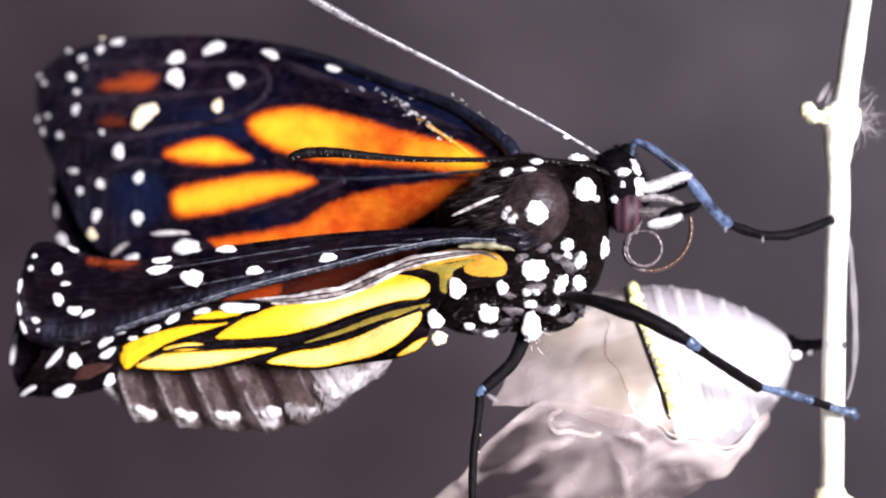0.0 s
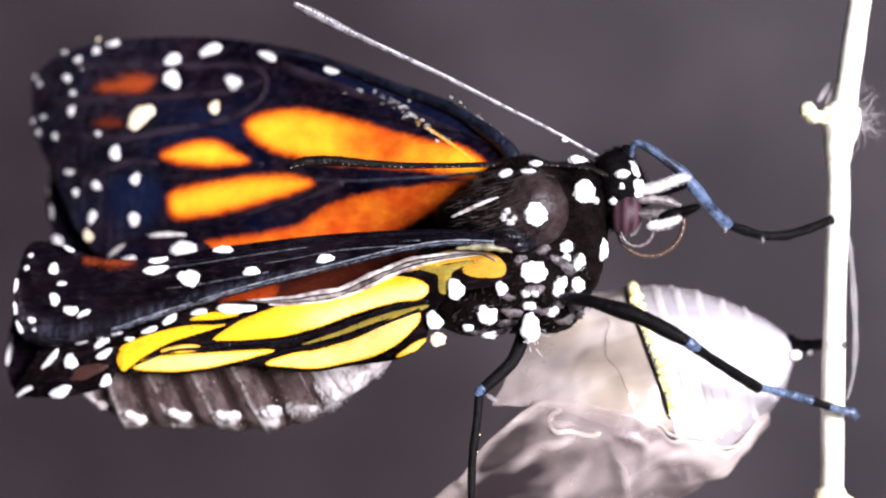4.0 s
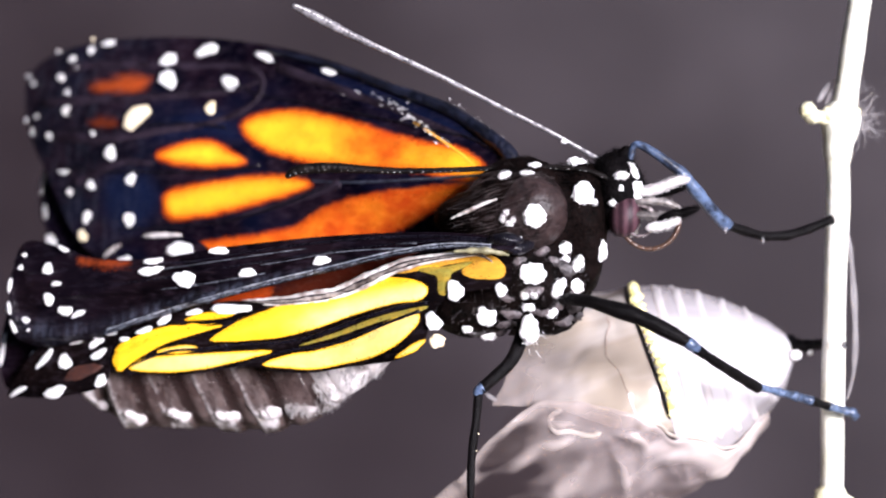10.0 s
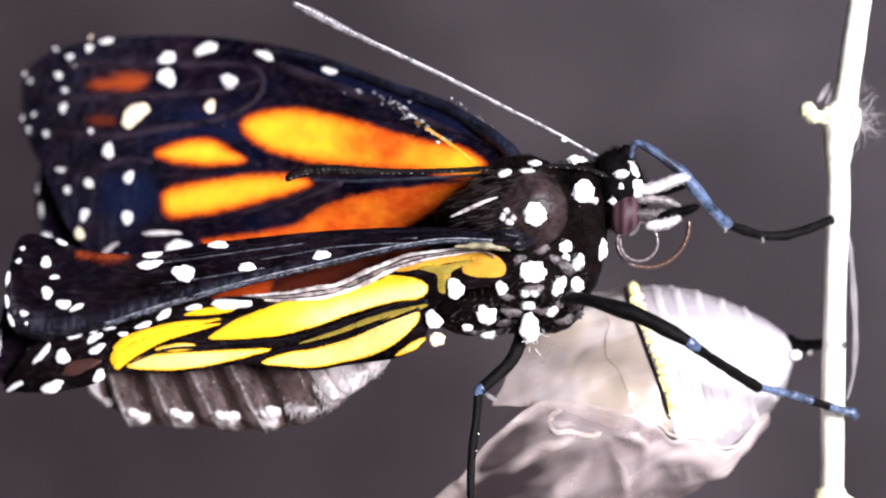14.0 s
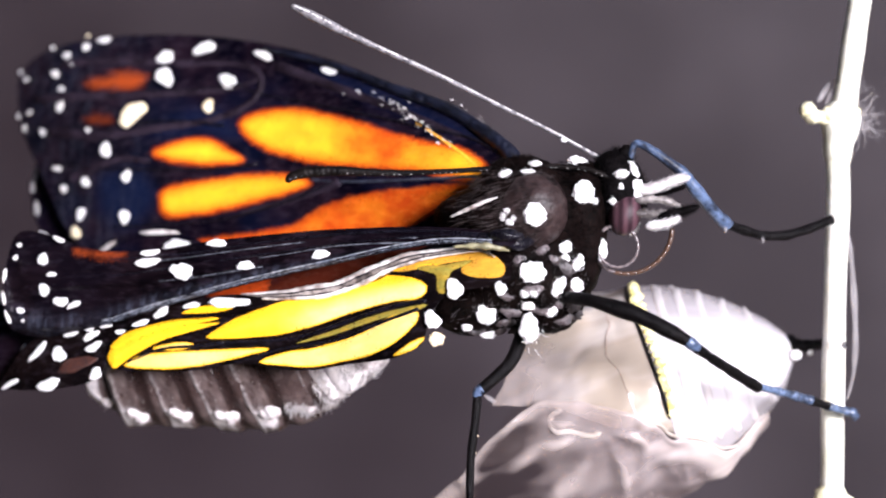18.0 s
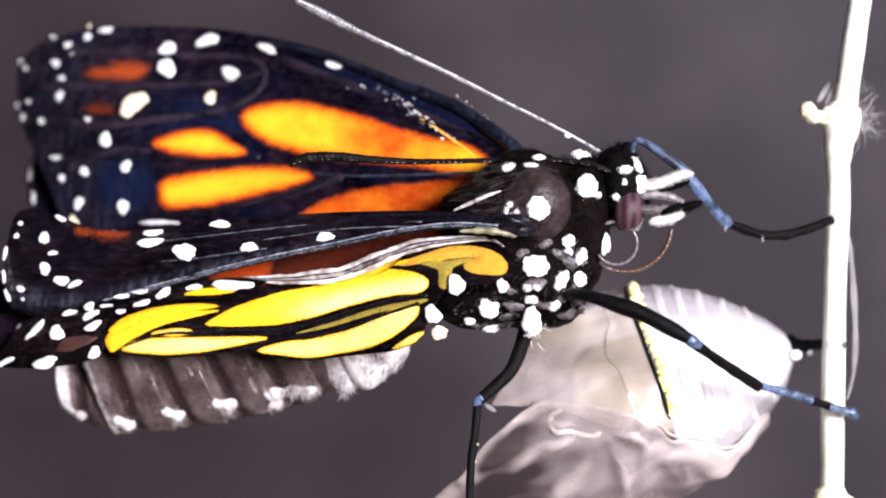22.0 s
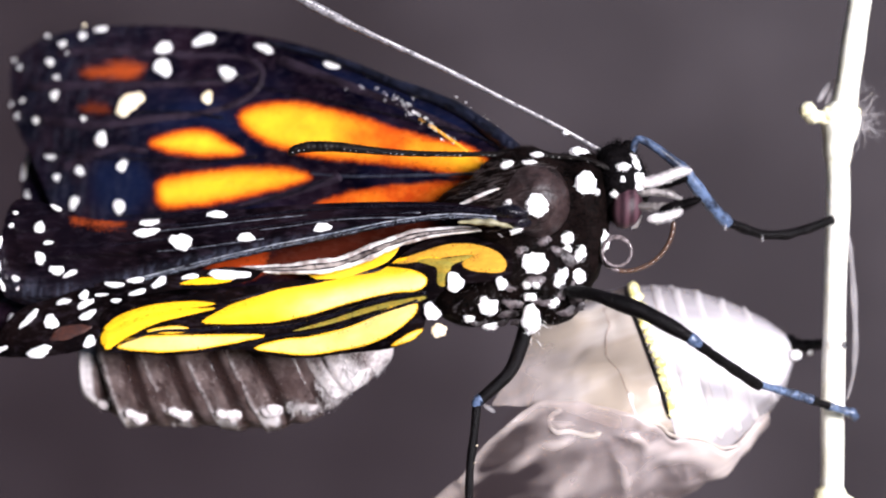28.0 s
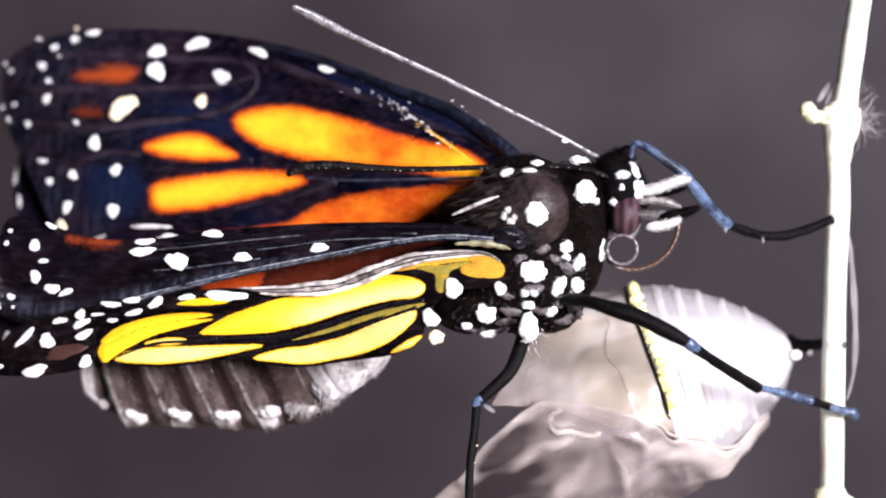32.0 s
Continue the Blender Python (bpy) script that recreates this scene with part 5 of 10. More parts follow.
veins([[(-30.3, 4.3), (-27.0, 4.45), (-23.0, 4.55), (-19.5, 4.7), (-17.0, 5.0), (-15.4, 5.6)], [(-29.3, 2.2), (-25.5, 1.9), (-22.0, 2.35), (-18.5, 2.9), (-16.2, 3.9), (-15.4, 5.2), (-16.0, 6.2), (-18.0, 6.55), (-21.0, 6.45)],
       [(-28.6, 6.6), (-26.0, 6.75), (-23.0, 6.7), (-20.0, 6.65)], [(-14.5, 6.35), (-10.5, 4.75), (-6.5, 3.2), (-3.2, 1.75)],
       [(-27.5, -0.9), (-24.5, 0.35), (-22.4, 0.35)], [(-10.5, -1.05), (-13.2, -2.0), (-16.5, -2.95)]],
      "far", far_forewing, 0.36, 0.0, vein_purple, 0.3)
specks = []
# two paths of loose scales; the third imitates gloss highlights on the leading edge
for path, count, spread, size in (([(-6.79, 3.21), (-5.25, 2.26), (-3.69, 1.26)], 24, 0.17, 0.065), ([(-10.78, 4.98), (-8.61, 4.36), (-6.29, 3.23)], 22, 0.33, 0.045), ([(-3.62, 3.82), (-1.54, 2.36), (-0.39, 1.37)], 20, 0.12, 0.05)):
    line = spline(path, 60)
    for k in range(count):
        sx, sz = swell("far", line[wing_rng.integers(0, 60)] + wing_rng.normal(size=2) * (0.1, spread))[0]
        s = size * wing_rng.uniform(0.5, 1.1)
        specks.append(ball((sx, float(far_depth(sx, sz)) - 0.1, sz), (s * wing_rng.uniform(1.2, 2.2), 0.05, s * 0.8), 6, 9, 0.3, 5.0, -30))
part("bright_crease", tube([(x, float(far_depth(x, z)) - 0.1, z, w) for (x, z), w in zip(swell("far", spline([(-5.94, 2.63), (-5.07, 2.09), (-4.21, 1.48), (-3.08, 0.63), (-2.03, -0.34)], 20)), np.interp(np.arange(20), [0, 6, 14, 19], [0.02, 0.07, 0.11, 0.05]))], 40, 8, None, 0.5),
     plain("bright_crease", (0.95, 0.50, 0.035), (0.85, 0.30, 0.010), 900, 0.4, 0.00003), far_forewing, "bright yellow crease beside the leading edge")
part("scales_and_glints", join(*specks), white_scale, far_forewing, "scattered silvery scales, and white specks for the rib's highlights")["kind"] = "stuff"
part("costal_rib", tube([(x, float(far_depth(np.array(x), np.array(z))) - 0.12, z, 0.5 - 0.012 * i) for i, (x, z) in enumerate(swell("far", spline(FAR_TOP[:7], 30) - np.array([0.0, 0.34])))], 70, 14, lambda u: 1 + 0.05 * math.sin(u * 47) + 0.04 * math.sin(u * 19)), plain("glossy_rib", (0.0012, 0.0014, 0.004), (0.010, 0.012, 0.026), 500, 0.36, 0.00012, 0.5), far_forewing, "glossy blue-black leading edge")

# near hindwing
near_hindwing = leaf("hindwing", "hind", [(0.63, -0.38), (0.62, 0.30), (-0.10, 0.95), (-1.60, 1.28), (-3.60, 1.10), (-4.90, 0.55), (-6.64, -0.83), (-8.20, -1.22), (-10.21, -1.73), (-12.56, -2.25), (-13.80, -2.70), (-15.27, -3.02), (-16.75, -3.35), (-19.27, -3.46), (-21.55, -4.36), (-22.82, -5.18), (-22.91, -5.72), (-22.73, -6.18)],
                     [(0.63, -0.38), (0.30, -1.12), (-2.78, -1.63), (-3.92, -2.93), (-4.25, -4.03), (-4.72, -4.57), (-6.01, -5.14), (-7.52, -5.41), (-9.06, -5.68), (-10.59, -5.96), (-12.14, -5.98), (-13.92, -5.74), (-15.26, -5.77), (-17.06, -6.13), (-18.88, -6.35), (-20.50, -6.40), (-21.91, -6.41), (-22.73, -6.18)],
                     [(0.0, [(-16.85, -4.34), (-15.37, -3.36), (-14.02, -2.77), (-12.56, -2.10), (-10.21, -1.47), (-8.20, -0.94), (-6.86, -0.66), (-5.54, -0.68), (-4.56, -0.86), (-4.07, -1.21), (-4.15, -1.63), (-4.69, -1.95), (-5.77, -2.06), (-7.31, -2.45), (-9.07, -3.02), (-10.62, -3.58), (-12.63, -4.09), (-14.43, -4.29), (-15.78, -4.38)]),
                      (0.10, [(-13.70, -5.61), (-12.16, -5.02), (-10.61, -4.77), (-9.06, -4.31), (-7.74, -3.81), (-6.65, -3.17), (-5.78, -2.78), (-4.81, -2.56), (-4.53, -2.76), (-4.71, -3.23), (-5.36, -3.88), (-6.22, -4.51), (-7.52, -5.10), (-9.06, -5.48), (-10.60, -5.79), (-12.14, -5.77)]),
                      (0.30, [(-21.69, -6.13), (-20.78, -5.51), (-19.16, -5.26), (-17.10, -5.08), (-14.85, -4.90), (-13.29, -4.82), (-13.15, -4.94), (-13.94, -5.16), (-15.27, -5.51), (-17.06, -5.92), (-18.89, -6.18), (-20.51, -6.24)]),
                      (0.60, [(-22.39, -6.29), (-22.72, -5.71), (-22.47, -5.16), (-21.54, -4.68), (-19.92, -4.04), (-18.10, -3.66), (-16.73, -3.56), (-16.05, -3.51), (-16.72, -3.73), (-18.07, -4.13), (-19.43, -4.59), (-20.56, -5.17), (-21.48, -5.75), (-22.04, -6.21)]),
                      (0.30, [(-19.98, -5.11), (-19.41, -4.85), (-18.27, -4.66), (-17.58, -4.74), (-17.68, -4.95), (-18.71, -5.12)]),
                      (1.06, [(-5.89, -0.34), (-4.27, 0.33), (-2.84, 0.78), (-1.42, 0.81), (-0.22, 0.45), (0.32, -0.20), (0.10, -0.70), (-0.86, -0.77), (-1.75, -0.65), (-2.15, -0.30), (-1.44, 0.20), (-2.65, 0.09), (-4.07, -0.15), (-5.28, -0.40)]),
                      (0.35, [(-6.00, -5.00), (-5.15, -4.32), (-4.29, -3.97), (-4.34, -4.17), (-4.94, -4.67)]),
                      (0.60, [(-6.42, -0.38), (-5.58, -0.11), (-4.82, -0.01), (-5.08, -0.24), (-5.91, -0.41)]),
                      (-1.0, [(-4.26, -2.21), (-6.87, -2.81), (-9.51, -3.80), (-11.51, -4.52), (-9.51, -4.03), (-6.87, -3.11), (-4.48, -2.50)]),
                      (-1.0, [(-4.82, -0.17), (-4.09, 0.09), (-3.27, -0.07), (-2.38, 0.07), (-1.53, 0.23), (-1.93, -0.1), (-2.68, -0.42), (-2.88, -1.08), (-3.1, -1.63), (-3.5, -1.47), (-3.53, -0.66), (-4.02, -0.43)])],
                     yellow_wing, butterfly, "yellow hindwing with black veins", HINGE["hind"], 300, 110)
patches([(-2.55, -1.37, 0.62, 0.59, -0), (0.01, -1.35, 0.36, 0.45, -20), (-3.82, -3.05, 0.55, 0.55, -0)], "hind", near_hindwing, white_scale, wing_rng, "", "white_spot", 0.3)
veins([[(-4.15, -2.04), (-5.78, -2.31), (-8.41, -3.15), (-10.62, -3.94), (-12.63, -4.37), (-15.77, -4.59)], [(-4.59, -2.50), (-6.87, -3.35), (-9.28, -4.31), (-12.17, -4.81), (-13.72, -5.26)], [(-15.77, -4.59), (-17.12, -4.83), (-19.40, -5.08), (-21.47, -5.90)]],
      "hind", near_hindwing, 0.13, 0.02)
leaf("inner_fold", "web", [(-8.8, -1.42), (-11.0, -1.6), (-13.6, -2.0), (-15.27, -2.25), (-16.75, -2.35), (-19.27, -2.45), (-21.55, -3.25), (-22.9, -4.3), (-23.1, -5.0)], [(-8.8, -1.42), (-11.0, -1.85), (-13.6, -2.55), (-15.27, -3.0), (-16.75, -3.45), (-18.6, -3.75), (-20.2, -4.2), (-21.6, -4.75), (-22.5, -5.25), (-23.1, -5.0)],
     [(0.60, [(-22.6, -5.15), (-21.6, -4.25), (-19.9, -3.6), (-18.0, -3.25), (-16.6, -3.2), (-16.0, -3.35), (-16.8, -3.6), (-18.6, -4.0), (-20.2, -4.4), (-21.6, -5.1)])], yellow_wing, near_hindwing, "part of the wing that unrolls from under its margin", None, 120, 30)
wing_margin = leaf("wing_margin", "margin", [(-13.48, -2.19), (-15.57, -2.13), (-18.08, -2.64), (-20.85, -2.95), (-23.66, -3.77), (-25.34, -4.50), (-27.51, -5.36), (-28.89, -7.15), (-29.36, -8.04)],
                   [(-13.48, -2.19), (-14.18, -2.73), (-15.14, -3.04), (-16.61, -3.39), (-18.44, -3.58), (-20.25, -4.01), (-21.87, -4.59), (-22.63, -5.09), (-22.75, -5.67), (-22.63, -6.38), (-23.27, -7.12), (-24.97, -7.64), (-27.50, -8.01), (-29.36, -8.04)],
                   [(0.85, [(-18.29, -3.25), (-17.36, -2.89), (-15.98, -2.71), (-15.28, -2.84), (-16.18, -3.09), (-17.55, -3.24)])], yellow_wing, butterfly, "black white-spotted margin of the hindwing", HINGE["margin"], 160, 60)
FOLD = swell("margin", spline([(-0.29, 0.54), (-0.95, 0.84), (-1.82, 0.86), (-3.34, 0.64), (-5.07, 0.29), (-6.81, -0.42), (-9.02, -1.46), (-11.24, -1.92), (-13.49, -2.15), (-14.87, -2.18)], 34))
PLEAT = np.interp(np.arange(34), [0, 4, 10, 16, 24, 29, 33], [0.04, 0.18, 0.33, 0.46, 0.42, 0.25, 0.10])
for lift, thick, name, mat, lab in ((0.62, 0.42, "pale_fold", fold_pale, "silvery crumpled wing fold"), (0.0, 0.46, "pale_fold", fold_grey, "greyish pleat of the wing fold"), (-0.62, 0.40, "pale_fold", fold_pale, "silvery crumpled wing fold"),
                                    (0.31, 0.15, "fold_line", vein_dark, "dark line along the fold"), (-0.33, 0.13, "fold_line", vein_dark, "dark line along the fold")):
    part(name, tube([(x, float(margin_depth(x, z)) + (0.2 if thick > 0.3 else 0.08), z + 0.05 + lift * w * (1 + 0.12 * math.sin(2.3 * x + lift)), thick * w) for (x, z), w in zip(FOLD, PLEAT)], 110, 10,
                    lambda u: 1 + 0.12 * math.sin(u * 71 + lift * 5) + 0.08 * math.sin(u * 163)), mat, wing_margin, lab)
leaf("inner_fold", "fold", [tuple(p) for p in FOLD[12:27:4]] + [tuple(FOLD[26])], [tuple(p) for p in FOLD[12:13]] + [tuple(p - np.array([0, 0.95])) for p in FOLD[14:23:4]] + [tuple(p) for p in FOLD[26:27]],
     [(0.55, [(-25, 4), (4, 6), (4, -6), (-25, -8)])], yellow_wing, wing_margin, "yellow part of the wing under the fold", None, 90, 20)
patches([(-15.53, -2.55, 1.11, 0.30, 3), (-17.72, -2.81, 0.46, 0.16, 8), (-19.48, -3.25, 0.44, 0.25, 30), (-20.86, -3.23, 0.53, 0.16, 15), (-22.09, -3.57, 0.58, 0.16, -3), (-20.67, -3.89, 0.49, 0.16, 15), (-21.89, -4.43, 0.30, 0.12, 15), (-22.81, -4.19, 0.37, 0.09, 8), (-23.81, -4.29, 0.28, 0.28, 50), (-24.99, -4.74, 0.42, 0.16, 20), (-23.69, -4.76, 0.49, 0.21, 25)],
        "margin", wing_margin, white_scale, wing_rng)
patches([(-23.46, -5.35, 0.49, 0.23, 25), (-25.59, -5.89, 0.44, 0.39, 30), (-26.93, -5.83, 0.72, 0.19, 45), (-26.11, -7.57, 0.79, 0.30, 15), (-23.18, -6.77, 0.42, 0.28, 30), (-28.58, -7.75, 0.56, 0.16, 30)], "margin", wing_margin, white_scale, wing_rng)
patches([(-24.42, -6.35, 1.3, 0.34, 15)], "margin", wing_margin, rust_scale, wing_rng, "faint rust-brown patch", "rust_streak", 0.05)
leaf("curled_margin", "curl", [(-25.5, -4.09), (-28.56, -3.26), (-29.95, -2.99), (-30.29, -4.31), (-30.35, -5.7)], [(-25.5, -4.09), (-26.09, -5.99), (-28.26, -7.9), (-29.52, -8.06), (-30.11, -7.44), (-30.35, -5.7)], [], orange_wing, wing_margin, "black curled-in wing margin", None, 60, 36)
patches([(-30.2, -5.77, 0.14, 0.84, -3), (-30.16, -3.34, 0.14, 0.43, -15), (-28.18, -6.08, 0.24, 0.38, -0)], "curl", wing_margin, white_scale, wing_rng)

# near forewing
NEAR_LOW = [(0, -0), (-0.64, -0.39), (-4.04, -0.45), (-7.32, -1.08), (-10.64, -2.0), (-14.01, -2.88), (-17.45, -3.85), (-21.64, -5.15), (-24.49, -6.09), (-27.76, -6.79), (-29.18, -6.7), (-30.22, -6.08), (-30.42, -4.69), (-30.16, -2.29)]
near_forewing = leaf("forewing", "near", [(0, -0), (-0.8, 0.32), (-2.41, 0.46), (-5.68, 0.47), (-10.66, 0.09), (-14.72, -0.41), (-18.17, -0.91), (-20.94, -1.45), (-24.46, -1.59), (-27.05, -0.91), (-28.93, -0.46), (-29.8, -0.91), (-30.16, -2.29)], NEAR_LOW,
                     [(1.5, [(-25.9, -1.73), (-25, -1.69), (-23.39, -1.72), (-23.03, -1.82), (-23.91, -1.93), (-25.35, -1.9)])], near_wing, butterfly, "folded black forewing with white spots and a curled tip", HINGE["near"], 280, 80)
patches([(-19.52, -2.69, 0.71, 0.47, -25), (-21.58, -2.23, 0.71, 0.27, 15), (-21.42, -1.65, 0.54, 0.2, 10), (-17.47, -0.97, 0.67, 0.2, 5), (-11.31, -1.4, 0.6, 0.23, 8), (-15.72, -2.24, 0.6, 0.23, 8), (-27.95, -2.18, 0.34, 0.31, -0), (-27.86, -3.99, 0.34, 0.34, -0), (-26.86, -4.67, 0.41, 0.31, -0), (-26.04, -4.83, 0.44, 0.17, 30), (-27.4, -3.06, 0.27, 0.14, 10)], "near", near_forewing, white_scale, wing_rng, "", "white_spot", 0.24)
patches([(-29.32, -5.24, 0.24, 0.17, -0), (-27.01, -0.97, 0.34, 0.14, -20), (-29.43, -1.35, 0.14, 0.1, -0), (-29.62, -2.11, 0.14, 0.14, 40), (-30.26, -3.15, 0.09, 0.41, -5), (-30.31, -4.52, 0.09, 0.41, -0), (-29.2, -5.83, 0.09, 0.09, -0), (-30.13, -5.66, 0.1, 0.41, 15)], "near", near_forewing, white_scale, wing_rng, "", "white_spot", 0.4)
leaf("inner_fold", "nearfold", [(-0.54, 0.26), (-7.39, -0.23), (-14.26, -1.76), (-17.76, -2.73), (-21.31, -4.02), (-23.81, -5.42)], [(-0.54, 0.26), (-1.37, -1.9), (-5.03, -2.91), (-9.42, -3.94), (-12.16, -4.57), (-14.93, -5.17), (-17.73, -5.54), (-21.28, -6.09), (-23.81, -5.42)],
     [(1.93, [(-14.42, -3.36), (-12.87, -2.27), (-10.11, -1.24), (-6.71, -0.37), (-4.36, -0.37), (-4.03, -1.24), (-7.39, -2.18), (-9.42, -3.27), (-12.68, -4.47), (-14.24, -4.31)]), (1.32, [(-17.92, -4.07), (-16.35, -3.24), (-14.67, -2.95), (-14.52, -3.64), (-15.28, -4.49), (-17.39, -4.68)])], orange_wing, near_forewing, "dull orange inner fold of the wing", None, 120, 34)
veins([[(-0.64, -0), (-4.04, 0.07), (-8.98, -0.51), (-14.02, -1.41), (-18.14, -2.18), (-22.65, -2.94), (-27.28, -3.64)], [(-0.8, 0.19), (-5.35, 0.24), (-10.65, -0.24), (-15.05, -0.91), (-19.19, -1.65), (-24.44, -2.2)]], "near", near_forewing, 0.09, 0.05)
# pale thin lines stand in for specular glints along the wing's ridges
glint_line = plain("ridge_glint", (0.012, 0.013, 0.018), (0.16, 0.17, 0.20), 1300, 0.25, 0.00004)
veins([[(-5.79, -0.19), (-8.00, -0.31), (-11.11, -0.57), (-14.92, -1.15), (-17.89, -1.65), (-20.87, -2.12)], [(-4.69, -0.42), (-7.99, -0.62), (-10.65, -0.92), (-12.88, -1.38), (-14.91, -1.76)], [(-14.67, -2.26), (-16.96, -2.69), (-19.25, -3.11), (-20.86, -3.31)]], "near", near_forewing, 0.05, 0.05, glint_line)
edge = spline(NEAR_LOW, 700)
edge = swell("near", edge[(edge[:, 0] > -24.5) & (edge[:, 0] < -1.5)])
er = np.stack([edge[:, 0], near_depth(edge[:, 0], edge[:, 1]) - 0.06 - 0.24 * np.clip((-edge[:, 0] - 2) / 10, 0, 1), edge[:, 1] + 0.22], 1)
# fringe hairs, with the blue-white glints of the lip in their colour
part("fringe", hairs(er, np.tile((0.25, -0.25, -0.9), (len(er), 1)) + wing_rng.normal(size=(len(er), 3)) * 0.2, 0.2, 0.012, wing_rng),
     plain("fringe_scales", (0.03, 0.037, 0.06), (0.40, 0.45, 0.54), 1900, 0.3), near_forewing, "blue-grey scale fringe, coloured pale for the lip's glints")["kind"] = "stuff"
lip = edge[::12]
part("edge_line", tube([(x, float(near_depth(np.array(x), np.array(z))) - 0.07 - 0.3 * min(1, max(0, (-x - 2) / 10)), z + 0.32, 0.034) for x, z in lip], 200, 6, lambda u: 1 + 0.35 * math.sin(u * 330) + 0.3 * math.sin(u * 97)), plain("silver_edge", (0.10, 0.12, 0.16), (0.45, 0.47, 0.52), 2500, 0.3), near_forewing, "silvery bead line along the edge")
part("wing_base", join(ball((-0.5, 0.3, 0.0), (1.0, 0.7, 0.4), 14, 20, 0.2, 1.2), tube([(-0.8, 0.5, -0.3, 0.25), (0.2, 0.9, -0.5, 0.4), (1.0, 1.5, -0.2, 0.3)], 16, 10)), vein_dark, near_forewing, "dark wing joint")
part("wing_base", ball((0.1, 0.2, -0.2), (0.8, 0.9, 0.7), 12, 16, 0.4, 2.0), vein_dark, far_forewing, "dark wing joint")
part("yellow_root", join(tube([(-3.5, 0.4, -0.75, 0.06), (-2.0, 0.3, -0.65, 0.2), (-0.9, 0.3, -0.75, 0.16), (-0.3, 0.6, -0.9, 0.06)], 20, 8, lambda u: 1 + 0.2 * math.sin(u * 25))), plain("yellowish_root", (0.30, 0.28, 0.16), (0.08, 0.07, 0.04), 1500, 0.5), near_forewing, "yellowish wing root")


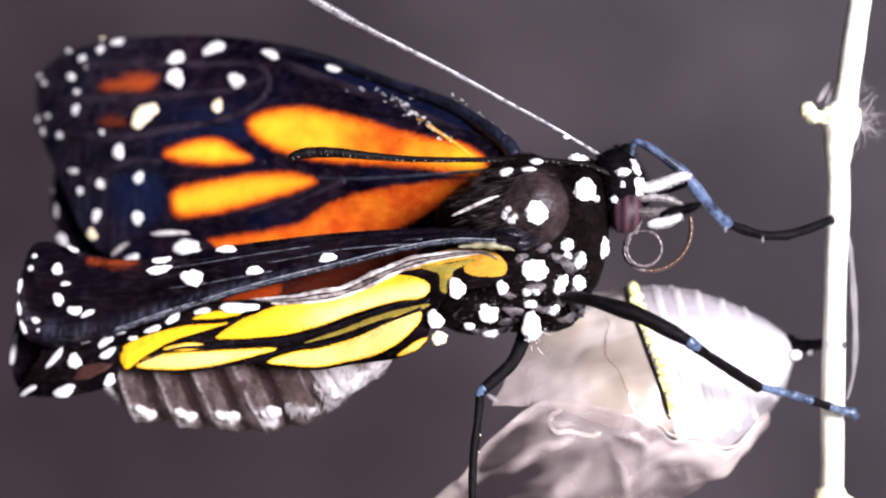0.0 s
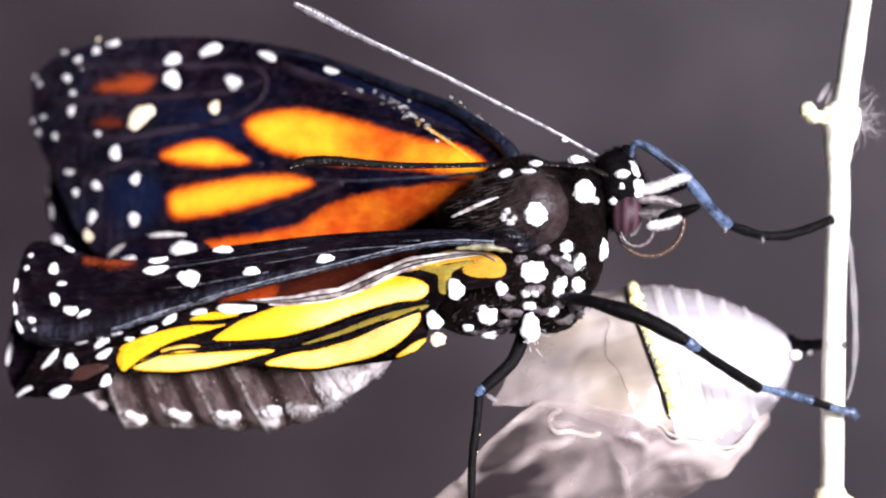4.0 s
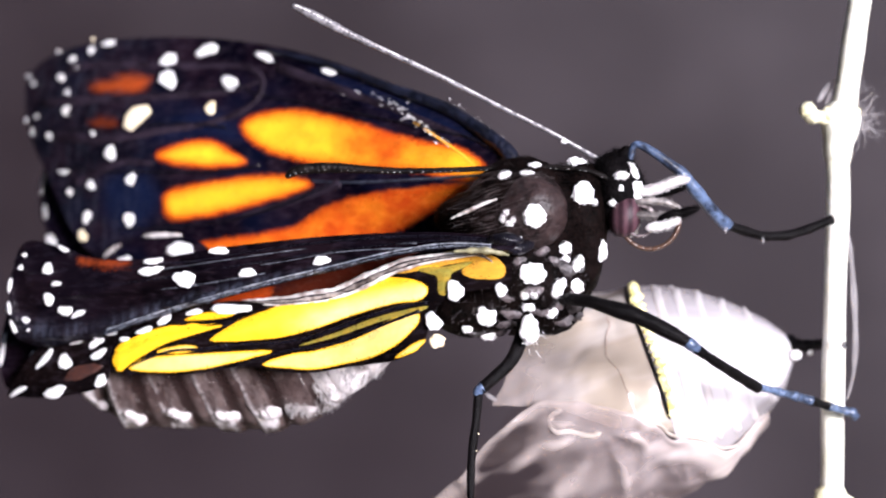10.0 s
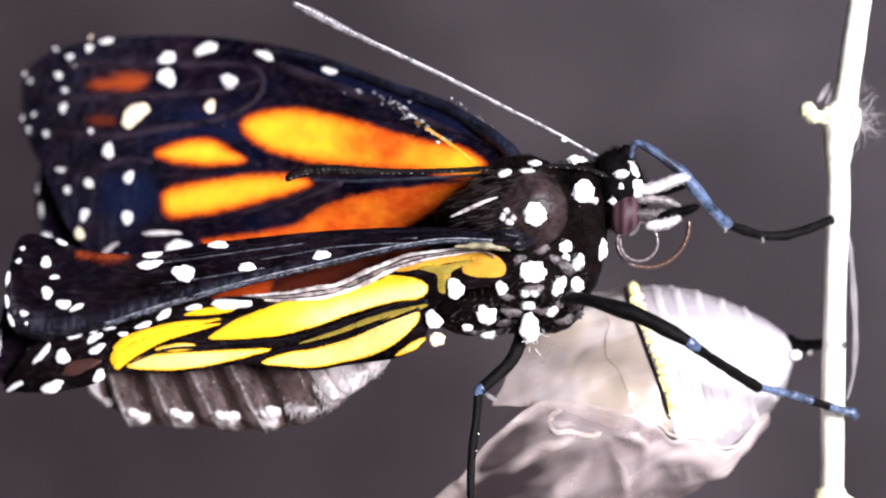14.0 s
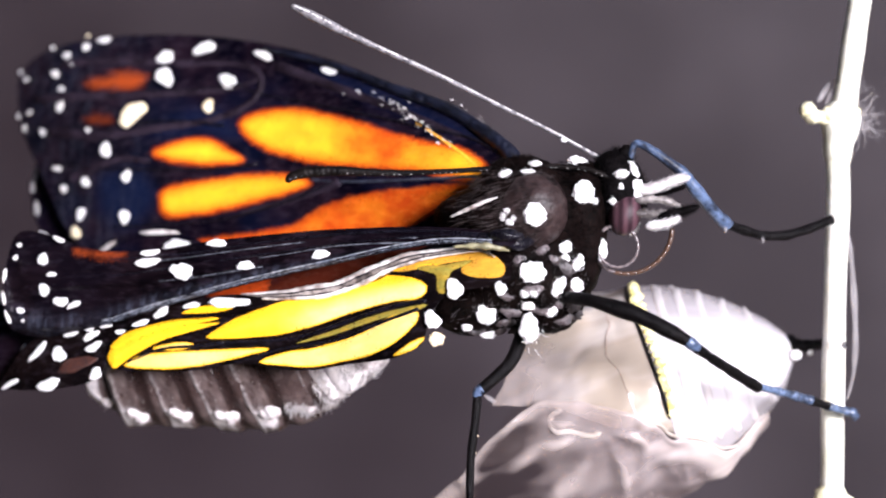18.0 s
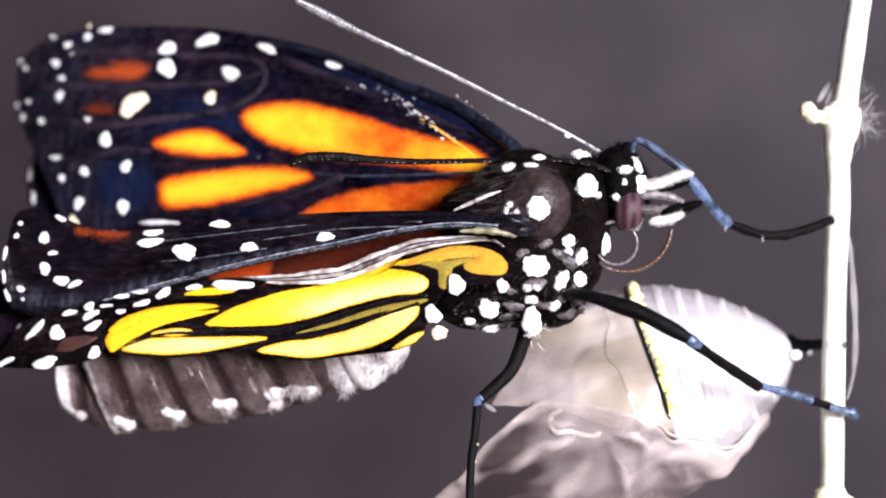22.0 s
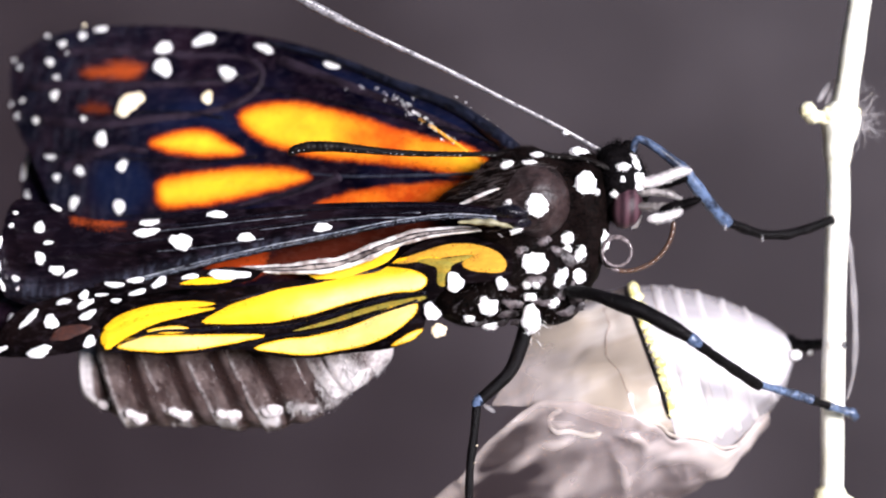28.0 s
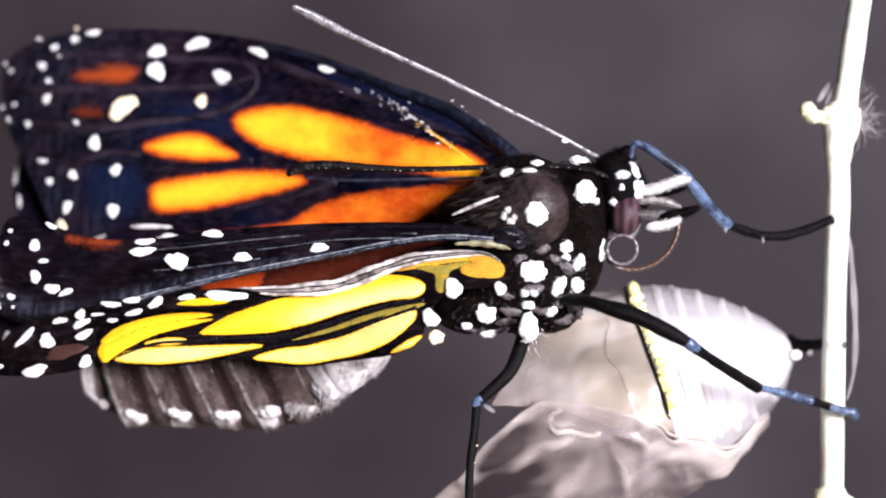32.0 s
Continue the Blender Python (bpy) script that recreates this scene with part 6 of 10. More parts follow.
# ---------------------------------------------------------------- what moves
def motions():
    walk(thorax, [(0, pose(0.00553, 0.00000, 0.00003, 0, 0.00, 0.00)), (0.5, pose(0.00553, 0.00000, -0.00006, 0, 0.21, 0.00)), (1, pose(0.00552, 0.00000, -0.00006, 0, 0.12, 0.00)),
        (1.5, pose(0.00550, 0.00000, -0.00006, 0, -0.01, 0.00)), (2, pose(0.00549, 0.00000, -0.00006, 0, 0.14, 0.00)), (2.5, pose(0.00548, 0.00000, -0.00006, 0, 0.20, 0.00)),
        (3, pose(0.00548, 0.00000, -0.00006, 0, 0.20, 0.00)), (3.5, pose(0.00548, 0.00000, -0.00006, 0, 0.20, 0.00)), (5.5, pose(0.00548, 0.00000, -0.00011, 0, 0.18, 0.00)),
        (6, pose(0.00548, 0.00000, -0.00011, 0, 0.18, 0.00)), (6.5, pose(0.00548, 0.00000, -0.00006, 0, 0.20, 0.00)), (7, pose(0.00548, 0.00000, -0.00002, 0, -0.01, 0.00)),
        (7.5, pose(0.00547, 0.00000, 0.00002, 0, -0.07, 0.00)), (8, pose(0.00544, 0.00000, -0.00006, 0, 0.04, 0.00)), (8.5, pose(0.00544, 0.00000, -0.00011, 0, 0.03, 0.00)),
        (9, pose(0.00543, 0.00000, -0.00006, 0, 0.21, 0.00)), (9.5, pose(0.00543, 0.00000, -0.00016, 0, 0.19, 0.00)), (10, pose(0.00542, 0.00000, -0.00016, 0, 0.12, 0.00)),
        (10.5, pose(0.00540, 0.00000, -0.00016, 0, -0.01, 0.00)), (11, pose(0.00543, 0.00000, -0.00011, 0, 0.19, 0.00)), (11.5, pose(0.00542, 0.00000, -0.00011, 0, 0.12, 0.00)),
        (12, pose(0.00543, 0.00000, -0.00011, 0, 0.19, 0.00)), (12.5, pose(0.00543, 0.00000, -0.00007, 0, -0.00, 0.00)), (13, pose(0.00543, 0.00000, -0.00006, 0, 0.21, 0.00)),
        (13.5, pose(0.00544, 0.00000, -0.00013, 0, 0.46, 0.00)), (14, pose(0.00543, 0.00000, -0.00006, 0, 0.21, 0.00)), (14.5, pose(0.00543, 0.00000, -0.00006, 0, 0.21, 0.00)),
        (16.5, pose(0.00543, 0.00000, -0.00010, 0, 0.40, 0.00)), (17, pose(0.00544, 0.00000, -0.00009, 0, 0.50, 0.00)), (17.5, pose(0.00544, 0.00000, -0.00008, 0, 0.47, 0.00)),
        (18, pose(0.00542, 0.00000, -0.00008, 0, 0.50, 0.00)), (18.5, pose(0.00550, 0.00000, 0.00001, 0, 0.46, 0.00)), (19, pose(0.00558, 0.00000, 0.00014, 0, 0.67, 0.00)),
        (19.5, pose(0.00553, 0.00000, -0.00001, 0, 0.68, 0.00)), (20, pose(0.00553, 0.00000, 0.00004, 0, 0.68, 0.00)), (20.5, pose(0.00553, 0.00000, 0.00002, 0, 0.85, 0.00)),
        (21, pose(0.00553, 0.00000, -0.00002, 0, 0.71, 0.00)), (21.5, pose(0.00560, 0.00000, 0.00041, 0, -0.09, 0.00)), (22, pose(0.00560, 0.00000, 0.00028, 0, 0.69, 0.00)),
        (22.5, pose(0.00560, 0.00000, 0.00023, 0, 0.68, 0.00)), (23, pose(0.00558, 0.00000, 0.00028, 0, 0.77, 0.00)), (23.5, pose(0.00560, 0.00000, 0.00023, 0, 0.68, 0.00)),
        (24, pose(0.00558, 0.00000, 0.00028, 0, 0.77, 0.00)), (24.5, pose(0.00558, 0.00000, 0.00012, 0, 0.78, 0.00)), (25, pose(0.00553, 0.00000, 0.00023, 0, 0.29, 0.00)),
        (25.5, pose(0.00554, 0.00000, 0.00018, 0, 0.61, 0.00)), (27.5, pose(0.00555, 0.00000, 0.00037, 0, 0.49, 0.00)), (28, pose(0.00554, 0.00000, 0.00044, 0, 0.38, 0.00)),
        (28.5, pose(0.00549, 0.00000, 0.00039, 0, 0.79, 0.00)), (29, pose(0.00550, 0.00000, 0.00042, 0, 0.81, 0.00)), (29.5, pose(0.00549, 0.00000, 0.00041, 0, 0.51, 0.00)),
        (30, pose(0.00557, 0.00000, 0.00051, 0, 0.34, 0.00)), (30.5, pose(0.00550, 0.00000, 0.00049, 0, 0.26, 0.00)), (31, pose(0.00548, 0.00000, 0.00011, 0, 1.14, 0.00)),
        (31.5, pose(0.00545, 0.00000, 0.00026, 0, 0.76, 0.00)), (32, pose(0.00547, 0.00000, -0.00004, 0, 1.23, 0.00))])
    walk(head, [(0, pose(0.00987, 0.00000, 0.00337, 0, 0.00, 0.00)), (0.5, pose(0.00987, 0.00000, 0.00327, 0, 0.08, 0.00)), (1, pose(0.00987, 0.00000, 0.00327, 0, 0.05, 0.00)),
        (1.5, pose(0.00982, 0.00000, 0.00332, 0, -0.00, 0.00)), (2, pose(0.00982, 0.00000, 0.00332, 0, 0.06, 0.00)), (2.5, pose(0.00982, 0.00000, 0.00327, 0, 0.08, 0.00)),
        (3, pose(0.00982, 0.00000, 0.00332, 0, 0.08, 0.00)), (3.5, pose(0.00982, 0.00000, 0.00327, 0, 0.08, 0.00)), (5.5, pose(0.00982, 0.00000, 0.00327, 0, 0.07, 0.00)),
        (6, pose(0.00982, 0.00000, 0.00327, 0, 0.07, 0.00)), (6.5, pose(0.00982, 0.00000, 0.00327, 0, 0.08, 0.00)), (7, pose(0.00982, 0.00000, 0.00332, 0, -0.00, 0.00)),
        (7.5, pose(0.00982, 0.00000, 0.00332, 0, -0.03, 0.00)), (8, pose(0.00977, 0.00000, 0.00327, 0, 0.02, 0.00)), (8.5, pose(0.00977, 0.00000, 0.00327, 0, 0.01, 0.00)),
        (9, pose(0.00977, 0.00000, 0.00327, 0, 0.08, 0.00)), (9.5, pose(0.00977, 0.00000, 0.00322, 0, 0.08, 0.00)), (10, pose(0.00977, 0.00000, 0.00317, 0, 0.05, 0.00)),
        (10.5, pose(0.00972, 0.00000, 0.00322, 0, -0.00, 0.00)), (11, pose(0.00977, 0.00000, 0.00322, 0, 0.08, 0.00)), (11.5, pose(0.00977, 0.00000, 0.00322, 0, 0.05, 0.00)),
        (12, pose(0.00977, 0.00000, 0.00322, 0, 0.08, 0.00)), (12.5, pose(0.00977, 0.00000, 0.00327, 0, -0.00, 0.00)), (13, pose(0.00977, 0.00000, 0.00327, 0, 0.08, 0.00)),
        (13.5, pose(0.00977, 0.00000, 0.00322, 0, 0.18, 0.00)), (14, pose(0.00977, 0.00000, 0.00327, 0, 0.08, 0.00)), (14.5, pose(0.00977, 0.00000, 0.00327, 0, 0.08, 0.00)),
        (16.5, pose(0.00977, 0.00000, 0.00327, 0, 0.16, 0.00)), (17, pose(0.00977, 0.00000, 0.00327, 0, 0.20, 0.00)), (17.5, pose(0.00977, 0.00000, 0.00327, 0, 0.19, 0.00)),
        (18, pose(0.00977, 0.00000, 0.00327, 0, 0.20, 0.00)), (18.5, pose(0.00987, 0.00000, 0.00332, 0, 0.18, 0.00)), (19, pose(0.00992, 0.00000, 0.00342, 0, 0.27, 0.00)),
        (19.5, pose(0.00987, 0.00000, 0.00332, 0, 0.27, 0.00)), (20, pose(0.00987, 0.00000, 0.00337, 0, 0.27, 0.00)), (20.5, pose(0.00987, 0.00000, 0.00332, 0, 0.34, 0.00)),
        (21, pose(0.00992, 0.00000, 0.00327, 0, 0.29, 0.00)), (21.5, pose(0.00992, 0.00000, 0.00368, 0, -0.04, 0.00)), (22, pose(0.00997, 0.00000, 0.00352, 0, 0.28, 0.00)),
        (22.5, pose(0.00997, 0.00000, 0.00347, 0, 0.27, 0.00)), (23, pose(0.00997, 0.00000, 0.00357, 0, 0.31, 0.00)), (23.5, pose(0.00997, 0.00000, 0.00352, 0, 0.27, 0.00)),
        (24, pose(0.00992, 0.00000, 0.00357, 0, 0.31, 0.00)), (24.5, pose(0.00992, 0.00000, 0.00337, 0, 0.31, 0.00)), (25, pose(0.00987, 0.00000, 0.00352, 0, 0.12, 0.00)),
        (25.5, pose(0.00992, 0.00000, 0.00347, 0, 0.24, 0.00)), (27.5, pose(0.00992, 0.00000, 0.00363, 0, 0.20, 0.00)), (28, pose(0.00987, 0.00000, 0.00368, 0, 0.15, 0.00)),
        (28.5, pose(0.00982, 0.00000, 0.00363, 0, 0.32, 0.00)), (29, pose(0.00987, 0.00000, 0.00363, 0, 0.33, 0.00)), (29.5, pose(0.00982, 0.00000, 0.00368, 0, 0.20, 0.00)),
        (30, pose(0.00987, 0.00000, 0.00378, 0, 0.14, 0.00)), (30.5, pose(0.00987, 0.00000, 0.00373, 0, 0.11, 0.00)), (31, pose(0.00982, 0.00000, 0.00337, 0, 0.46, 0.00)),
        (31.5, pose(0.00982, 0.00000, 0.00352, 0, 0.30, 0.00)), (32, pose(0.00982, 0.00000, 0.00322, 0, 0.49, 0.00))])
    for wing in (far_forewing, far_hindwing):
        walk(wing, [(0, pose(0.00406, 0.00200, 0.00516, 2.07, -0.65, -1.90)), (0.5, pose(0.00398, 0.00200, 0.00506, 2.09, -0.54, -1.93)), (1, pose(0.00397, 0.00200, 0.00506, 2.12, -0.55, -1.92)),
        (1.5, pose(0.00395, 0.00200, 0.00502, 2.10, -0.50, -1.88)), (2, pose(0.00397, 0.00200, 0.00507, 2.17, -0.53, -1.81)), (2.5, pose(0.00395, 0.00200, 0.00506, 2.00, -0.49, -1.68)),
        (3, pose(0.00397, 0.00200, 0.00508, 1.94, -0.45, -1.55)), (3.5, pose(0.00399, 0.00200, 0.00503, 1.99, -0.49, -1.38)), (5.5, pose(0.00396, 0.00200, 0.00499, 2.01, -0.53, -1.16)),
        (6, pose(0.00396, 0.00200, 0.00500, 1.87, -0.48, -0.96)), (6.5, pose(0.00399, 0.00200, 0.00502, 1.78, -0.49, -0.84)), (7, pose(0.00400, 0.00200, 0.00505, 1.53, -0.31, -0.75)),
        (7.5, pose(0.00401, 0.00200, 0.00500, 1.62, -0.23, -0.68)), (8, pose(0.00397, 0.00200, 0.00496, 1.74, -0.22, -0.59)), (8.5, pose(0.00396, 0.00200, 0.00494, 1.91, -0.32, -0.52)),
        (9, pose(0.00397, 0.00200, 0.00495, 1.89, -0.27, -0.41)), (9.5, pose(0.00394, 0.00200, 0.00485, 1.85, -0.11, -0.32)), (10, pose(0.00394, 0.00200, 0.00486, 1.88, -0.16, -0.27)),
        (10.5, pose(0.00392, 0.00200, 0.00482, 1.77, -0.16, -0.16)), (11, pose(0.00398, 0.00200, 0.00485, 1.95, -0.08, -0.05)), (11.5, pose(0.00400, 0.00200, 0.00490, 1.85, -0.17, 0.12)),
        (12, pose(0.00400, 0.00200, 0.00488, 1.76, -0.05, 0.21)), (12.5, pose(0.00400, 0.00200, 0.00489, 1.65, 0.00, 0.31)), (13, pose(0.00404, 0.00200, 0.00491, 1.59, 0.08, 0.45)),
        (13.5, pose(0.00403, 0.00200, 0.00485, 1.67, 0.12, 0.61)), (14, pose(0.00407, 0.00200, 0.00489, 1.52, 0.21, 0.77)), (14.5, pose(0.00407, 0.00200, 0.00491, 1.65, 0.21, 0.90)),
        (16.5, pose(0.00403, 0.00200, 0.00480, 1.55, 0.48, 1.08)), (17, pose(0.00406, 0.00200, 0.00481, 1.52, 0.56, 1.21)), (17.5, pose(0.00407, 0.00200, 0.00482, 1.42, 0.58, 1.38)),
        (18, pose(0.00408, 0.00200, 0.00481, 1.34, 0.59, 1.55)), (18.5, pose(0.00415, 0.00200, 0.00483, 1.34, 0.83, 1.73)), (19, pose(0.00426, 0.00200, 0.00494, 1.21, 1.28, 1.91)),
        (19.5, pose(0.00420, 0.00200, 0.00482, 1.14, 1.24, 2.02)), (20, pose(0.00422, 0.00200, 0.00488, 0.87, 1.29, 2.16)), (20.5, pose(0.00424, 0.00200, 0.00487, 0.91, 1.29, 2.29)),
        (21, pose(0.00425, 0.00200, 0.00483, 0.79, 1.44, 2.47)), (21.5, pose(0.00435, 0.00200, 0.00504, 0.46, 1.88, 2.64)), (22, pose(0.00435, 0.00200, 0.00498, 0.57, 1.99, 2.84)),
        (22.5, pose(0.00435, 0.00200, 0.00496, 0.46, 1.83, 2.99)), (23, pose(0.00436, 0.00200, 0.00495, 0.47, 1.96, 3.11)), (23.5, pose(0.00434, 0.00200, 0.00494, 0.37, 1.86, 3.27)),
        (24, pose(0.00435, 0.00200, 0.00492, 0.58, 1.79, 3.40)), (24.5, pose(0.00430, 0.00200, 0.00484, 0.61, 1.71, 3.49)), (25, pose(0.00430, 0.00200, 0.00486, 0.55, 1.76, 3.55)),
        (25.5, pose(0.00431, 0.00200, 0.00485, 0.54, 1.81, 3.69)), (27.5, pose(0.00433, 0.00200, 0.00493, 0.59, 2.01, 3.89)), (28, pose(0.00435, 0.00200, 0.00492, 0.45, 2.21, 4.00)),
        (28.5, pose(0.00431, 0.00200, 0.00493, 0.25, 2.03, 4.07)), (29, pose(0.00433, 0.00200, 0.00494, 0.23, 2.13, 4.22)), (29.5, pose(0.00434, 0.00200, 0.00494, 0.20, 2.22, 4.42)),
        (30, pose(0.00435, 0.00200, 0.00510, 0.32, 2.33, 4.62)), (30.5, pose(0.00432, 0.00200, 0.00502, 0.42, 2.33, 4.78)), (31, pose(0.00423, 0.00200, 0.00481, 0.64, 1.98, 4.90)),
        (31.5, pose(0.00424, 0.00200, 0.00491, 0.47, 1.99, 4.97)), (32, pose(0.00416, 0.00200, 0.00468, 0.47, 2.14, 5.02))])
    walk(near_forewing, [(0, pose(0.00438, -0.00440, 0.00084, -1.70, 0.79, -1.34)), (0.5, pose(0.00436, -0.00440, 0.00069, -1.69, 0.74, -1.30)), (1, pose(0.00433, -0.00440, 0.00067, -1.49, 0.77, -1.30)),
        (1.5, pose(0.00431, -0.00440, 0.00062, -1.43, 0.81, -1.24)), (2, pose(0.00428, -0.00440, 0.00065, -1.49, 0.91, -1.19)), (2.5, pose(0.00429, -0.00440, 0.00066, -1.42, 0.86, -1.09)),
        (3, pose(0.00428, -0.00440, 0.00072, -1.47, 0.91, -0.99)), (3.5, pose(0.00427, -0.00440, 0.00075, -1.27, 0.88, -0.92)), (5.5, pose(0.00421, -0.00440, 0.00066, -1.24, 1.02, -0.76)),
        (6, pose(0.00421, -0.00440, 0.00069, -1.30, 0.95, -0.60)), (6.5, pose(0.00421, -0.00440, 0.00080, -1.30, 0.94, -0.51)), (7, pose(0.00421, -0.00440, 0.00088, -1.44, 1.05, -0.41)),
        (7.5, pose(0.00421, -0.00440, 0.00094, -1.32, 1.10, -0.35)), (8, pose(0.00417, -0.00440, 0.00081, -1.26, 0.93, -0.28)), (8.5, pose(0.00418, -0.00440, 0.00073, -1.06, 1.03, -0.22)),
        (9, pose(0.00413, -0.00440, 0.00078, -0.88, 0.99, -0.16)), (9.5, pose(0.00414, -0.00440, 0.00060, -0.70, 1.04, -0.12)), (10, pose(0.00410, -0.00440, 0.00054, -0.61, 1.11, -0.07)),
        (10.5, pose(0.00408, -0.00440, 0.00064, -0.71, 1.03, 0.01)), (11, pose(0.00411, -0.00440, 0.00067, -0.61, 1.17, 0.11)), (11.5, pose(0.00411, -0.00440, 0.00069, -0.50, 1.11, 0.19)),
        (12, pose(0.00413, -0.00440, 0.00072, -0.46, 1.21, 0.27)), (12.5, pose(0.00411, -0.00440, 0.00073, -0.46, 1.18, 0.38)), (13, pose(0.00414, -0.00440, 0.00075, -0.41, 1.33, 0.48)),
        (13.5, pose(0.00416, -0.00440, 0.00068, -0.41, 1.10, 0.62)), (14, pose(0.00416, -0.00440, 0.00080, -0.30, 1.31, 0.69)), (14.5, pose(0.00414, -0.00440, 0.00079, -0.11, 1.25, 0.81)),
        (16.5, pose(0.00411, -0.00440, 0.00073, 0.09, 1.39, 0.96)), (17, pose(0.00415, -0.00440, 0.00075, 0.17, 1.59, 1.07)), (17.5, pose(0.00413, -0.00440, 0.00078, 0.23, 1.45, 1.22)),
        (18, pose(0.00414, -0.00440, 0.00078, 0.19, 1.56, 1.39)), (18.5, pose(0.00431, -0.00440, 0.00099, 0.12, 1.65, 1.62)), (19, pose(0.00443, -0.00440, 0.00127, 0.12, 2.01, 1.83)),
        (19.5, pose(0.00438, -0.00440, 0.00097, 0.26, 1.85, 1.98)), (20, pose(0.00440, -0.00440, 0.00115, 0.23, 1.86, 2.09)), (20.5, pose(0.00440, -0.00440, 0.00105, 0.27, 1.88, 2.21)),
        (21, pose(0.00441, -0.00440, 0.00100, 0.19, 2.07, 2.33)), (21.5, pose(0.00448, -0.00440, 0.00189, -0.17, 2.57, 2.47)), (22, pose(0.00450, -0.00440, 0.00161, -0.17, 2.62, 2.59)),
        (22.5, pose(0.00450, -0.00440, 0.00151, -0.15, 2.58, 2.70)), (23, pose(0.00450, -0.00440, 0.00165, -0.13, 2.67, 2.83)), (23.5, pose(0.00450, -0.00440, 0.00158, -0.00, 2.38, 2.94)),
        (24, pose(0.00450, -0.00440, 0.00174, 0.12, 2.33, 3.02)), (24.5, pose(0.00447, -0.00440, 0.00133, 0.18, 2.37, 3.10)), (25, pose(0.00443, -0.00440, 0.00162, 0.08, 2.48, 3.12)),
        (25.5, pose(0.00442, -0.00440, 0.00152, 0.03, 2.49, 3.21)), (27.5, pose(0.00440, -0.00440, 0.00195, -0.25, 2.78, 3.34)), (28, pose(0.00440, -0.00440, 0.00210, -0.44, 2.98, 3.39)),
        (28.5, pose(0.00432, -0.00440, 0.00196, -0.54, 2.84, 3.46)), (29, pose(0.00433, -0.00440, 0.00205, -0.48, 2.90, 3.54)), (29.5, pose(0.00435, -0.00440, 0.00199, -0.40, 2.96, 3.66)),
        (30, pose(0.00442, -0.00440, 0.00211, -0.21, 3.15, 3.84)), (30.5, pose(0.00433, -0.00440, 0.00202, 0.24, 2.95, 3.96)), (31, pose(0.00429, -0.00440, 0.00119, 0.85, 2.78, 4.06)),
        (31.5, pose(0.00425, -0.00440, 0.00149, 1.01, 2.66, 4.14)), (32, pose(0.00424, -0.00440, 0.00087, 1.15, 2.77, 4.18))])
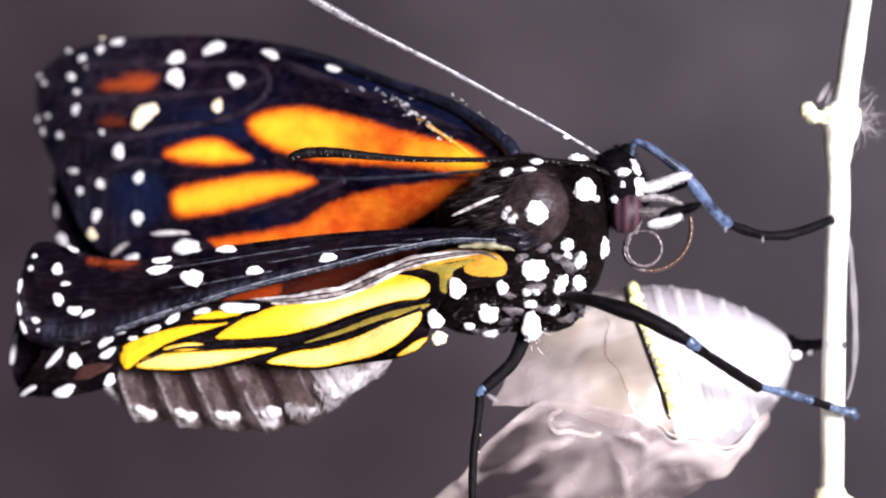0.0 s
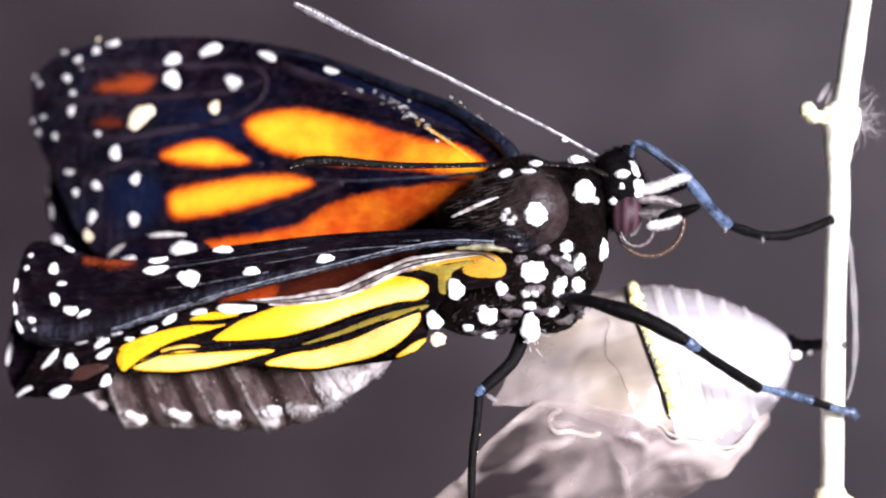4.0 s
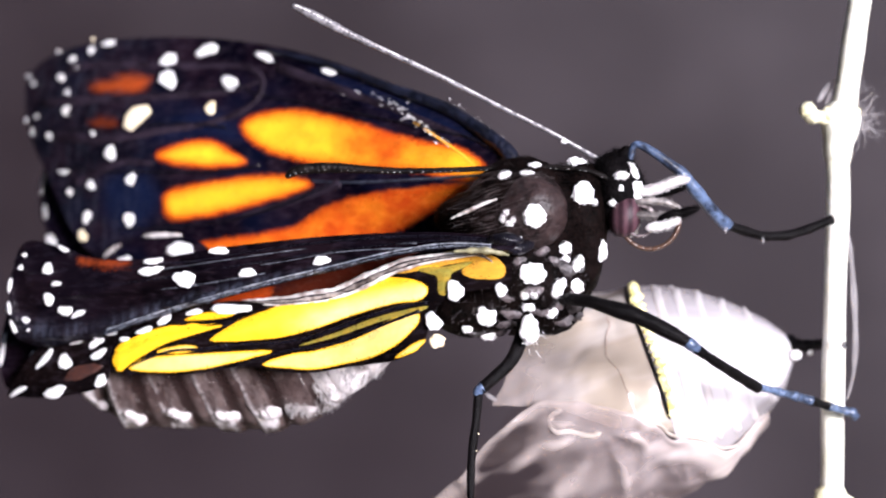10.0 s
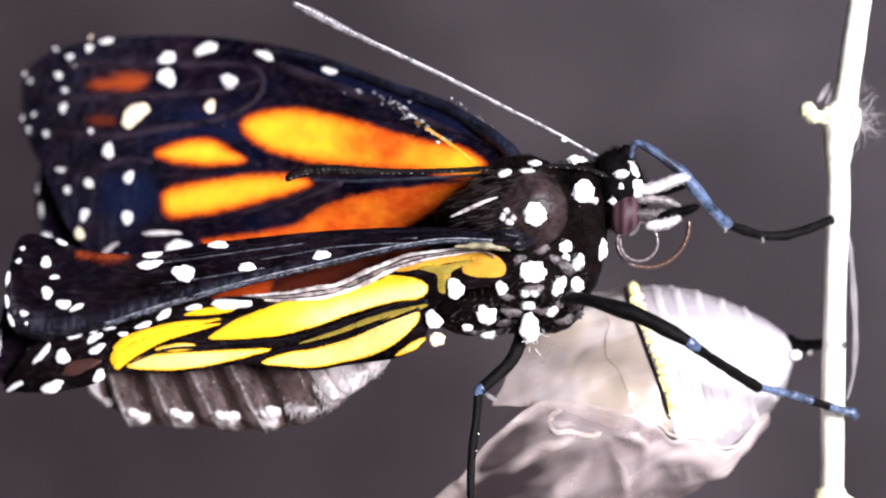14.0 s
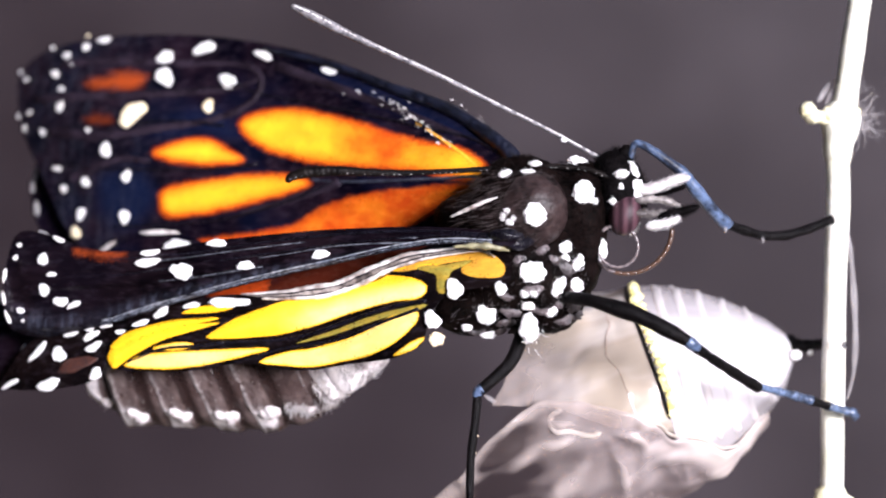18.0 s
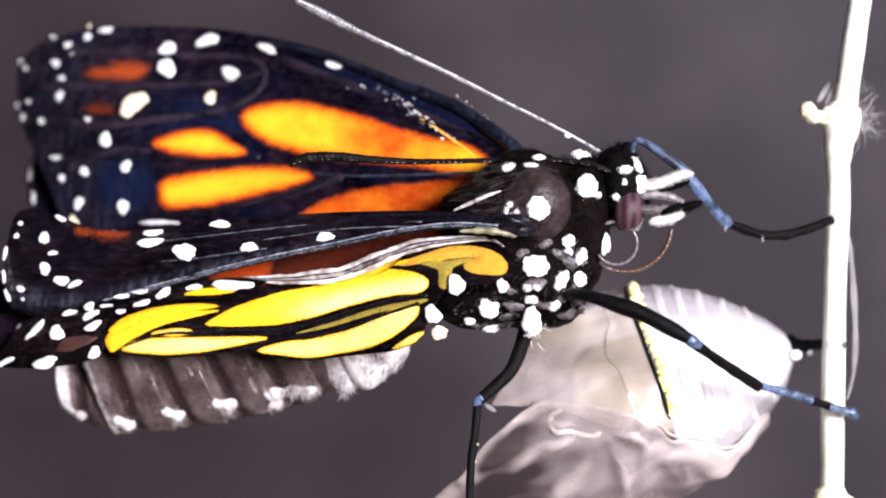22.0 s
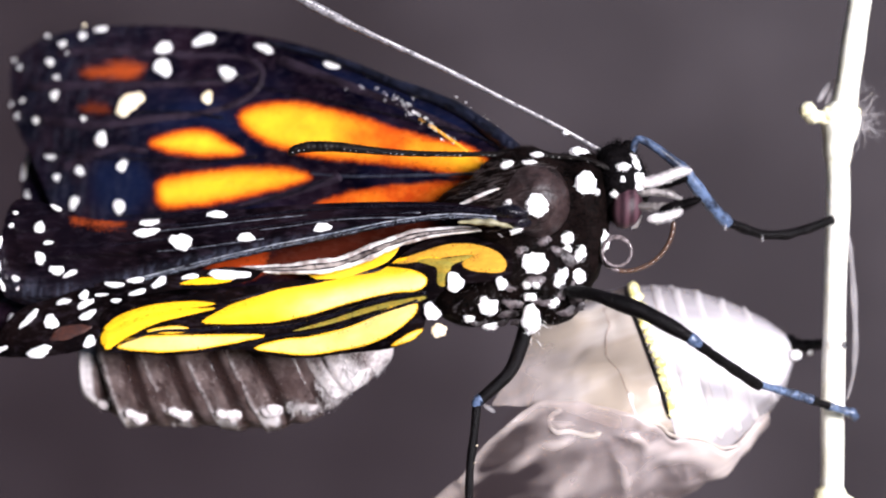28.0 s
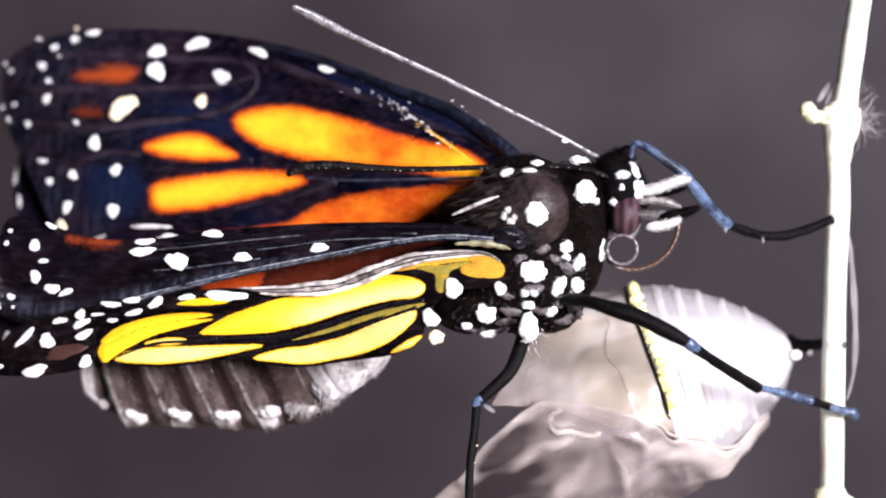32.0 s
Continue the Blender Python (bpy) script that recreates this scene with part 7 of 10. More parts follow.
    walk(near_hindwing, [(0, pose(0.00309, -0.00290, -0.00096, 3.40, -0.77, -1.73)), (0.5, pose(0.00307, -0.00290, -0.00099, 3.42, -0.99, -1.70)), (1, pose(0.00306, -0.00290, -0.00099, 3.31, -0.94, -1.62)),
        (1.5, pose(0.00305, -0.00290, -0.00101, 3.21, -0.94, -1.51)), (2, pose(0.00305, -0.00290, -0.00100, 3.22, -0.91, -1.43)), (2.5, pose(0.00302, -0.00290, -0.00099, 3.18, -1.09, -1.30)),
        (3, pose(0.00304, -0.00290, -0.00100, 3.07, -0.89, -1.16)), (3.5, pose(0.00303, -0.00290, -0.00101, 2.94, -0.81, -1.01)), (5.5, pose(0.00302, -0.00290, -0.00107, 2.72, -0.53, -0.83)),
        (6, pose(0.00302, -0.00290, -0.00105, 2.58, -0.58, -0.69)), (6.5, pose(0.00303, -0.00290, -0.00102, 2.51, -0.45, -0.57)), (7, pose(0.00301, -0.00290, -0.00101, 2.39, -0.28, -0.47)),
        (7.5, pose(0.00301, -0.00290, -0.00097, 2.49, -0.18, -0.42)), (8, pose(0.00297, -0.00290, -0.00105, 2.33, -0.37, -0.33)), (8.5, pose(0.00301, -0.00290, -0.00111, 2.29, -0.09, -0.24)),
        (9, pose(0.00298, -0.00290, -0.00106, 2.27, -0.26, -0.12)), (9.5, pose(0.00298, -0.00290, -0.00112, 2.30, -0.39, -0.03)), (10, pose(0.00299, -0.00290, -0.00112, 2.19, -0.35, 0.09)),
        (10.5, pose(0.00297, -0.00290, -0.00114, 2.02, -0.25, 0.22)), (11, pose(0.00300, -0.00290, -0.00109, 2.02, -0.18, 0.32)), (11.5, pose(0.00299, -0.00290, -0.00111, 1.91, -0.12, 0.42)),
        (12, pose(0.00300, -0.00290, -0.00109, 1.87, -0.02, 0.49)), (12.5, pose(0.00299, -0.00290, -0.00107, 1.83, -0.09, 0.58)), (13, pose(0.00299, -0.00290, -0.00106, 1.77, -0.02, 0.66)),
        (13.5, pose(0.00299, -0.00290, -0.00107, 1.72, -0.28, 0.78)), (14, pose(0.00300, -0.00290, -0.00102, 1.78, -0.14, 0.87)), (14.5, pose(0.00300, -0.00290, -0.00103, 1.61, -0.09, 0.99)),
        (16.5, pose(0.00296, -0.00290, -0.00110, 1.47, 0.17, 1.07)), (17, pose(0.00297, -0.00290, -0.00109, 1.52, 0.40, 1.12)), (17.5, pose(0.00296, -0.00290, -0.00107, 1.42, 0.30, 1.20)),
        (18, pose(0.00295, -0.00290, -0.00105, 1.26, 0.28, 1.26)), (18.5, pose(0.00305, -0.00290, -0.00102, 1.17, 0.70, 1.32)), (19, pose(0.00309, -0.00290, -0.00093, 1.19, 1.42, 1.34)),
        (19.5, pose(0.00305, -0.00290, -0.00104, 0.98, 1.01, 1.41)), (20, pose(0.00306, -0.00290, -0.00103, 0.72, 1.32, 1.47)), (20.5, pose(0.00307, -0.00290, -0.00104, 0.50, 1.28, 1.51)),
        (21, pose(0.00306, -0.00290, -0.00105, 0.28, 1.36, 1.55)), (21.5, pose(0.00307, -0.00290, -0.00081, 0.19, 2.71, 1.56)), (22, pose(0.00310, -0.00290, -0.00091, 0.10, 2.72, 1.62)),
        (22.5, pose(0.00307, -0.00290, -0.00092, 0.05, 2.51, 1.69)), (23, pose(0.00305, -0.00290, -0.00089, 0.01, 2.70, 1.80)), (23.5, pose(0.00307, -0.00290, -0.00090, 0.15, 2.33, 1.93)),
        (24, pose(0.00309, -0.00290, -0.00090, 0.29, 2.44, 2.05)), (24.5, pose(0.00307, -0.00290, -0.00102, 0.21, 2.12, 2.19)), (25, pose(0.00308, -0.00290, -0.00099, 0.19, 2.60, 2.29)),
        (25.5, pose(0.00308, -0.00290, -0.00101, -0.15, 2.51, 2.46)), (27.5, pose(0.00300, -0.00290, -0.00082, -0.60, 2.63, 2.65)), (28, pose(0.00302, -0.00290, -0.00079, -0.75, 3.04, 2.79)),
        (28.5, pose(0.00297, -0.00290, -0.00082, -0.95, 2.67, 2.94)), (29, pose(0.00300, -0.00290, -0.00081, -1.13, 2.88, 3.07)), (29.5, pose(0.00297, -0.00290, -0.00078, -1.21, 2.75, 3.19)),
        (30, pose(0.00300, -0.00290, -0.00063, -1.32, 2.82, 3.28)), (30.5, pose(0.00297, -0.00290, -0.00070, -1.42, 2.81, 3.37)), (31, pose(0.00294, -0.00290, -0.00100, -1.66, 2.33, 3.46)),
        (31.5, pose(0.00290, -0.00290, -0.00089, -1.81, 2.49, 3.52)), (32, pose(0.00291, -0.00290, -0.00111, -1.90, 2.23, 3.56))])
    walk(wing_margin, [(0, pose(0.00296, -0.00290, -0.00147, 3.95, 0.41, -2.42)), (0.5, pose(0.00294, -0.00290, -0.00164, 3.86, 0.47, -2.42)), (1, pose(0.00291, -0.00290, -0.00161, 3.78, 0.46, -2.41)),
        (1.5, pose(0.00291, -0.00290, -0.00172, 3.82, 0.66, -2.39)), (2, pose(0.00285, -0.00290, -0.00156, 3.79, 0.41, -2.33)), (2.5, pose(0.00291, -0.00290, -0.00167, 3.57, 0.67, -2.23)),
        (3, pose(0.00286, -0.00290, -0.00146, 3.45, 0.37, -2.13)), (3.5, pose(0.00286, -0.00290, -0.00151, 3.39, 0.53, -2.04)), (5.5, pose(0.00279, -0.00290, -0.00160, 3.35, 0.83, -1.95)),
        (6, pose(0.00278, -0.00290, -0.00153, 3.10, 0.61, -1.84)), (6.5, pose(0.00277, -0.00290, -0.00140, 3.05, 0.63, -1.75)), (7, pose(0.00274, -0.00290, -0.00133, 2.95, 0.65, -1.64)),
        (7.5, pose(0.00274, -0.00290, -0.00125, 2.99, 0.71, -1.57)), (8, pose(0.00268, -0.00290, -0.00138, 3.30, 0.49, -1.54)), (8.5, pose(0.00272, -0.00290, -0.00152, 3.37, 0.85, -1.49)),
        (9, pose(0.00267, -0.00290, -0.00147, 3.51, 0.78, -1.44)), (9.5, pose(0.00269, -0.00290, -0.00164, 3.71, 0.82, -1.40)), (10, pose(0.00262, -0.00290, -0.00158, 3.83, 0.62, -1.33)),
        (10.5, pose(0.00262, -0.00290, -0.00155, 3.85, 0.63, -1.24)), (11, pose(0.00267, -0.00290, -0.00155, 3.76, 0.90, -1.12)), (11.5, pose(0.00268, -0.00290, -0.00158, 3.58, 1.01, -0.96)),
        (12, pose(0.00270, -0.00290, -0.00149, 3.43, 1.05, -0.81)), (12.5, pose(0.00267, -0.00290, -0.00141, 3.41, 0.79, -0.65)), (13, pose(0.00273, -0.00290, -0.00140, 3.25, 1.01, -0.48)),
        (13.5, pose(0.00275, -0.00290, -0.00154, 3.16, 1.00, -0.31)), (14, pose(0.00278, -0.00290, -0.00136, 3.04, 1.10, -0.12)), (14.5, pose(0.00278, -0.00290, -0.00133, 2.99, 1.04, 0.07)),
        (16.5, pose(0.00278, -0.00290, -0.00152, 2.82, 1.61, 0.28)), (17, pose(0.00281, -0.00290, -0.00147, 2.83, 1.76, 0.46)), (17.5, pose(0.00275, -0.00290, -0.00139, 2.97, 1.50, 0.63)),
        (18, pose(0.00275, -0.00290, -0.00133, 3.03, 1.39, 0.84)), (18.5, pose(0.00293, -0.00290, -0.00118, 2.59, 1.71, 1.13)), (19, pose(0.00309, -0.00290, -0.00096, 2.17, 2.41, 1.43)),
        (19.5, pose(0.00306, -0.00290, -0.00123, 1.93, 2.31, 1.68)), (20, pose(0.00310, -0.00290, -0.00101, 1.68, 2.23, 1.94)), (20.5, pose(0.00316, -0.00290, -0.00127, 1.49, 2.76, 2.19)),
        (21, pose(0.00319, -0.00290, -0.00127, 1.25, 2.88, 2.45)), (21.5, pose(0.00318, -0.00290, -0.00024, 0.86, 2.97, 2.75)), (22, pose(0.00323, -0.00290, -0.00069, 0.52, 3.58, 3.02)),
        (22.5, pose(0.00323, -0.00290, -0.00075, 0.56, 3.46, 3.21)), (23, pose(0.00321, -0.00290, -0.00049, 0.72, 3.22, 3.35)), (23.5, pose(0.00318, -0.00290, -0.00057, 0.83, 3.00, 3.50)),
        (24, pose(0.00324, -0.00290, -0.00056, 0.80, 3.42, 3.67)), (24.5, pose(0.00324, -0.00290, -0.00096, 1.09, 3.39, 3.80)), (25, pose(0.00315, -0.00290, -0.00052, 1.23, 3.08, 3.95)),
        (25.5, pose(0.00321, -0.00290, -0.00084, 0.77, 3.71, 4.22)), (27.5, pose(0.00317, -0.00290, -0.00041, 0.50, 3.99, 4.47)), (28, pose(0.00317, -0.00290, -0.00015, 0.39, 3.93, 4.69)),
        (28.5, pose(0.00310, -0.00290, -0.00031, 0.37, 3.76, 4.87)), (29, pose(0.00311, -0.00290, -0.00013, 0.36, 3.59, 5.02)), (29.5, pose(0.00313, -0.00290, -0.00021, 0.34, 3.77, 5.15)),
        (30, pose(0.00321, -0.00290, -0.00012, 0.28, 4.11, 5.25)), (30.5, pose(0.00310, -0.00290, -0.00026, 0.43, 4.11, 5.26)), (31, pose(0.00311, -0.00290, -0.00117, 0.78, 4.28, 5.22)),
        (31.5, pose(0.00295, -0.00290, -0.00071, 0.98, 3.66, 5.21)), (32, pose(0.00303, -0.00290, -0.00157, 1.06, 4.40, 5.23))])
    walk(antenna_near, [(0, pose(0.01016, -0.00160, 0.00406, 0, 0.00, 0.00)), (0.5, pose(0.01016, -0.00160, 0.00396, 0, -0.95, 0.00)), (1, pose(0.01016, -0.00160, 0.00396, 0, -2.18, 0.00)),
        (1.5, pose(0.01011, -0.00160, 0.00401, 0, -2.13, 0.00)), (2, pose(0.01011, -0.00160, 0.00401, 0, -1.94, 0.00)), (2.5, pose(0.01011, -0.00160, 0.00396, 0, -1.58, 0.00)),
        (3, pose(0.01011, -0.00160, 0.00401, 0, -1.54, 0.00)), (3.5, pose(0.01011, -0.00160, 0.00396, 0, -1.38, 0.00)), (5.5, pose(0.01011, -0.00160, 0.00396, 0, -1.38, 0.00)),
        (6, pose(0.01011, -0.00160, 0.00396, 0, -1.38, 0.00)), (6.5, pose(0.01011, -0.00160, 0.00396, 0, -1.14, 0.00)), (7, pose(0.01011, -0.00160, 0.00401, 0, -1.06, 0.00)),
        (7.5, pose(0.01011, -0.00160, 0.00401, 0, -1.18, 0.00)), (8, pose(0.01006, -0.00160, 0.00396, 0, -1.14, 0.00)), (8.5, pose(0.01006, -0.00160, 0.00396, 0, -1.27, 0.00)),
        (9, pose(0.01006, -0.00160, 0.00396, 0, -1.39, 0.00)), (9.5, pose(0.01006, -0.00160, 0.00391, 0, -1.90, 0.00)), (10, pose(0.01006, -0.00160, 0.00386, 0, -2.40, 0.00)),
        (10.5, pose(0.01001, -0.00160, 0.00391, 0, -3.26, 0.00)), (11, pose(0.01006, -0.00160, 0.00391, 0, -3.96, 0.00)), (11.5, pose(0.01006, -0.00160, 0.00391, 0, -3.68, 0.00)),
        (12, pose(0.01006, -0.00160, 0.00391, 0, -3.39, 0.00)), (12.5, pose(0.01006, -0.00160, 0.00396, 0, -3.25, 0.00)), (13, pose(0.01006, -0.00160, 0.00396, 0, -2.95, 0.00)),
        (13.5, pose(0.01006, -0.00160, 0.00391, 0, -2.92, 0.00)), (14, pose(0.01006, -0.00160, 0.00396, 0, -3.18, 0.00)), (14.5, pose(0.01006, -0.00160, 0.00396, 0, -3.38, 0.00)),
        (16.5, pose(0.01006, -0.00160, 0.00396, 0, -4.19, 0.00)), (17, pose(0.01006, -0.00160, 0.00396, 0, -4.39, 0.00)), (17.5, pose(0.01006, -0.00160, 0.00396, 0, -3.90, 0.00)),
        (18, pose(0.01006, -0.00160, 0.00396, 0, -3.40, 0.00)), (18.5, pose(0.01016, -0.00160, 0.00401, 0, -2.71, 0.00)), (19, pose(0.01021, -0.00160, 0.00411, 0, -2.14, 0.00)),
        (19.5, pose(0.01016, -0.00160, 0.00401, 0, -1.92, 0.00)), (20, pose(0.01016, -0.00160, 0.00406, 0, -2.14, 0.00)), (20.5, pose(0.01016, -0.00160, 0.00401, 0, -2.59, 0.00)),
        (21, pose(0.01021, -0.00160, 0.00396, 0, -3.04, 0.00)), (21.5, pose(0.01021, -0.00160, 0.00437, 0, -1.75, 0.00)), (22, pose(0.01026, -0.00160, 0.00421, 0, -1.41, 0.00)),
        (22.5, pose(0.01026, -0.00160, 0.00416, 0, -1.07, 0.00)), (23, pose(0.01026, -0.00160, 0.00426, 0, -1.18, 0.00)), (23.5, pose(0.01026, -0.00160, 0.00421, 0, -1.21, 0.00)),
        (24, pose(0.01021, -0.00160, 0.00426, 0, -1.53, 0.00)), (24.5, pose(0.01021, -0.00160, 0.00406, 0, -0.83, 0.00)), (25, pose(0.01016, -0.00160, 0.00421, 0, -1.17, 0.00)),
        (25.5, pose(0.01021, -0.00160, 0.00416, 0, -0.75, 0.00)), (27.5, pose(0.01021, -0.00160, 0.00432, 0, -0.05, 0.00)), (28, pose(0.01016, -0.00160, 0.00437, 0, 0.10, 0.00)),
        (28.5, pose(0.01011, -0.00160, 0.00432, 0, 0.30, 0.00)), (29, pose(0.01016, -0.00160, 0.00432, 0, 0.31, 0.00)), (29.5, pose(0.01011, -0.00160, 0.00437, 0, 0.33, 0.00)),
        (30, pose(0.01016, -0.00160, 0.00447, 0, 0.17, 0.00)), (30.5, pose(0.01016, -0.00160, 0.00442, 0, -1.08, 0.00)), (31, pose(0.01011, -0.00160, 0.00406, 0, -1.42, 0.00)),
        (31.5, pose(0.01011, -0.00160, 0.00421, 0, -2.47, 0.00)), (32, pose(0.01011, -0.00160, 0.00391, 0, -2.16, 0.00))])
    walk(antenna_far, [(0, pose(0.00932, 0.00080, 0.00556, 0, 0.48, 0.00)), (0.5, pose(0.00932, 0.00080, 0.00546, 0, -0.54, 0.00)), (1, pose(0.00932, 0.00080, 0.00546, 0, -1.13, 0.00)),
        (1.5, pose(0.00927, 0.00080, 0.00551, 0, -1.20, 0.00)), (2, pose(0.00927, 0.00080, 0.00551, 0, -1.07, 0.00)), (2.5, pose(0.00927, 0.00080, 0.00546, 0, -0.87, 0.00)),
        (3, pose(0.00927, 0.00080, 0.00551, 0, -0.55, 0.00)), (3.5, pose(0.00927, 0.00080, 0.00546, 0, -1.32, 0.00)), (5.5, pose(0.00927, 0.00080, 0.00546, 0, -1.25, 0.00)),
        (6, pose(0.00927, 0.00080, 0.00546, 0, -0.93, 0.00)), (6.5, pose(0.00927, 0.00080, 0.00546, 0, -1.13, 0.00)), (7, pose(0.00927, 0.00080, 0.00551, 0, -0.28, 0.00)),
        (7.5, pose(0.00927, 0.00080, 0.00551, 0, -1.13, 0.00)), (8, pose(0.00922, 0.00080, 0.00546, 0, -0.93, 0.00)), (8.5, pose(0.00922, 0.00080, 0.00546, 0, -0.87, 0.00)),
        (9, pose(0.00922, 0.00080, 0.00546, 0, -0.61, 0.00)), (9.5, pose(0.00922, 0.00080, 0.00541, 0, -1.46, 0.00)), (10, pose(0.00922, 0.00080, 0.00536, 0, -1.33, 0.00)),
        (10.5, pose(0.00917, 0.00080, 0.00541, 0, -1.98, 0.00)), (11, pose(0.00922, 0.00080, 0.00541, 0, -2.30, 0.00)), (11.5, pose(0.00922, 0.00080, 0.00541, 0, -0.93, 0.00)),
        (12, pose(0.00922, 0.00080, 0.00541, 0, -1.27, 0.00)), (12.5, pose(0.00922, 0.00080, 0.00546, 0, -1.40, 0.00)), (13, pose(0.00922, 0.00080, 0.00546, 0, -1.40, 0.00)),
        (13.5, pose(0.00922, 0.00080, 0.00541, 0, -0.68, 0.00)), (14, pose(0.00922, 0.00080, 0.00546, 0, -1.26, 0.00)), (14.5, pose(0.00922, 0.00080, 0.00546, 0, -1.19, 0.00)),
        (16.5, pose(0.00922, 0.00080, 0.00546, 0, -2.17, 0.00)), (17, pose(0.00922, 0.00080, 0.00546, 0, -2.04, 0.00)), (17.5, pose(0.00922, 0.00080, 0.00546, 0, -1.91, 0.00)),
        (18, pose(0.00922, 0.00080, 0.00546, 0, -1.72, 0.00)), (18.5, pose(0.00932, 0.00080, 0.00551, 0, -1.66, 0.00)), (19, pose(0.00937, 0.00080, 0.00561, 0, -0.53, 0.00)),
        (19.5, pose(0.00932, 0.00080, 0.00551, 0, -1.46, 0.00)), (20, pose(0.00932, 0.00080, 0.00556, 0, -1.46, 0.00)), (20.5, pose(0.00932, 0.00080, 0.00551, 0, -0.94, 0.00)),
        (21, pose(0.00937, 0.00080, 0.00546, 0, -1.33, 0.00)), (21.5, pose(0.00937, 0.00080, 0.00587, 0, -0.73, 0.00)), (22, pose(0.00942, 0.00080, 0.00571, 0, -1.53, 0.00)),
        (22.5, pose(0.00942, 0.00080, 0.00566, 0, -0.81, 0.00)), (23, pose(0.00942, 0.00080, 0.00576, 0, -0.93, 0.00)), (23.5, pose(0.00942, 0.00080, 0.00571, 0, -0.94, 0.00)),
        (24, pose(0.00937, 0.00080, 0.00576, 0, -0.94, 0.00)), (24.5, pose(0.00937, 0.00080, 0.00556, 0, -0.93, 0.00)), (25, pose(0.00932, 0.00080, 0.00571, 0, -1.66, 0.00)),
        (25.5, pose(0.00937, 0.00080, 0.00566, 0, -1.26, 0.00)), (27.5, pose(0.00937, 0.00080, 0.00582, 0, -0.87, 0.00)), (28, pose(0.00932, 0.00080, 0.00587, 0, -1.27, 0.00)),
        (28.5, pose(0.00927, 0.00080, 0.00582, 0, -1.33, 0.00)), (29, pose(0.00932, 0.00080, 0.00582, 0, -1.20, 0.00)), (29.5, pose(0.00927, 0.00080, 0.00587, 0, -1.00, 0.00)),
        (30, pose(0.00932, 0.00080, 0.00597, 0, -1.40, 0.00)), (30.5, pose(0.00932, 0.00080, 0.00592, 0, -1.06, 0.00)), (31, pose(0.00927, 0.00080, 0.00556, 0, -1.66, 0.00)),
        (31.5, pose(0.00927, 0.00080, 0.00571, 0, -0.94, 0.00)), (32, pose(0.00927, 0.00080, 0.00541, 0, -1.72, 0.00))])
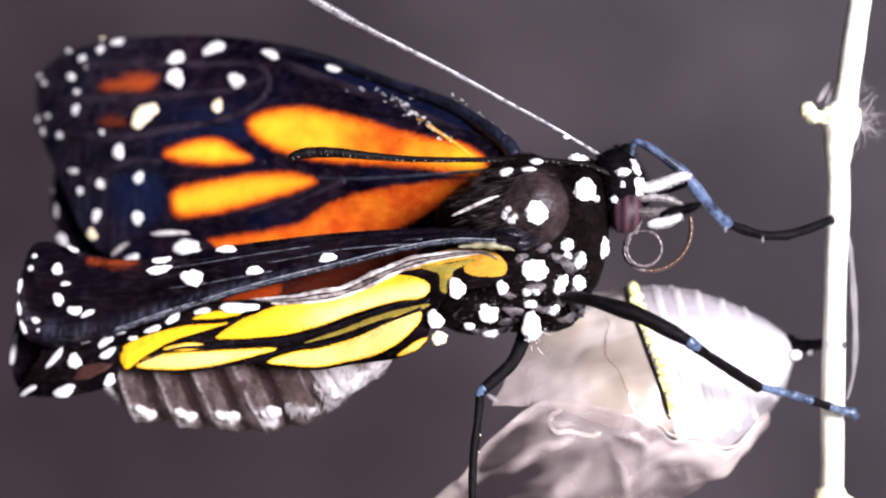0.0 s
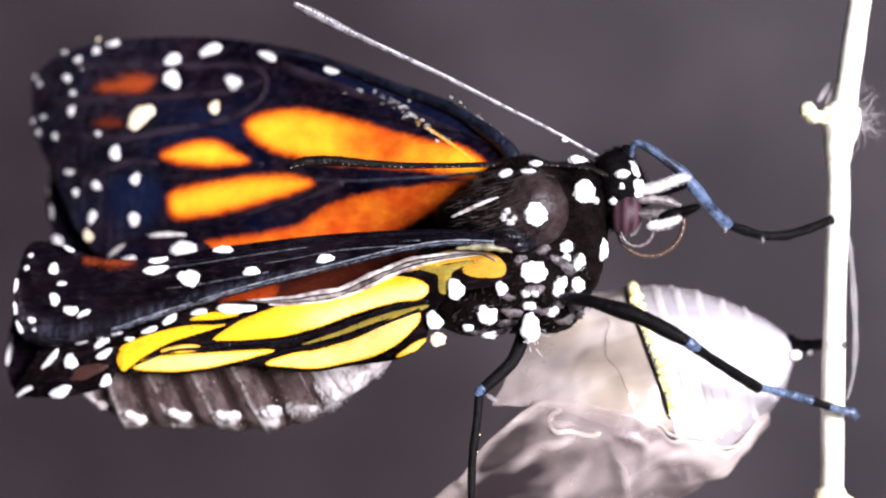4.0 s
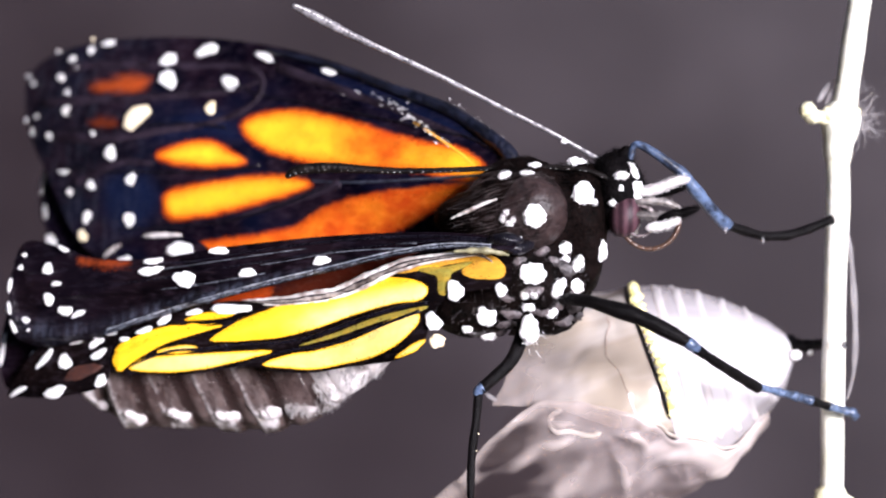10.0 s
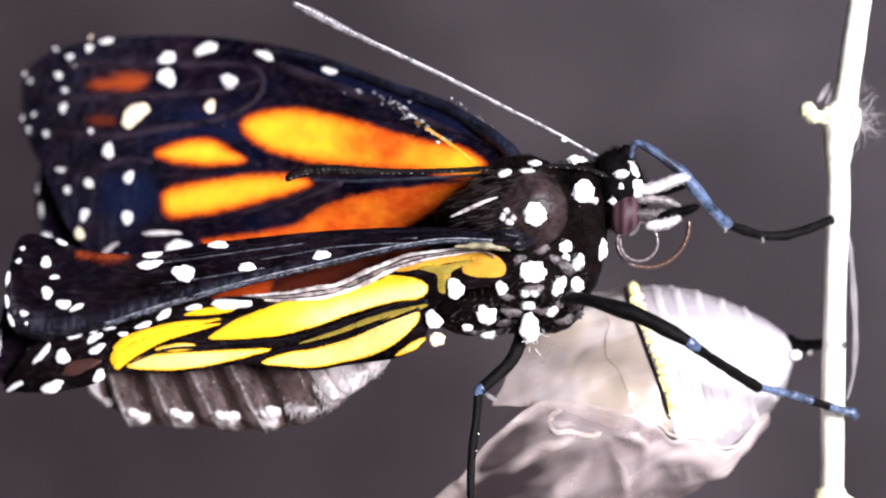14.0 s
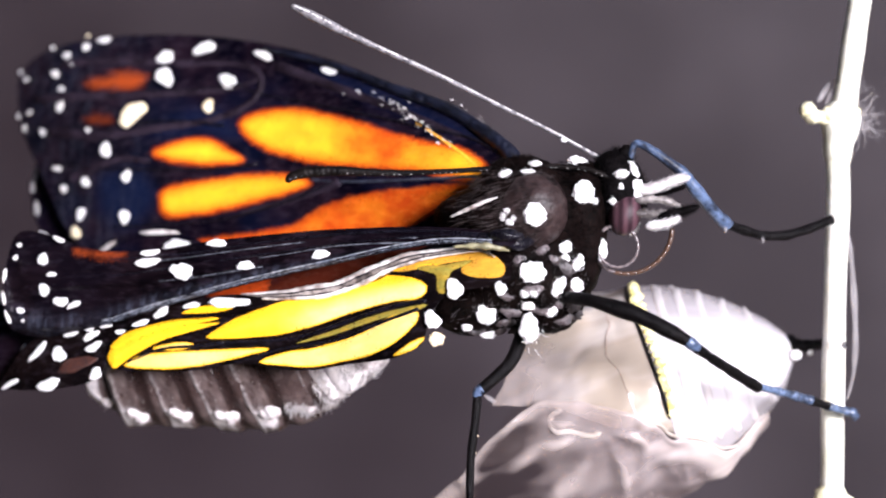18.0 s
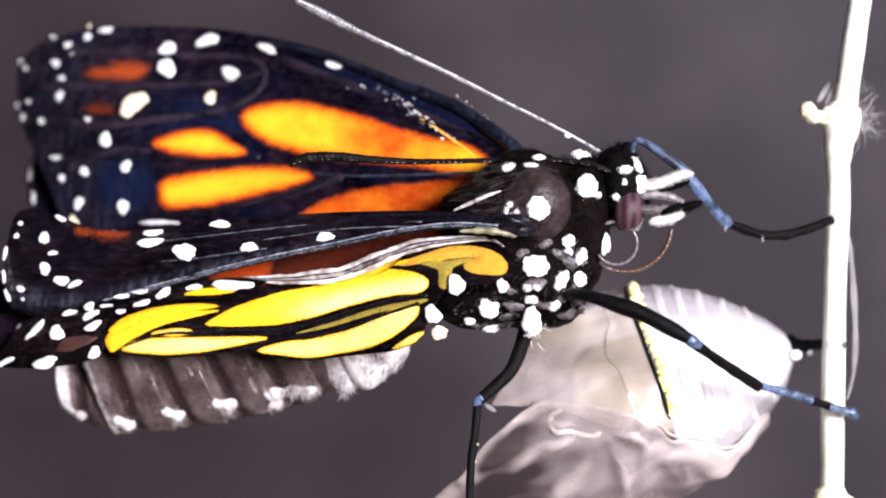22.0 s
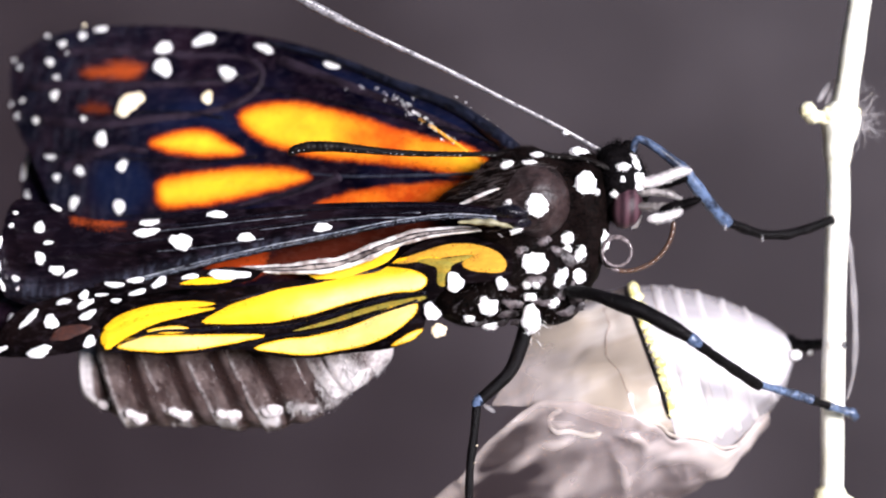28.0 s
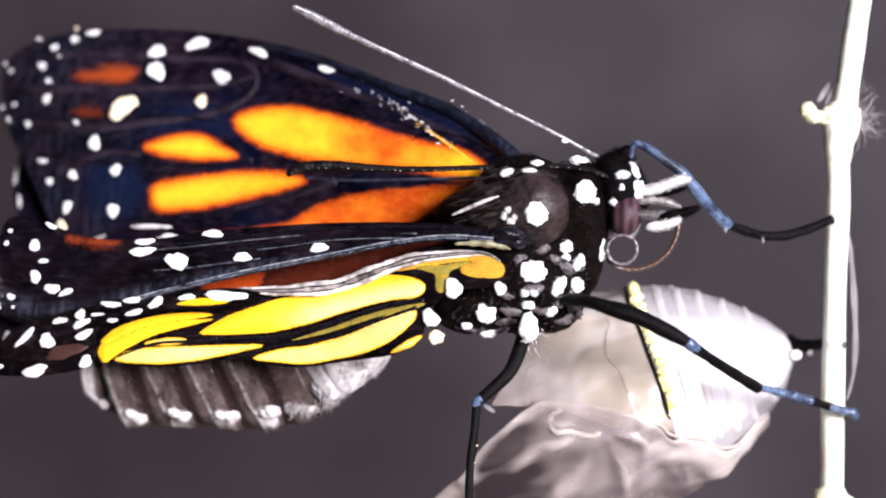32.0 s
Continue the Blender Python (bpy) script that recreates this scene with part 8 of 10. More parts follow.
    walk(leg_mid, [(0, pose(0.02407, -0.00080, -0.00958, 0, -0.00, 0.00)), (0.5, pose(0.02407, -0.00080, -0.00958, 0, -0.00, 0.00)), (1, pose(0.02407, -0.00080, -0.00958, 0, -0.27, 0.00)),
        (1.5, pose(0.02407, -0.00080, -0.00958, 0, -0.27, 0.00)), (2, pose(0.02407, -0.00080, -0.00958, 0, -0.00, 0.00)), (2.5, pose(0.02407, -0.00080, -0.00958, 0, -0.27, 0.00)),
        (3, pose(0.02407, -0.00080, -0.00958, 0, -0.27, 0.00)), (3.5, pose(0.02407, -0.00080, -0.00958, 0, -0.27, 0.00)), (5.5, pose(0.02407, -0.00080, -0.00958, 0, -0.27, 0.00)),
        (6, pose(0.02407, -0.00080, -0.00958, 0, -0.27, 0.00)), (6.5, pose(0.02407, -0.00080, -0.00958, 0, -0.00, 0.00)), (7, pose(0.02407, -0.00080, -0.00958, 0, -0.00, 0.00)),
        (7.5, pose(0.02407, -0.00080, -0.00958, 0, 0.25, 0.00)), (8, pose(0.02407, -0.00080, -0.00958, 0, -0.11, 0.00)), (8.5, pose(0.02407, -0.00080, -0.00958, 0, -0.11, 0.00)),
        (9, pose(0.02407, -0.00080, -0.00958, 0, -0.11, 0.00)), (9.5, pose(0.02407, -0.00080, -0.00958, 0, -0.38, 0.00)), (10, pose(0.02407, -0.00080, -0.00958, 0, -0.38, 0.00)),
        (10.5, pose(0.02407, -0.00080, -0.00958, 0, -0.38, 0.00)), (11, pose(0.02407, -0.00080, -0.00958, 0, -0.11, 0.00)), (11.5, pose(0.02407, -0.00080, -0.00958, 0, -0.11, 0.00)),
        (12, pose(0.02407, -0.00080, -0.00958, 0, -0.11, 0.00)), (12.5, pose(0.02407, -0.00080, -0.00958, 0, -0.11, 0.00)), (13, pose(0.02407, -0.00080, -0.00958, 0, -0.11, 0.00)),
        (13.5, pose(0.02407, -0.00080, -0.00958, 0, -0.11, 0.00)), (14, pose(0.02407, -0.00080, -0.00958, 0, -0.11, 0.00)), (14.5, pose(0.02407, -0.00080, -0.00958, 0, -0.11, 0.00)),
        (16.5, pose(0.02407, -0.00080, -0.00958, 0, -0.11, 0.00)), (17, pose(0.02407, -0.00080, -0.00958, 0, -0.11, 0.00)), (17.5, pose(0.02407, -0.00080, -0.00958, 0, -0.11, 0.00)),
        (18, pose(0.02407, -0.00080, -0.00958, 0, -0.11, 0.00)), (18.5, pose(0.02407, -0.00080, -0.00958, 0, 0.14, 0.00)), (19, pose(0.02407, -0.00080, -0.00958, 0, 0.14, 0.00)),
        (19.5, pose(0.02407, -0.00080, -0.00958, 0, -0.22, 0.00)), (20, pose(0.02407, -0.00080, -0.00958, 0, 0.03, 0.00)), (20.5, pose(0.02407, -0.00080, -0.00958, 0, -0.22, 0.00)),
        (21, pose(0.02407, -0.00080, -0.00958, 0, -0.22, 0.00)), (21.5, pose(0.02407, -0.00080, -0.00958, 0, 0.90, 0.00)), (22, pose(0.02407, -0.00080, -0.00958, 0, 0.65, 0.00)),
        (22.5, pose(0.02407, -0.00080, -0.00958, 0, 0.39, 0.00)), (23, pose(0.02407, -0.00080, -0.00958, 0, 0.65, 0.00)), (23.5, pose(0.02407, -0.00080, -0.00958, 0, 0.65, 0.00)),
        (24, pose(0.02407, -0.00080, -0.00958, 0, 0.65, 0.00)), (24.5, pose(0.02407, -0.00080, -0.00958, 0, 0.28, 0.00)), (25, pose(0.02407, -0.00080, -0.00958, 0, 0.54, 0.00)),
        (25.5, pose(0.02407, -0.00080, -0.00958, 0, 0.28, 0.00)), (27.5, pose(0.02407, -0.00080, -0.00958, 0, 0.90, 0.00)), (28, pose(0.02407, -0.00080, -0.00958, 0, 1.15, 0.00)),
        (28.5, pose(0.02407, -0.00080, -0.00958, 0, 0.79, 0.00)), (29, pose(0.02407, -0.00080, -0.00958, 0, 1.03, 0.00)), (29.5, pose(0.02407, -0.00080, -0.00958, 0, 0.79, 0.00)),
        (30, pose(0.02407, -0.00080, -0.00958, 0, 1.15, 0.00)), (30.5, pose(0.02407, -0.00080, -0.00958, 0, 1.03, 0.00)), (31, pose(0.02407, -0.00080, -0.00958, 0, 0.16, 0.00)),
        (31.5, pose(0.02407, -0.00080, -0.00958, 0, 0.43, 0.00)), (32, pose(0.02407, -0.00080, -0.00958, 0, -0.44, 0.00))])
    walk(leg_hind, [(0, pose(0.00226, -0.00250, -0.00819, 0, 0.00, 0.00)), (0.5, pose(0.00226, -0.00250, -0.00819, 0, 0.00, 0.00)), (1, pose(0.00221, -0.00250, -0.00819, 0, 0.00, 0.00)),
        (1.5, pose(0.00221, -0.00250, -0.00819, 0, 0.00, 0.00)), (2, pose(0.00221, -0.00250, -0.00819, 0, 0.00, 0.00)), (2.5, pose(0.00221, -0.00250, -0.00819, 0, 0.00, 0.00)),
        (3, pose(0.00221, -0.00250, -0.00819, 0, 0.00, 0.00)), (3.5, pose(0.00221, -0.00250, -0.00819, 0, 0.00, 0.00)), (5.5, pose(0.00221, -0.00250, -0.00819, 0, 0.00, 0.00)),
        (6, pose(0.00221, -0.00250, -0.00819, 0, 0.00, 0.00)), (6.5, pose(0.00221, -0.00250, -0.00819, 0, 0.00, 0.00)), (7, pose(0.00216, -0.00250, -0.00819, 0, 0.00, 0.00)),
        (7.5, pose(0.00216, -0.00250, -0.00819, 0, 0.00, 0.00)), (8, pose(0.00216, -0.00250, -0.00814, 0, 0.00, 0.00)), (8.5, pose(0.00221, -0.00250, -0.00819, 0, 0.00, 0.00)),
        (9, pose(0.00216, -0.00250, -0.00819, 0, 0.00, 0.00)), (9.5, pose(0.00216, -0.00250, -0.00814, 0, 0.00, 0.00)), (10, pose(0.00216, -0.00250, -0.00814, 0, 0.00, 0.00)),
        (10.5, pose(0.00216, -0.00250, -0.00814, 0, 0.00, 0.00)), (11, pose(0.00216, -0.00250, -0.00814, 0, 0.00, 0.00)), (11.5, pose(0.00216, -0.00250, -0.00814, 0, 0.00, 0.00)),
        (12, pose(0.00216, -0.00250, -0.00819, 0, 0.00, 0.00)), (12.5, pose(0.00216, -0.00250, -0.00819, 0, 0.00, 0.00)), (13, pose(0.00216, -0.00250, -0.00819, 0, 0.00, 0.00)),
        (13.5, pose(0.00216, -0.00250, -0.00814, 0, 0.00, 0.00)), (14, pose(0.00216, -0.00250, -0.00814, 0, 0.00, 0.00)), (14.5, pose(0.00216, -0.00250, -0.00819, 0, 0.00, 0.00)),
        (16.5, pose(0.00216, -0.00250, -0.00824, 0, 0.00, 0.00)), (17, pose(0.00216, -0.00250, -0.00824, 0, 0.00, 0.00)), (17.5, pose(0.00216, -0.00250, -0.00824, 0, 0.00, 0.00)),
        (18, pose(0.00211, -0.00250, -0.00824, 0, 0.00, 0.00)), (18.5, pose(0.00216, -0.00250, -0.00844, 0, 0.00, 0.00)), (19, pose(0.00216, -0.00250, -0.00865, 0, 0.00, 0.00)),
        (19.5, pose(0.00216, -0.00250, -0.00855, 0, 0.00, 0.00)), (20, pose(0.00216, -0.00250, -0.00860, 0, 0.00, 0.00)), (20.5, pose(0.00216, -0.00250, -0.00860, 0, 0.00, 0.00)),
        (21, pose(0.00216, -0.00250, -0.00860, 0, 0.00, 0.00)), (21.5, pose(0.00206, -0.00250, -0.00880, 0, 0.00, 0.00)), (22, pose(0.00211, -0.00250, -0.00875, 0, 0.00, 0.00)),
        (22.5, pose(0.00211, -0.00250, -0.00875, 0, 0.00, 0.00)), (23, pose(0.00211, -0.00250, -0.00875, 0, 0.00, 0.00)), (23.5, pose(0.00211, -0.00250, -0.00875, 0, 0.00, 0.00)),
        (24, pose(0.00211, -0.00250, -0.00880, 0, 0.00, 0.00)), (24.5, pose(0.00211, -0.00250, -0.00875, 0, 0.00, 0.00)), (25, pose(0.00211, -0.00250, -0.00880, 0, 0.00, 0.00)),
        (25.5, pose(0.00211, -0.00250, -0.00880, 0, 0.00, 0.00)), (27.5, pose(0.00206, -0.00250, -0.00880, 0, 0.00, 0.00)), (28, pose(0.00206, -0.00250, -0.00880, 0, 0.00, 0.00)),
        (28.5, pose(0.00206, -0.00250, -0.00880, 0, 0.00, 0.00)), (29, pose(0.00206, -0.00250, -0.00880, 0, 0.00, 0.00)), (29.5, pose(0.00201, -0.00250, -0.00880, 0, 0.00, 0.00)),
        (30, pose(0.00201, -0.00250, -0.00896, 0, 0.00, 0.00)), (30.5, pose(0.00201, -0.00250, -0.00896, 0, 0.00, 0.00)), (31, pose(0.00206, -0.00250, -0.00885, 0, 0.00, 0.00)),
        (31.5, pose(0.00206, -0.00250, -0.00890, 0, 0.00, 0.00)), (32, pose(0.00206, -0.00250, -0.00880, 0, 0.00, 0.00))])
    walk(leg_fore, [(0, pose(0.02290, 0.00020, 0.00170, 0, -0.00, 0.00)), (0.5, pose(0.02290, 0.00020, 0.00170, 0, -0.31, 0.00)), (1, pose(0.02290, 0.00020, 0.00170, 0, -0.31, 0.00)),
        (1.5, pose(0.02290, 0.00020, 0.00170, 0, -0.15, 0.00)), (2, pose(0.02290, 0.00020, 0.00170, 0, -0.15, 0.00)), (2.5, pose(0.02290, 0.00020, 0.00170, 0, -0.31, 0.00)),
        (3, pose(0.02290, 0.00020, 0.00170, 0, -0.15, 0.00)), (3.5, pose(0.02290, 0.00020, 0.00170, 0, -0.31, 0.00)), (5.5, pose(0.02290, 0.00020, 0.00170, 0, -0.31, 0.00)),
        (6, pose(0.02290, 0.00020, 0.00170, 0, -0.31, 0.00)), (6.5, pose(0.02290, 0.00020, 0.00170, 0, -0.31, 0.00)), (7, pose(0.02290, 0.00020, 0.00170, 0, -0.15, 0.00)),
        (7.5, pose(0.02290, 0.00020, 0.00170, 0, -0.15, 0.00)), (8, pose(0.02290, 0.00020, 0.00170, 0, -0.31, 0.00)), (8.5, pose(0.02290, 0.00020, 0.00170, 0, -0.31, 0.00)),
        (9, pose(0.02290, 0.00020, 0.00170, 0, -0.31, 0.00)), (9.5, pose(0.02290, 0.00020, 0.00170, 0, -0.47, 0.00)), (10, pose(0.02290, 0.00020, 0.00170, 0, -0.62, 0.00)),
        (10.5, pose(0.02290, 0.00020, 0.00170, 0, -0.47, 0.00)), (11, pose(0.02290, 0.00020, 0.00170, 0, -0.47, 0.00)), (11.5, pose(0.02290, 0.00020, 0.00170, 0, -0.47, 0.00)),
        (12, pose(0.02290, 0.00020, 0.00170, 0, -0.47, 0.00)), (12.5, pose(0.02290, 0.00020, 0.00170, 0, -0.31, 0.00)), (13, pose(0.02290, 0.00020, 0.00170, 0, -0.31, 0.00)),
        (13.5, pose(0.02290, 0.00020, 0.00170, 0, -0.47, 0.00)), (14, pose(0.02290, 0.00020, 0.00170, 0, -0.31, 0.00)), (14.5, pose(0.02290, 0.00020, 0.00170, 0, -0.31, 0.00)),
        (16.5, pose(0.02290, 0.00020, 0.00170, 0, -0.31, 0.00)), (17, pose(0.02290, 0.00020, 0.00170, 0, -0.31, 0.00)), (17.5, pose(0.02290, 0.00020, 0.00170, 0, -0.31, 0.00)),
        (18, pose(0.02290, 0.00020, 0.00170, 0, -0.31, 0.00)), (18.5, pose(0.02290, 0.00020, 0.00170, 0, -0.15, 0.00)), (19, pose(0.02290, 0.00020, 0.00170, 0, 0.15, 0.00)),
        (19.5, pose(0.02290, 0.00020, 0.00170, 0, -0.15, 0.00)), (20, pose(0.02290, 0.00020, 0.00170, 0, -0.00, 0.00)), (20.5, pose(0.02290, 0.00020, 0.00170, 0, -0.15, 0.00)),
        (21, pose(0.02290, 0.00020, 0.00170, 0, -0.31, 0.00)), (21.5, pose(0.02290, 0.00020, 0.00170, 0, 0.93, 0.00)), (22, pose(0.02290, 0.00020, 0.00170, 0, 0.47, 0.00)),
        (22.5, pose(0.02290, 0.00020, 0.00170, 0, 0.31, 0.00)), (23, pose(0.02290, 0.00020, 0.00170, 0, 0.62, 0.00)), (23.5, pose(0.02290, 0.00020, 0.00170, 0, 0.47, 0.00)),
        (24, pose(0.02290, 0.00020, 0.00170, 0, 0.62, 0.00)), (24.5, pose(0.02290, 0.00020, 0.00170, 0, -0.00, 0.00)), (25, pose(0.02290, 0.00020, 0.00170, 0, 0.47, 0.00)),
        (25.5, pose(0.02290, 0.00020, 0.00170, 0, 0.31, 0.00)), (27.5, pose(0.02290, 0.00020, 0.00170, 0, 0.78, 0.00)), (28, pose(0.02290, 0.00020, 0.00170, 0, 0.93, 0.00)),
        (28.5, pose(0.02290, 0.00020, 0.00170, 0, 0.78, 0.00)), (29, pose(0.02290, 0.00020, 0.00170, 0, 0.78, 0.00)), (29.5, pose(0.02290, 0.00020, 0.00170, 0, 0.93, 0.00)),
        (30, pose(0.02290, 0.00020, 0.00170, 0, 1.24, 0.00)), (30.5, pose(0.02290, 0.00020, 0.00170, 0, 1.08, 0.00)), (31, pose(0.02290, 0.00020, 0.00170, 0, -0.00, 0.00)),
        (31.5, pose(0.02290, 0.00020, 0.00170, 0, 0.47, 0.00)), (32, pose(0.02290, 0.00020, 0.00170, 0, -0.47, 0.00))])
    stops = [0, 0.5, 1, 1.5, 2, 2.5, 3, 3.5, 4.5, 5.5, 6.2, 6.7, 6.8, 6.9, 7, 7.1, 7.2, 7.3, 8, 9, 10, 11, 12, 13, 14, 15.5, 17, 18, 19, 20, 20.5, 21, 21.5, 22, 23, 24, 25, 26.5, 28, 29, 30, 31, 32]
    poses = [coil(t) for t in stops]
    for k, link in enumerate(links):
        walk(link, [(t, row[k]) for t, row in zip(stops, poses)])
    walk(segments[0], [(0, pose(-0.00529, 0.00270, -0.00540, 0, 0.80, 0.00)), (0.5, pose(-0.00531, 0.00270, -0.00542, 0, 0.70, 0.00)), (1, pose(-0.00531, 0.00270, -0.00542, 0, 0.60, 0.00)),
        (1.5, pose(-0.00532, 0.00270, -0.00542, 0, 0.20, 0.00)), (2, pose(-0.00534, 0.00270, -0.00542, 0, -0.20, 0.00)), (2.5, pose(-0.00536, 0.00270, -0.00542, 0, -0.50, 0.00)),
        (3, pose(-0.00536, 0.00270, -0.00542, 0, -0.80, 0.00)), (3.5, pose(-0.00536, 0.00270, -0.00542, 0, -1.00, 0.00)), (5.5, pose(-0.00497, 0.00270, -0.00535, 0, -2.40, 0.00)),
        (6, pose(-0.00482, 0.00270, -0.00532, 0, -2.80, 0.00)), (6.5, pose(-0.00478, 0.00270, -0.00530, 0, -2.90, 0.00)), (7, pose(-0.00473, 0.00270, -0.00529, 0, -3.00, 0.00)),
        (7.5, pose(-0.00485, 0.00270, -0.00530, 0, -2.70, 0.00)), (8, pose(-0.00500, 0.00270, -0.00534, 0, -2.40, 0.00)), (8.5, pose(-0.00511, 0.00270, -0.00538, 0, -2.10, 0.00)),
        (9, pose(-0.00526, 0.00270, -0.00539, 0, -1.80, 0.00)), (9.5, pose(-0.00537, 0.00270, -0.00543, 0, -1.50, 0.00)), (10, pose(-0.00541, 0.00270, -0.00544, 0, -1.20, 0.00)),
        (10.5, pose(-0.00541, 0.00270, -0.00545, 0, -1.00, 0.00)), (11, pose(-0.00541, 0.00270, -0.00543, 0, -0.80, 0.00)), (11.5, pose(-0.00541, 0.00270, -0.00543, 0, -0.76, 0.00)),
        (12, pose(-0.00541, 0.00270, -0.00543, 0, -0.72, 0.00)), (12.5, pose(-0.00539, 0.00270, -0.00543, 0, -0.64, 0.00)), (13, pose(-0.00541, 0.00270, -0.00542, 0, -0.56, 0.00)),
        (13.5, pose(-0.00542, 0.00270, -0.00543, 0, -0.52, 0.00)), (14, pose(-0.00541, 0.00270, -0.00542, 0, -0.48, 0.00)), (14.5, pose(-0.00541, 0.00270, -0.00542, 0, -0.50, 0.00)),
        (16.5, pose(-0.00543, 0.00270, -0.00542, 0, -0.58, 0.00)), (17, pose(-0.00542, 0.00270, -0.00541, 0, -0.60, 0.00)), (17.5, pose(-0.00542, 0.00270, -0.00541, 0, -0.60, 0.00)),
        (18, pose(-0.00545, 0.00270, -0.00541, 0, -0.60, 0.00)), (18.5, pose(-0.00536, 0.00270, -0.00539, 0, -0.60, 0.00)), (19, pose(-0.00530, 0.00270, -0.00535, 0, -0.60, 0.00)),
        (19.5, pose(-0.00535, 0.00270, -0.00539, 0, -0.60, 0.00)), (20, pose(-0.00535, 0.00270, -0.00538, 0, -0.60, 0.00)), (20.5, pose(-0.00537, 0.00270, -0.00538, 0, -0.70, 0.00)),
        (21, pose(-0.00535, 0.00270, -0.00539, 0, -0.80, 0.00)), (21.5, pose(-0.00468, 0.00270, -0.00520, 0, -2.80, 0.00)), (22, pose(-0.00435, 0.00270, -0.00513, 0, -3.80, 0.00)),
        (22.5, pose(-0.00431, 0.00270, -0.00514, 0, -3.90, 0.00)), (23, pose(-0.00431, 0.00270, -0.00511, 0, -4.00, 0.00)), (23.5, pose(-0.00439, 0.00270, -0.00515, 0, -3.70, 0.00)),
        (24, pose(-0.00454, 0.00270, -0.00516, 0, -3.40, 0.00)), (24.5, pose(-0.00469, 0.00270, -0.00523, 0, -3.00, 0.00)), (25, pose(-0.00485, 0.00270, -0.00525, 0, -2.60, 0.00)),
        (25.5, pose(-0.00495, 0.00270, -0.00527, 0, -2.40, 0.00)), (27.5, pose(-0.00531, 0.00270, -0.00530, 0, -1.40, 0.00)), (28, pose(-0.00531, 0.00270, -0.00529, 0, -1.20, 0.00)),
        (28.5, pose(-0.00540, 0.00270, -0.00529, 0, -1.20, 0.00)), (29, pose(-0.00539, 0.00270, -0.00528, 0, -1.20, 0.00)), (29.5, pose(-0.00537, 0.00270, -0.00529, 0, -1.20, 0.00)),
        (30, pose(-0.00528, 0.00270, -0.00527, 0, -1.20, 0.00)), (30.5, pose(-0.00534, 0.00270, -0.00528, 0, -1.20, 0.00)), (31, pose(-0.00544, 0.00270, -0.00534, 0, -1.20, 0.00)),
        (31.5, pose(-0.00543, 0.00270, -0.00532, 0, -1.10, 0.00)), (32, pose(-0.00546, 0.00270, -0.00538, 0, -1.00, 0.00))])
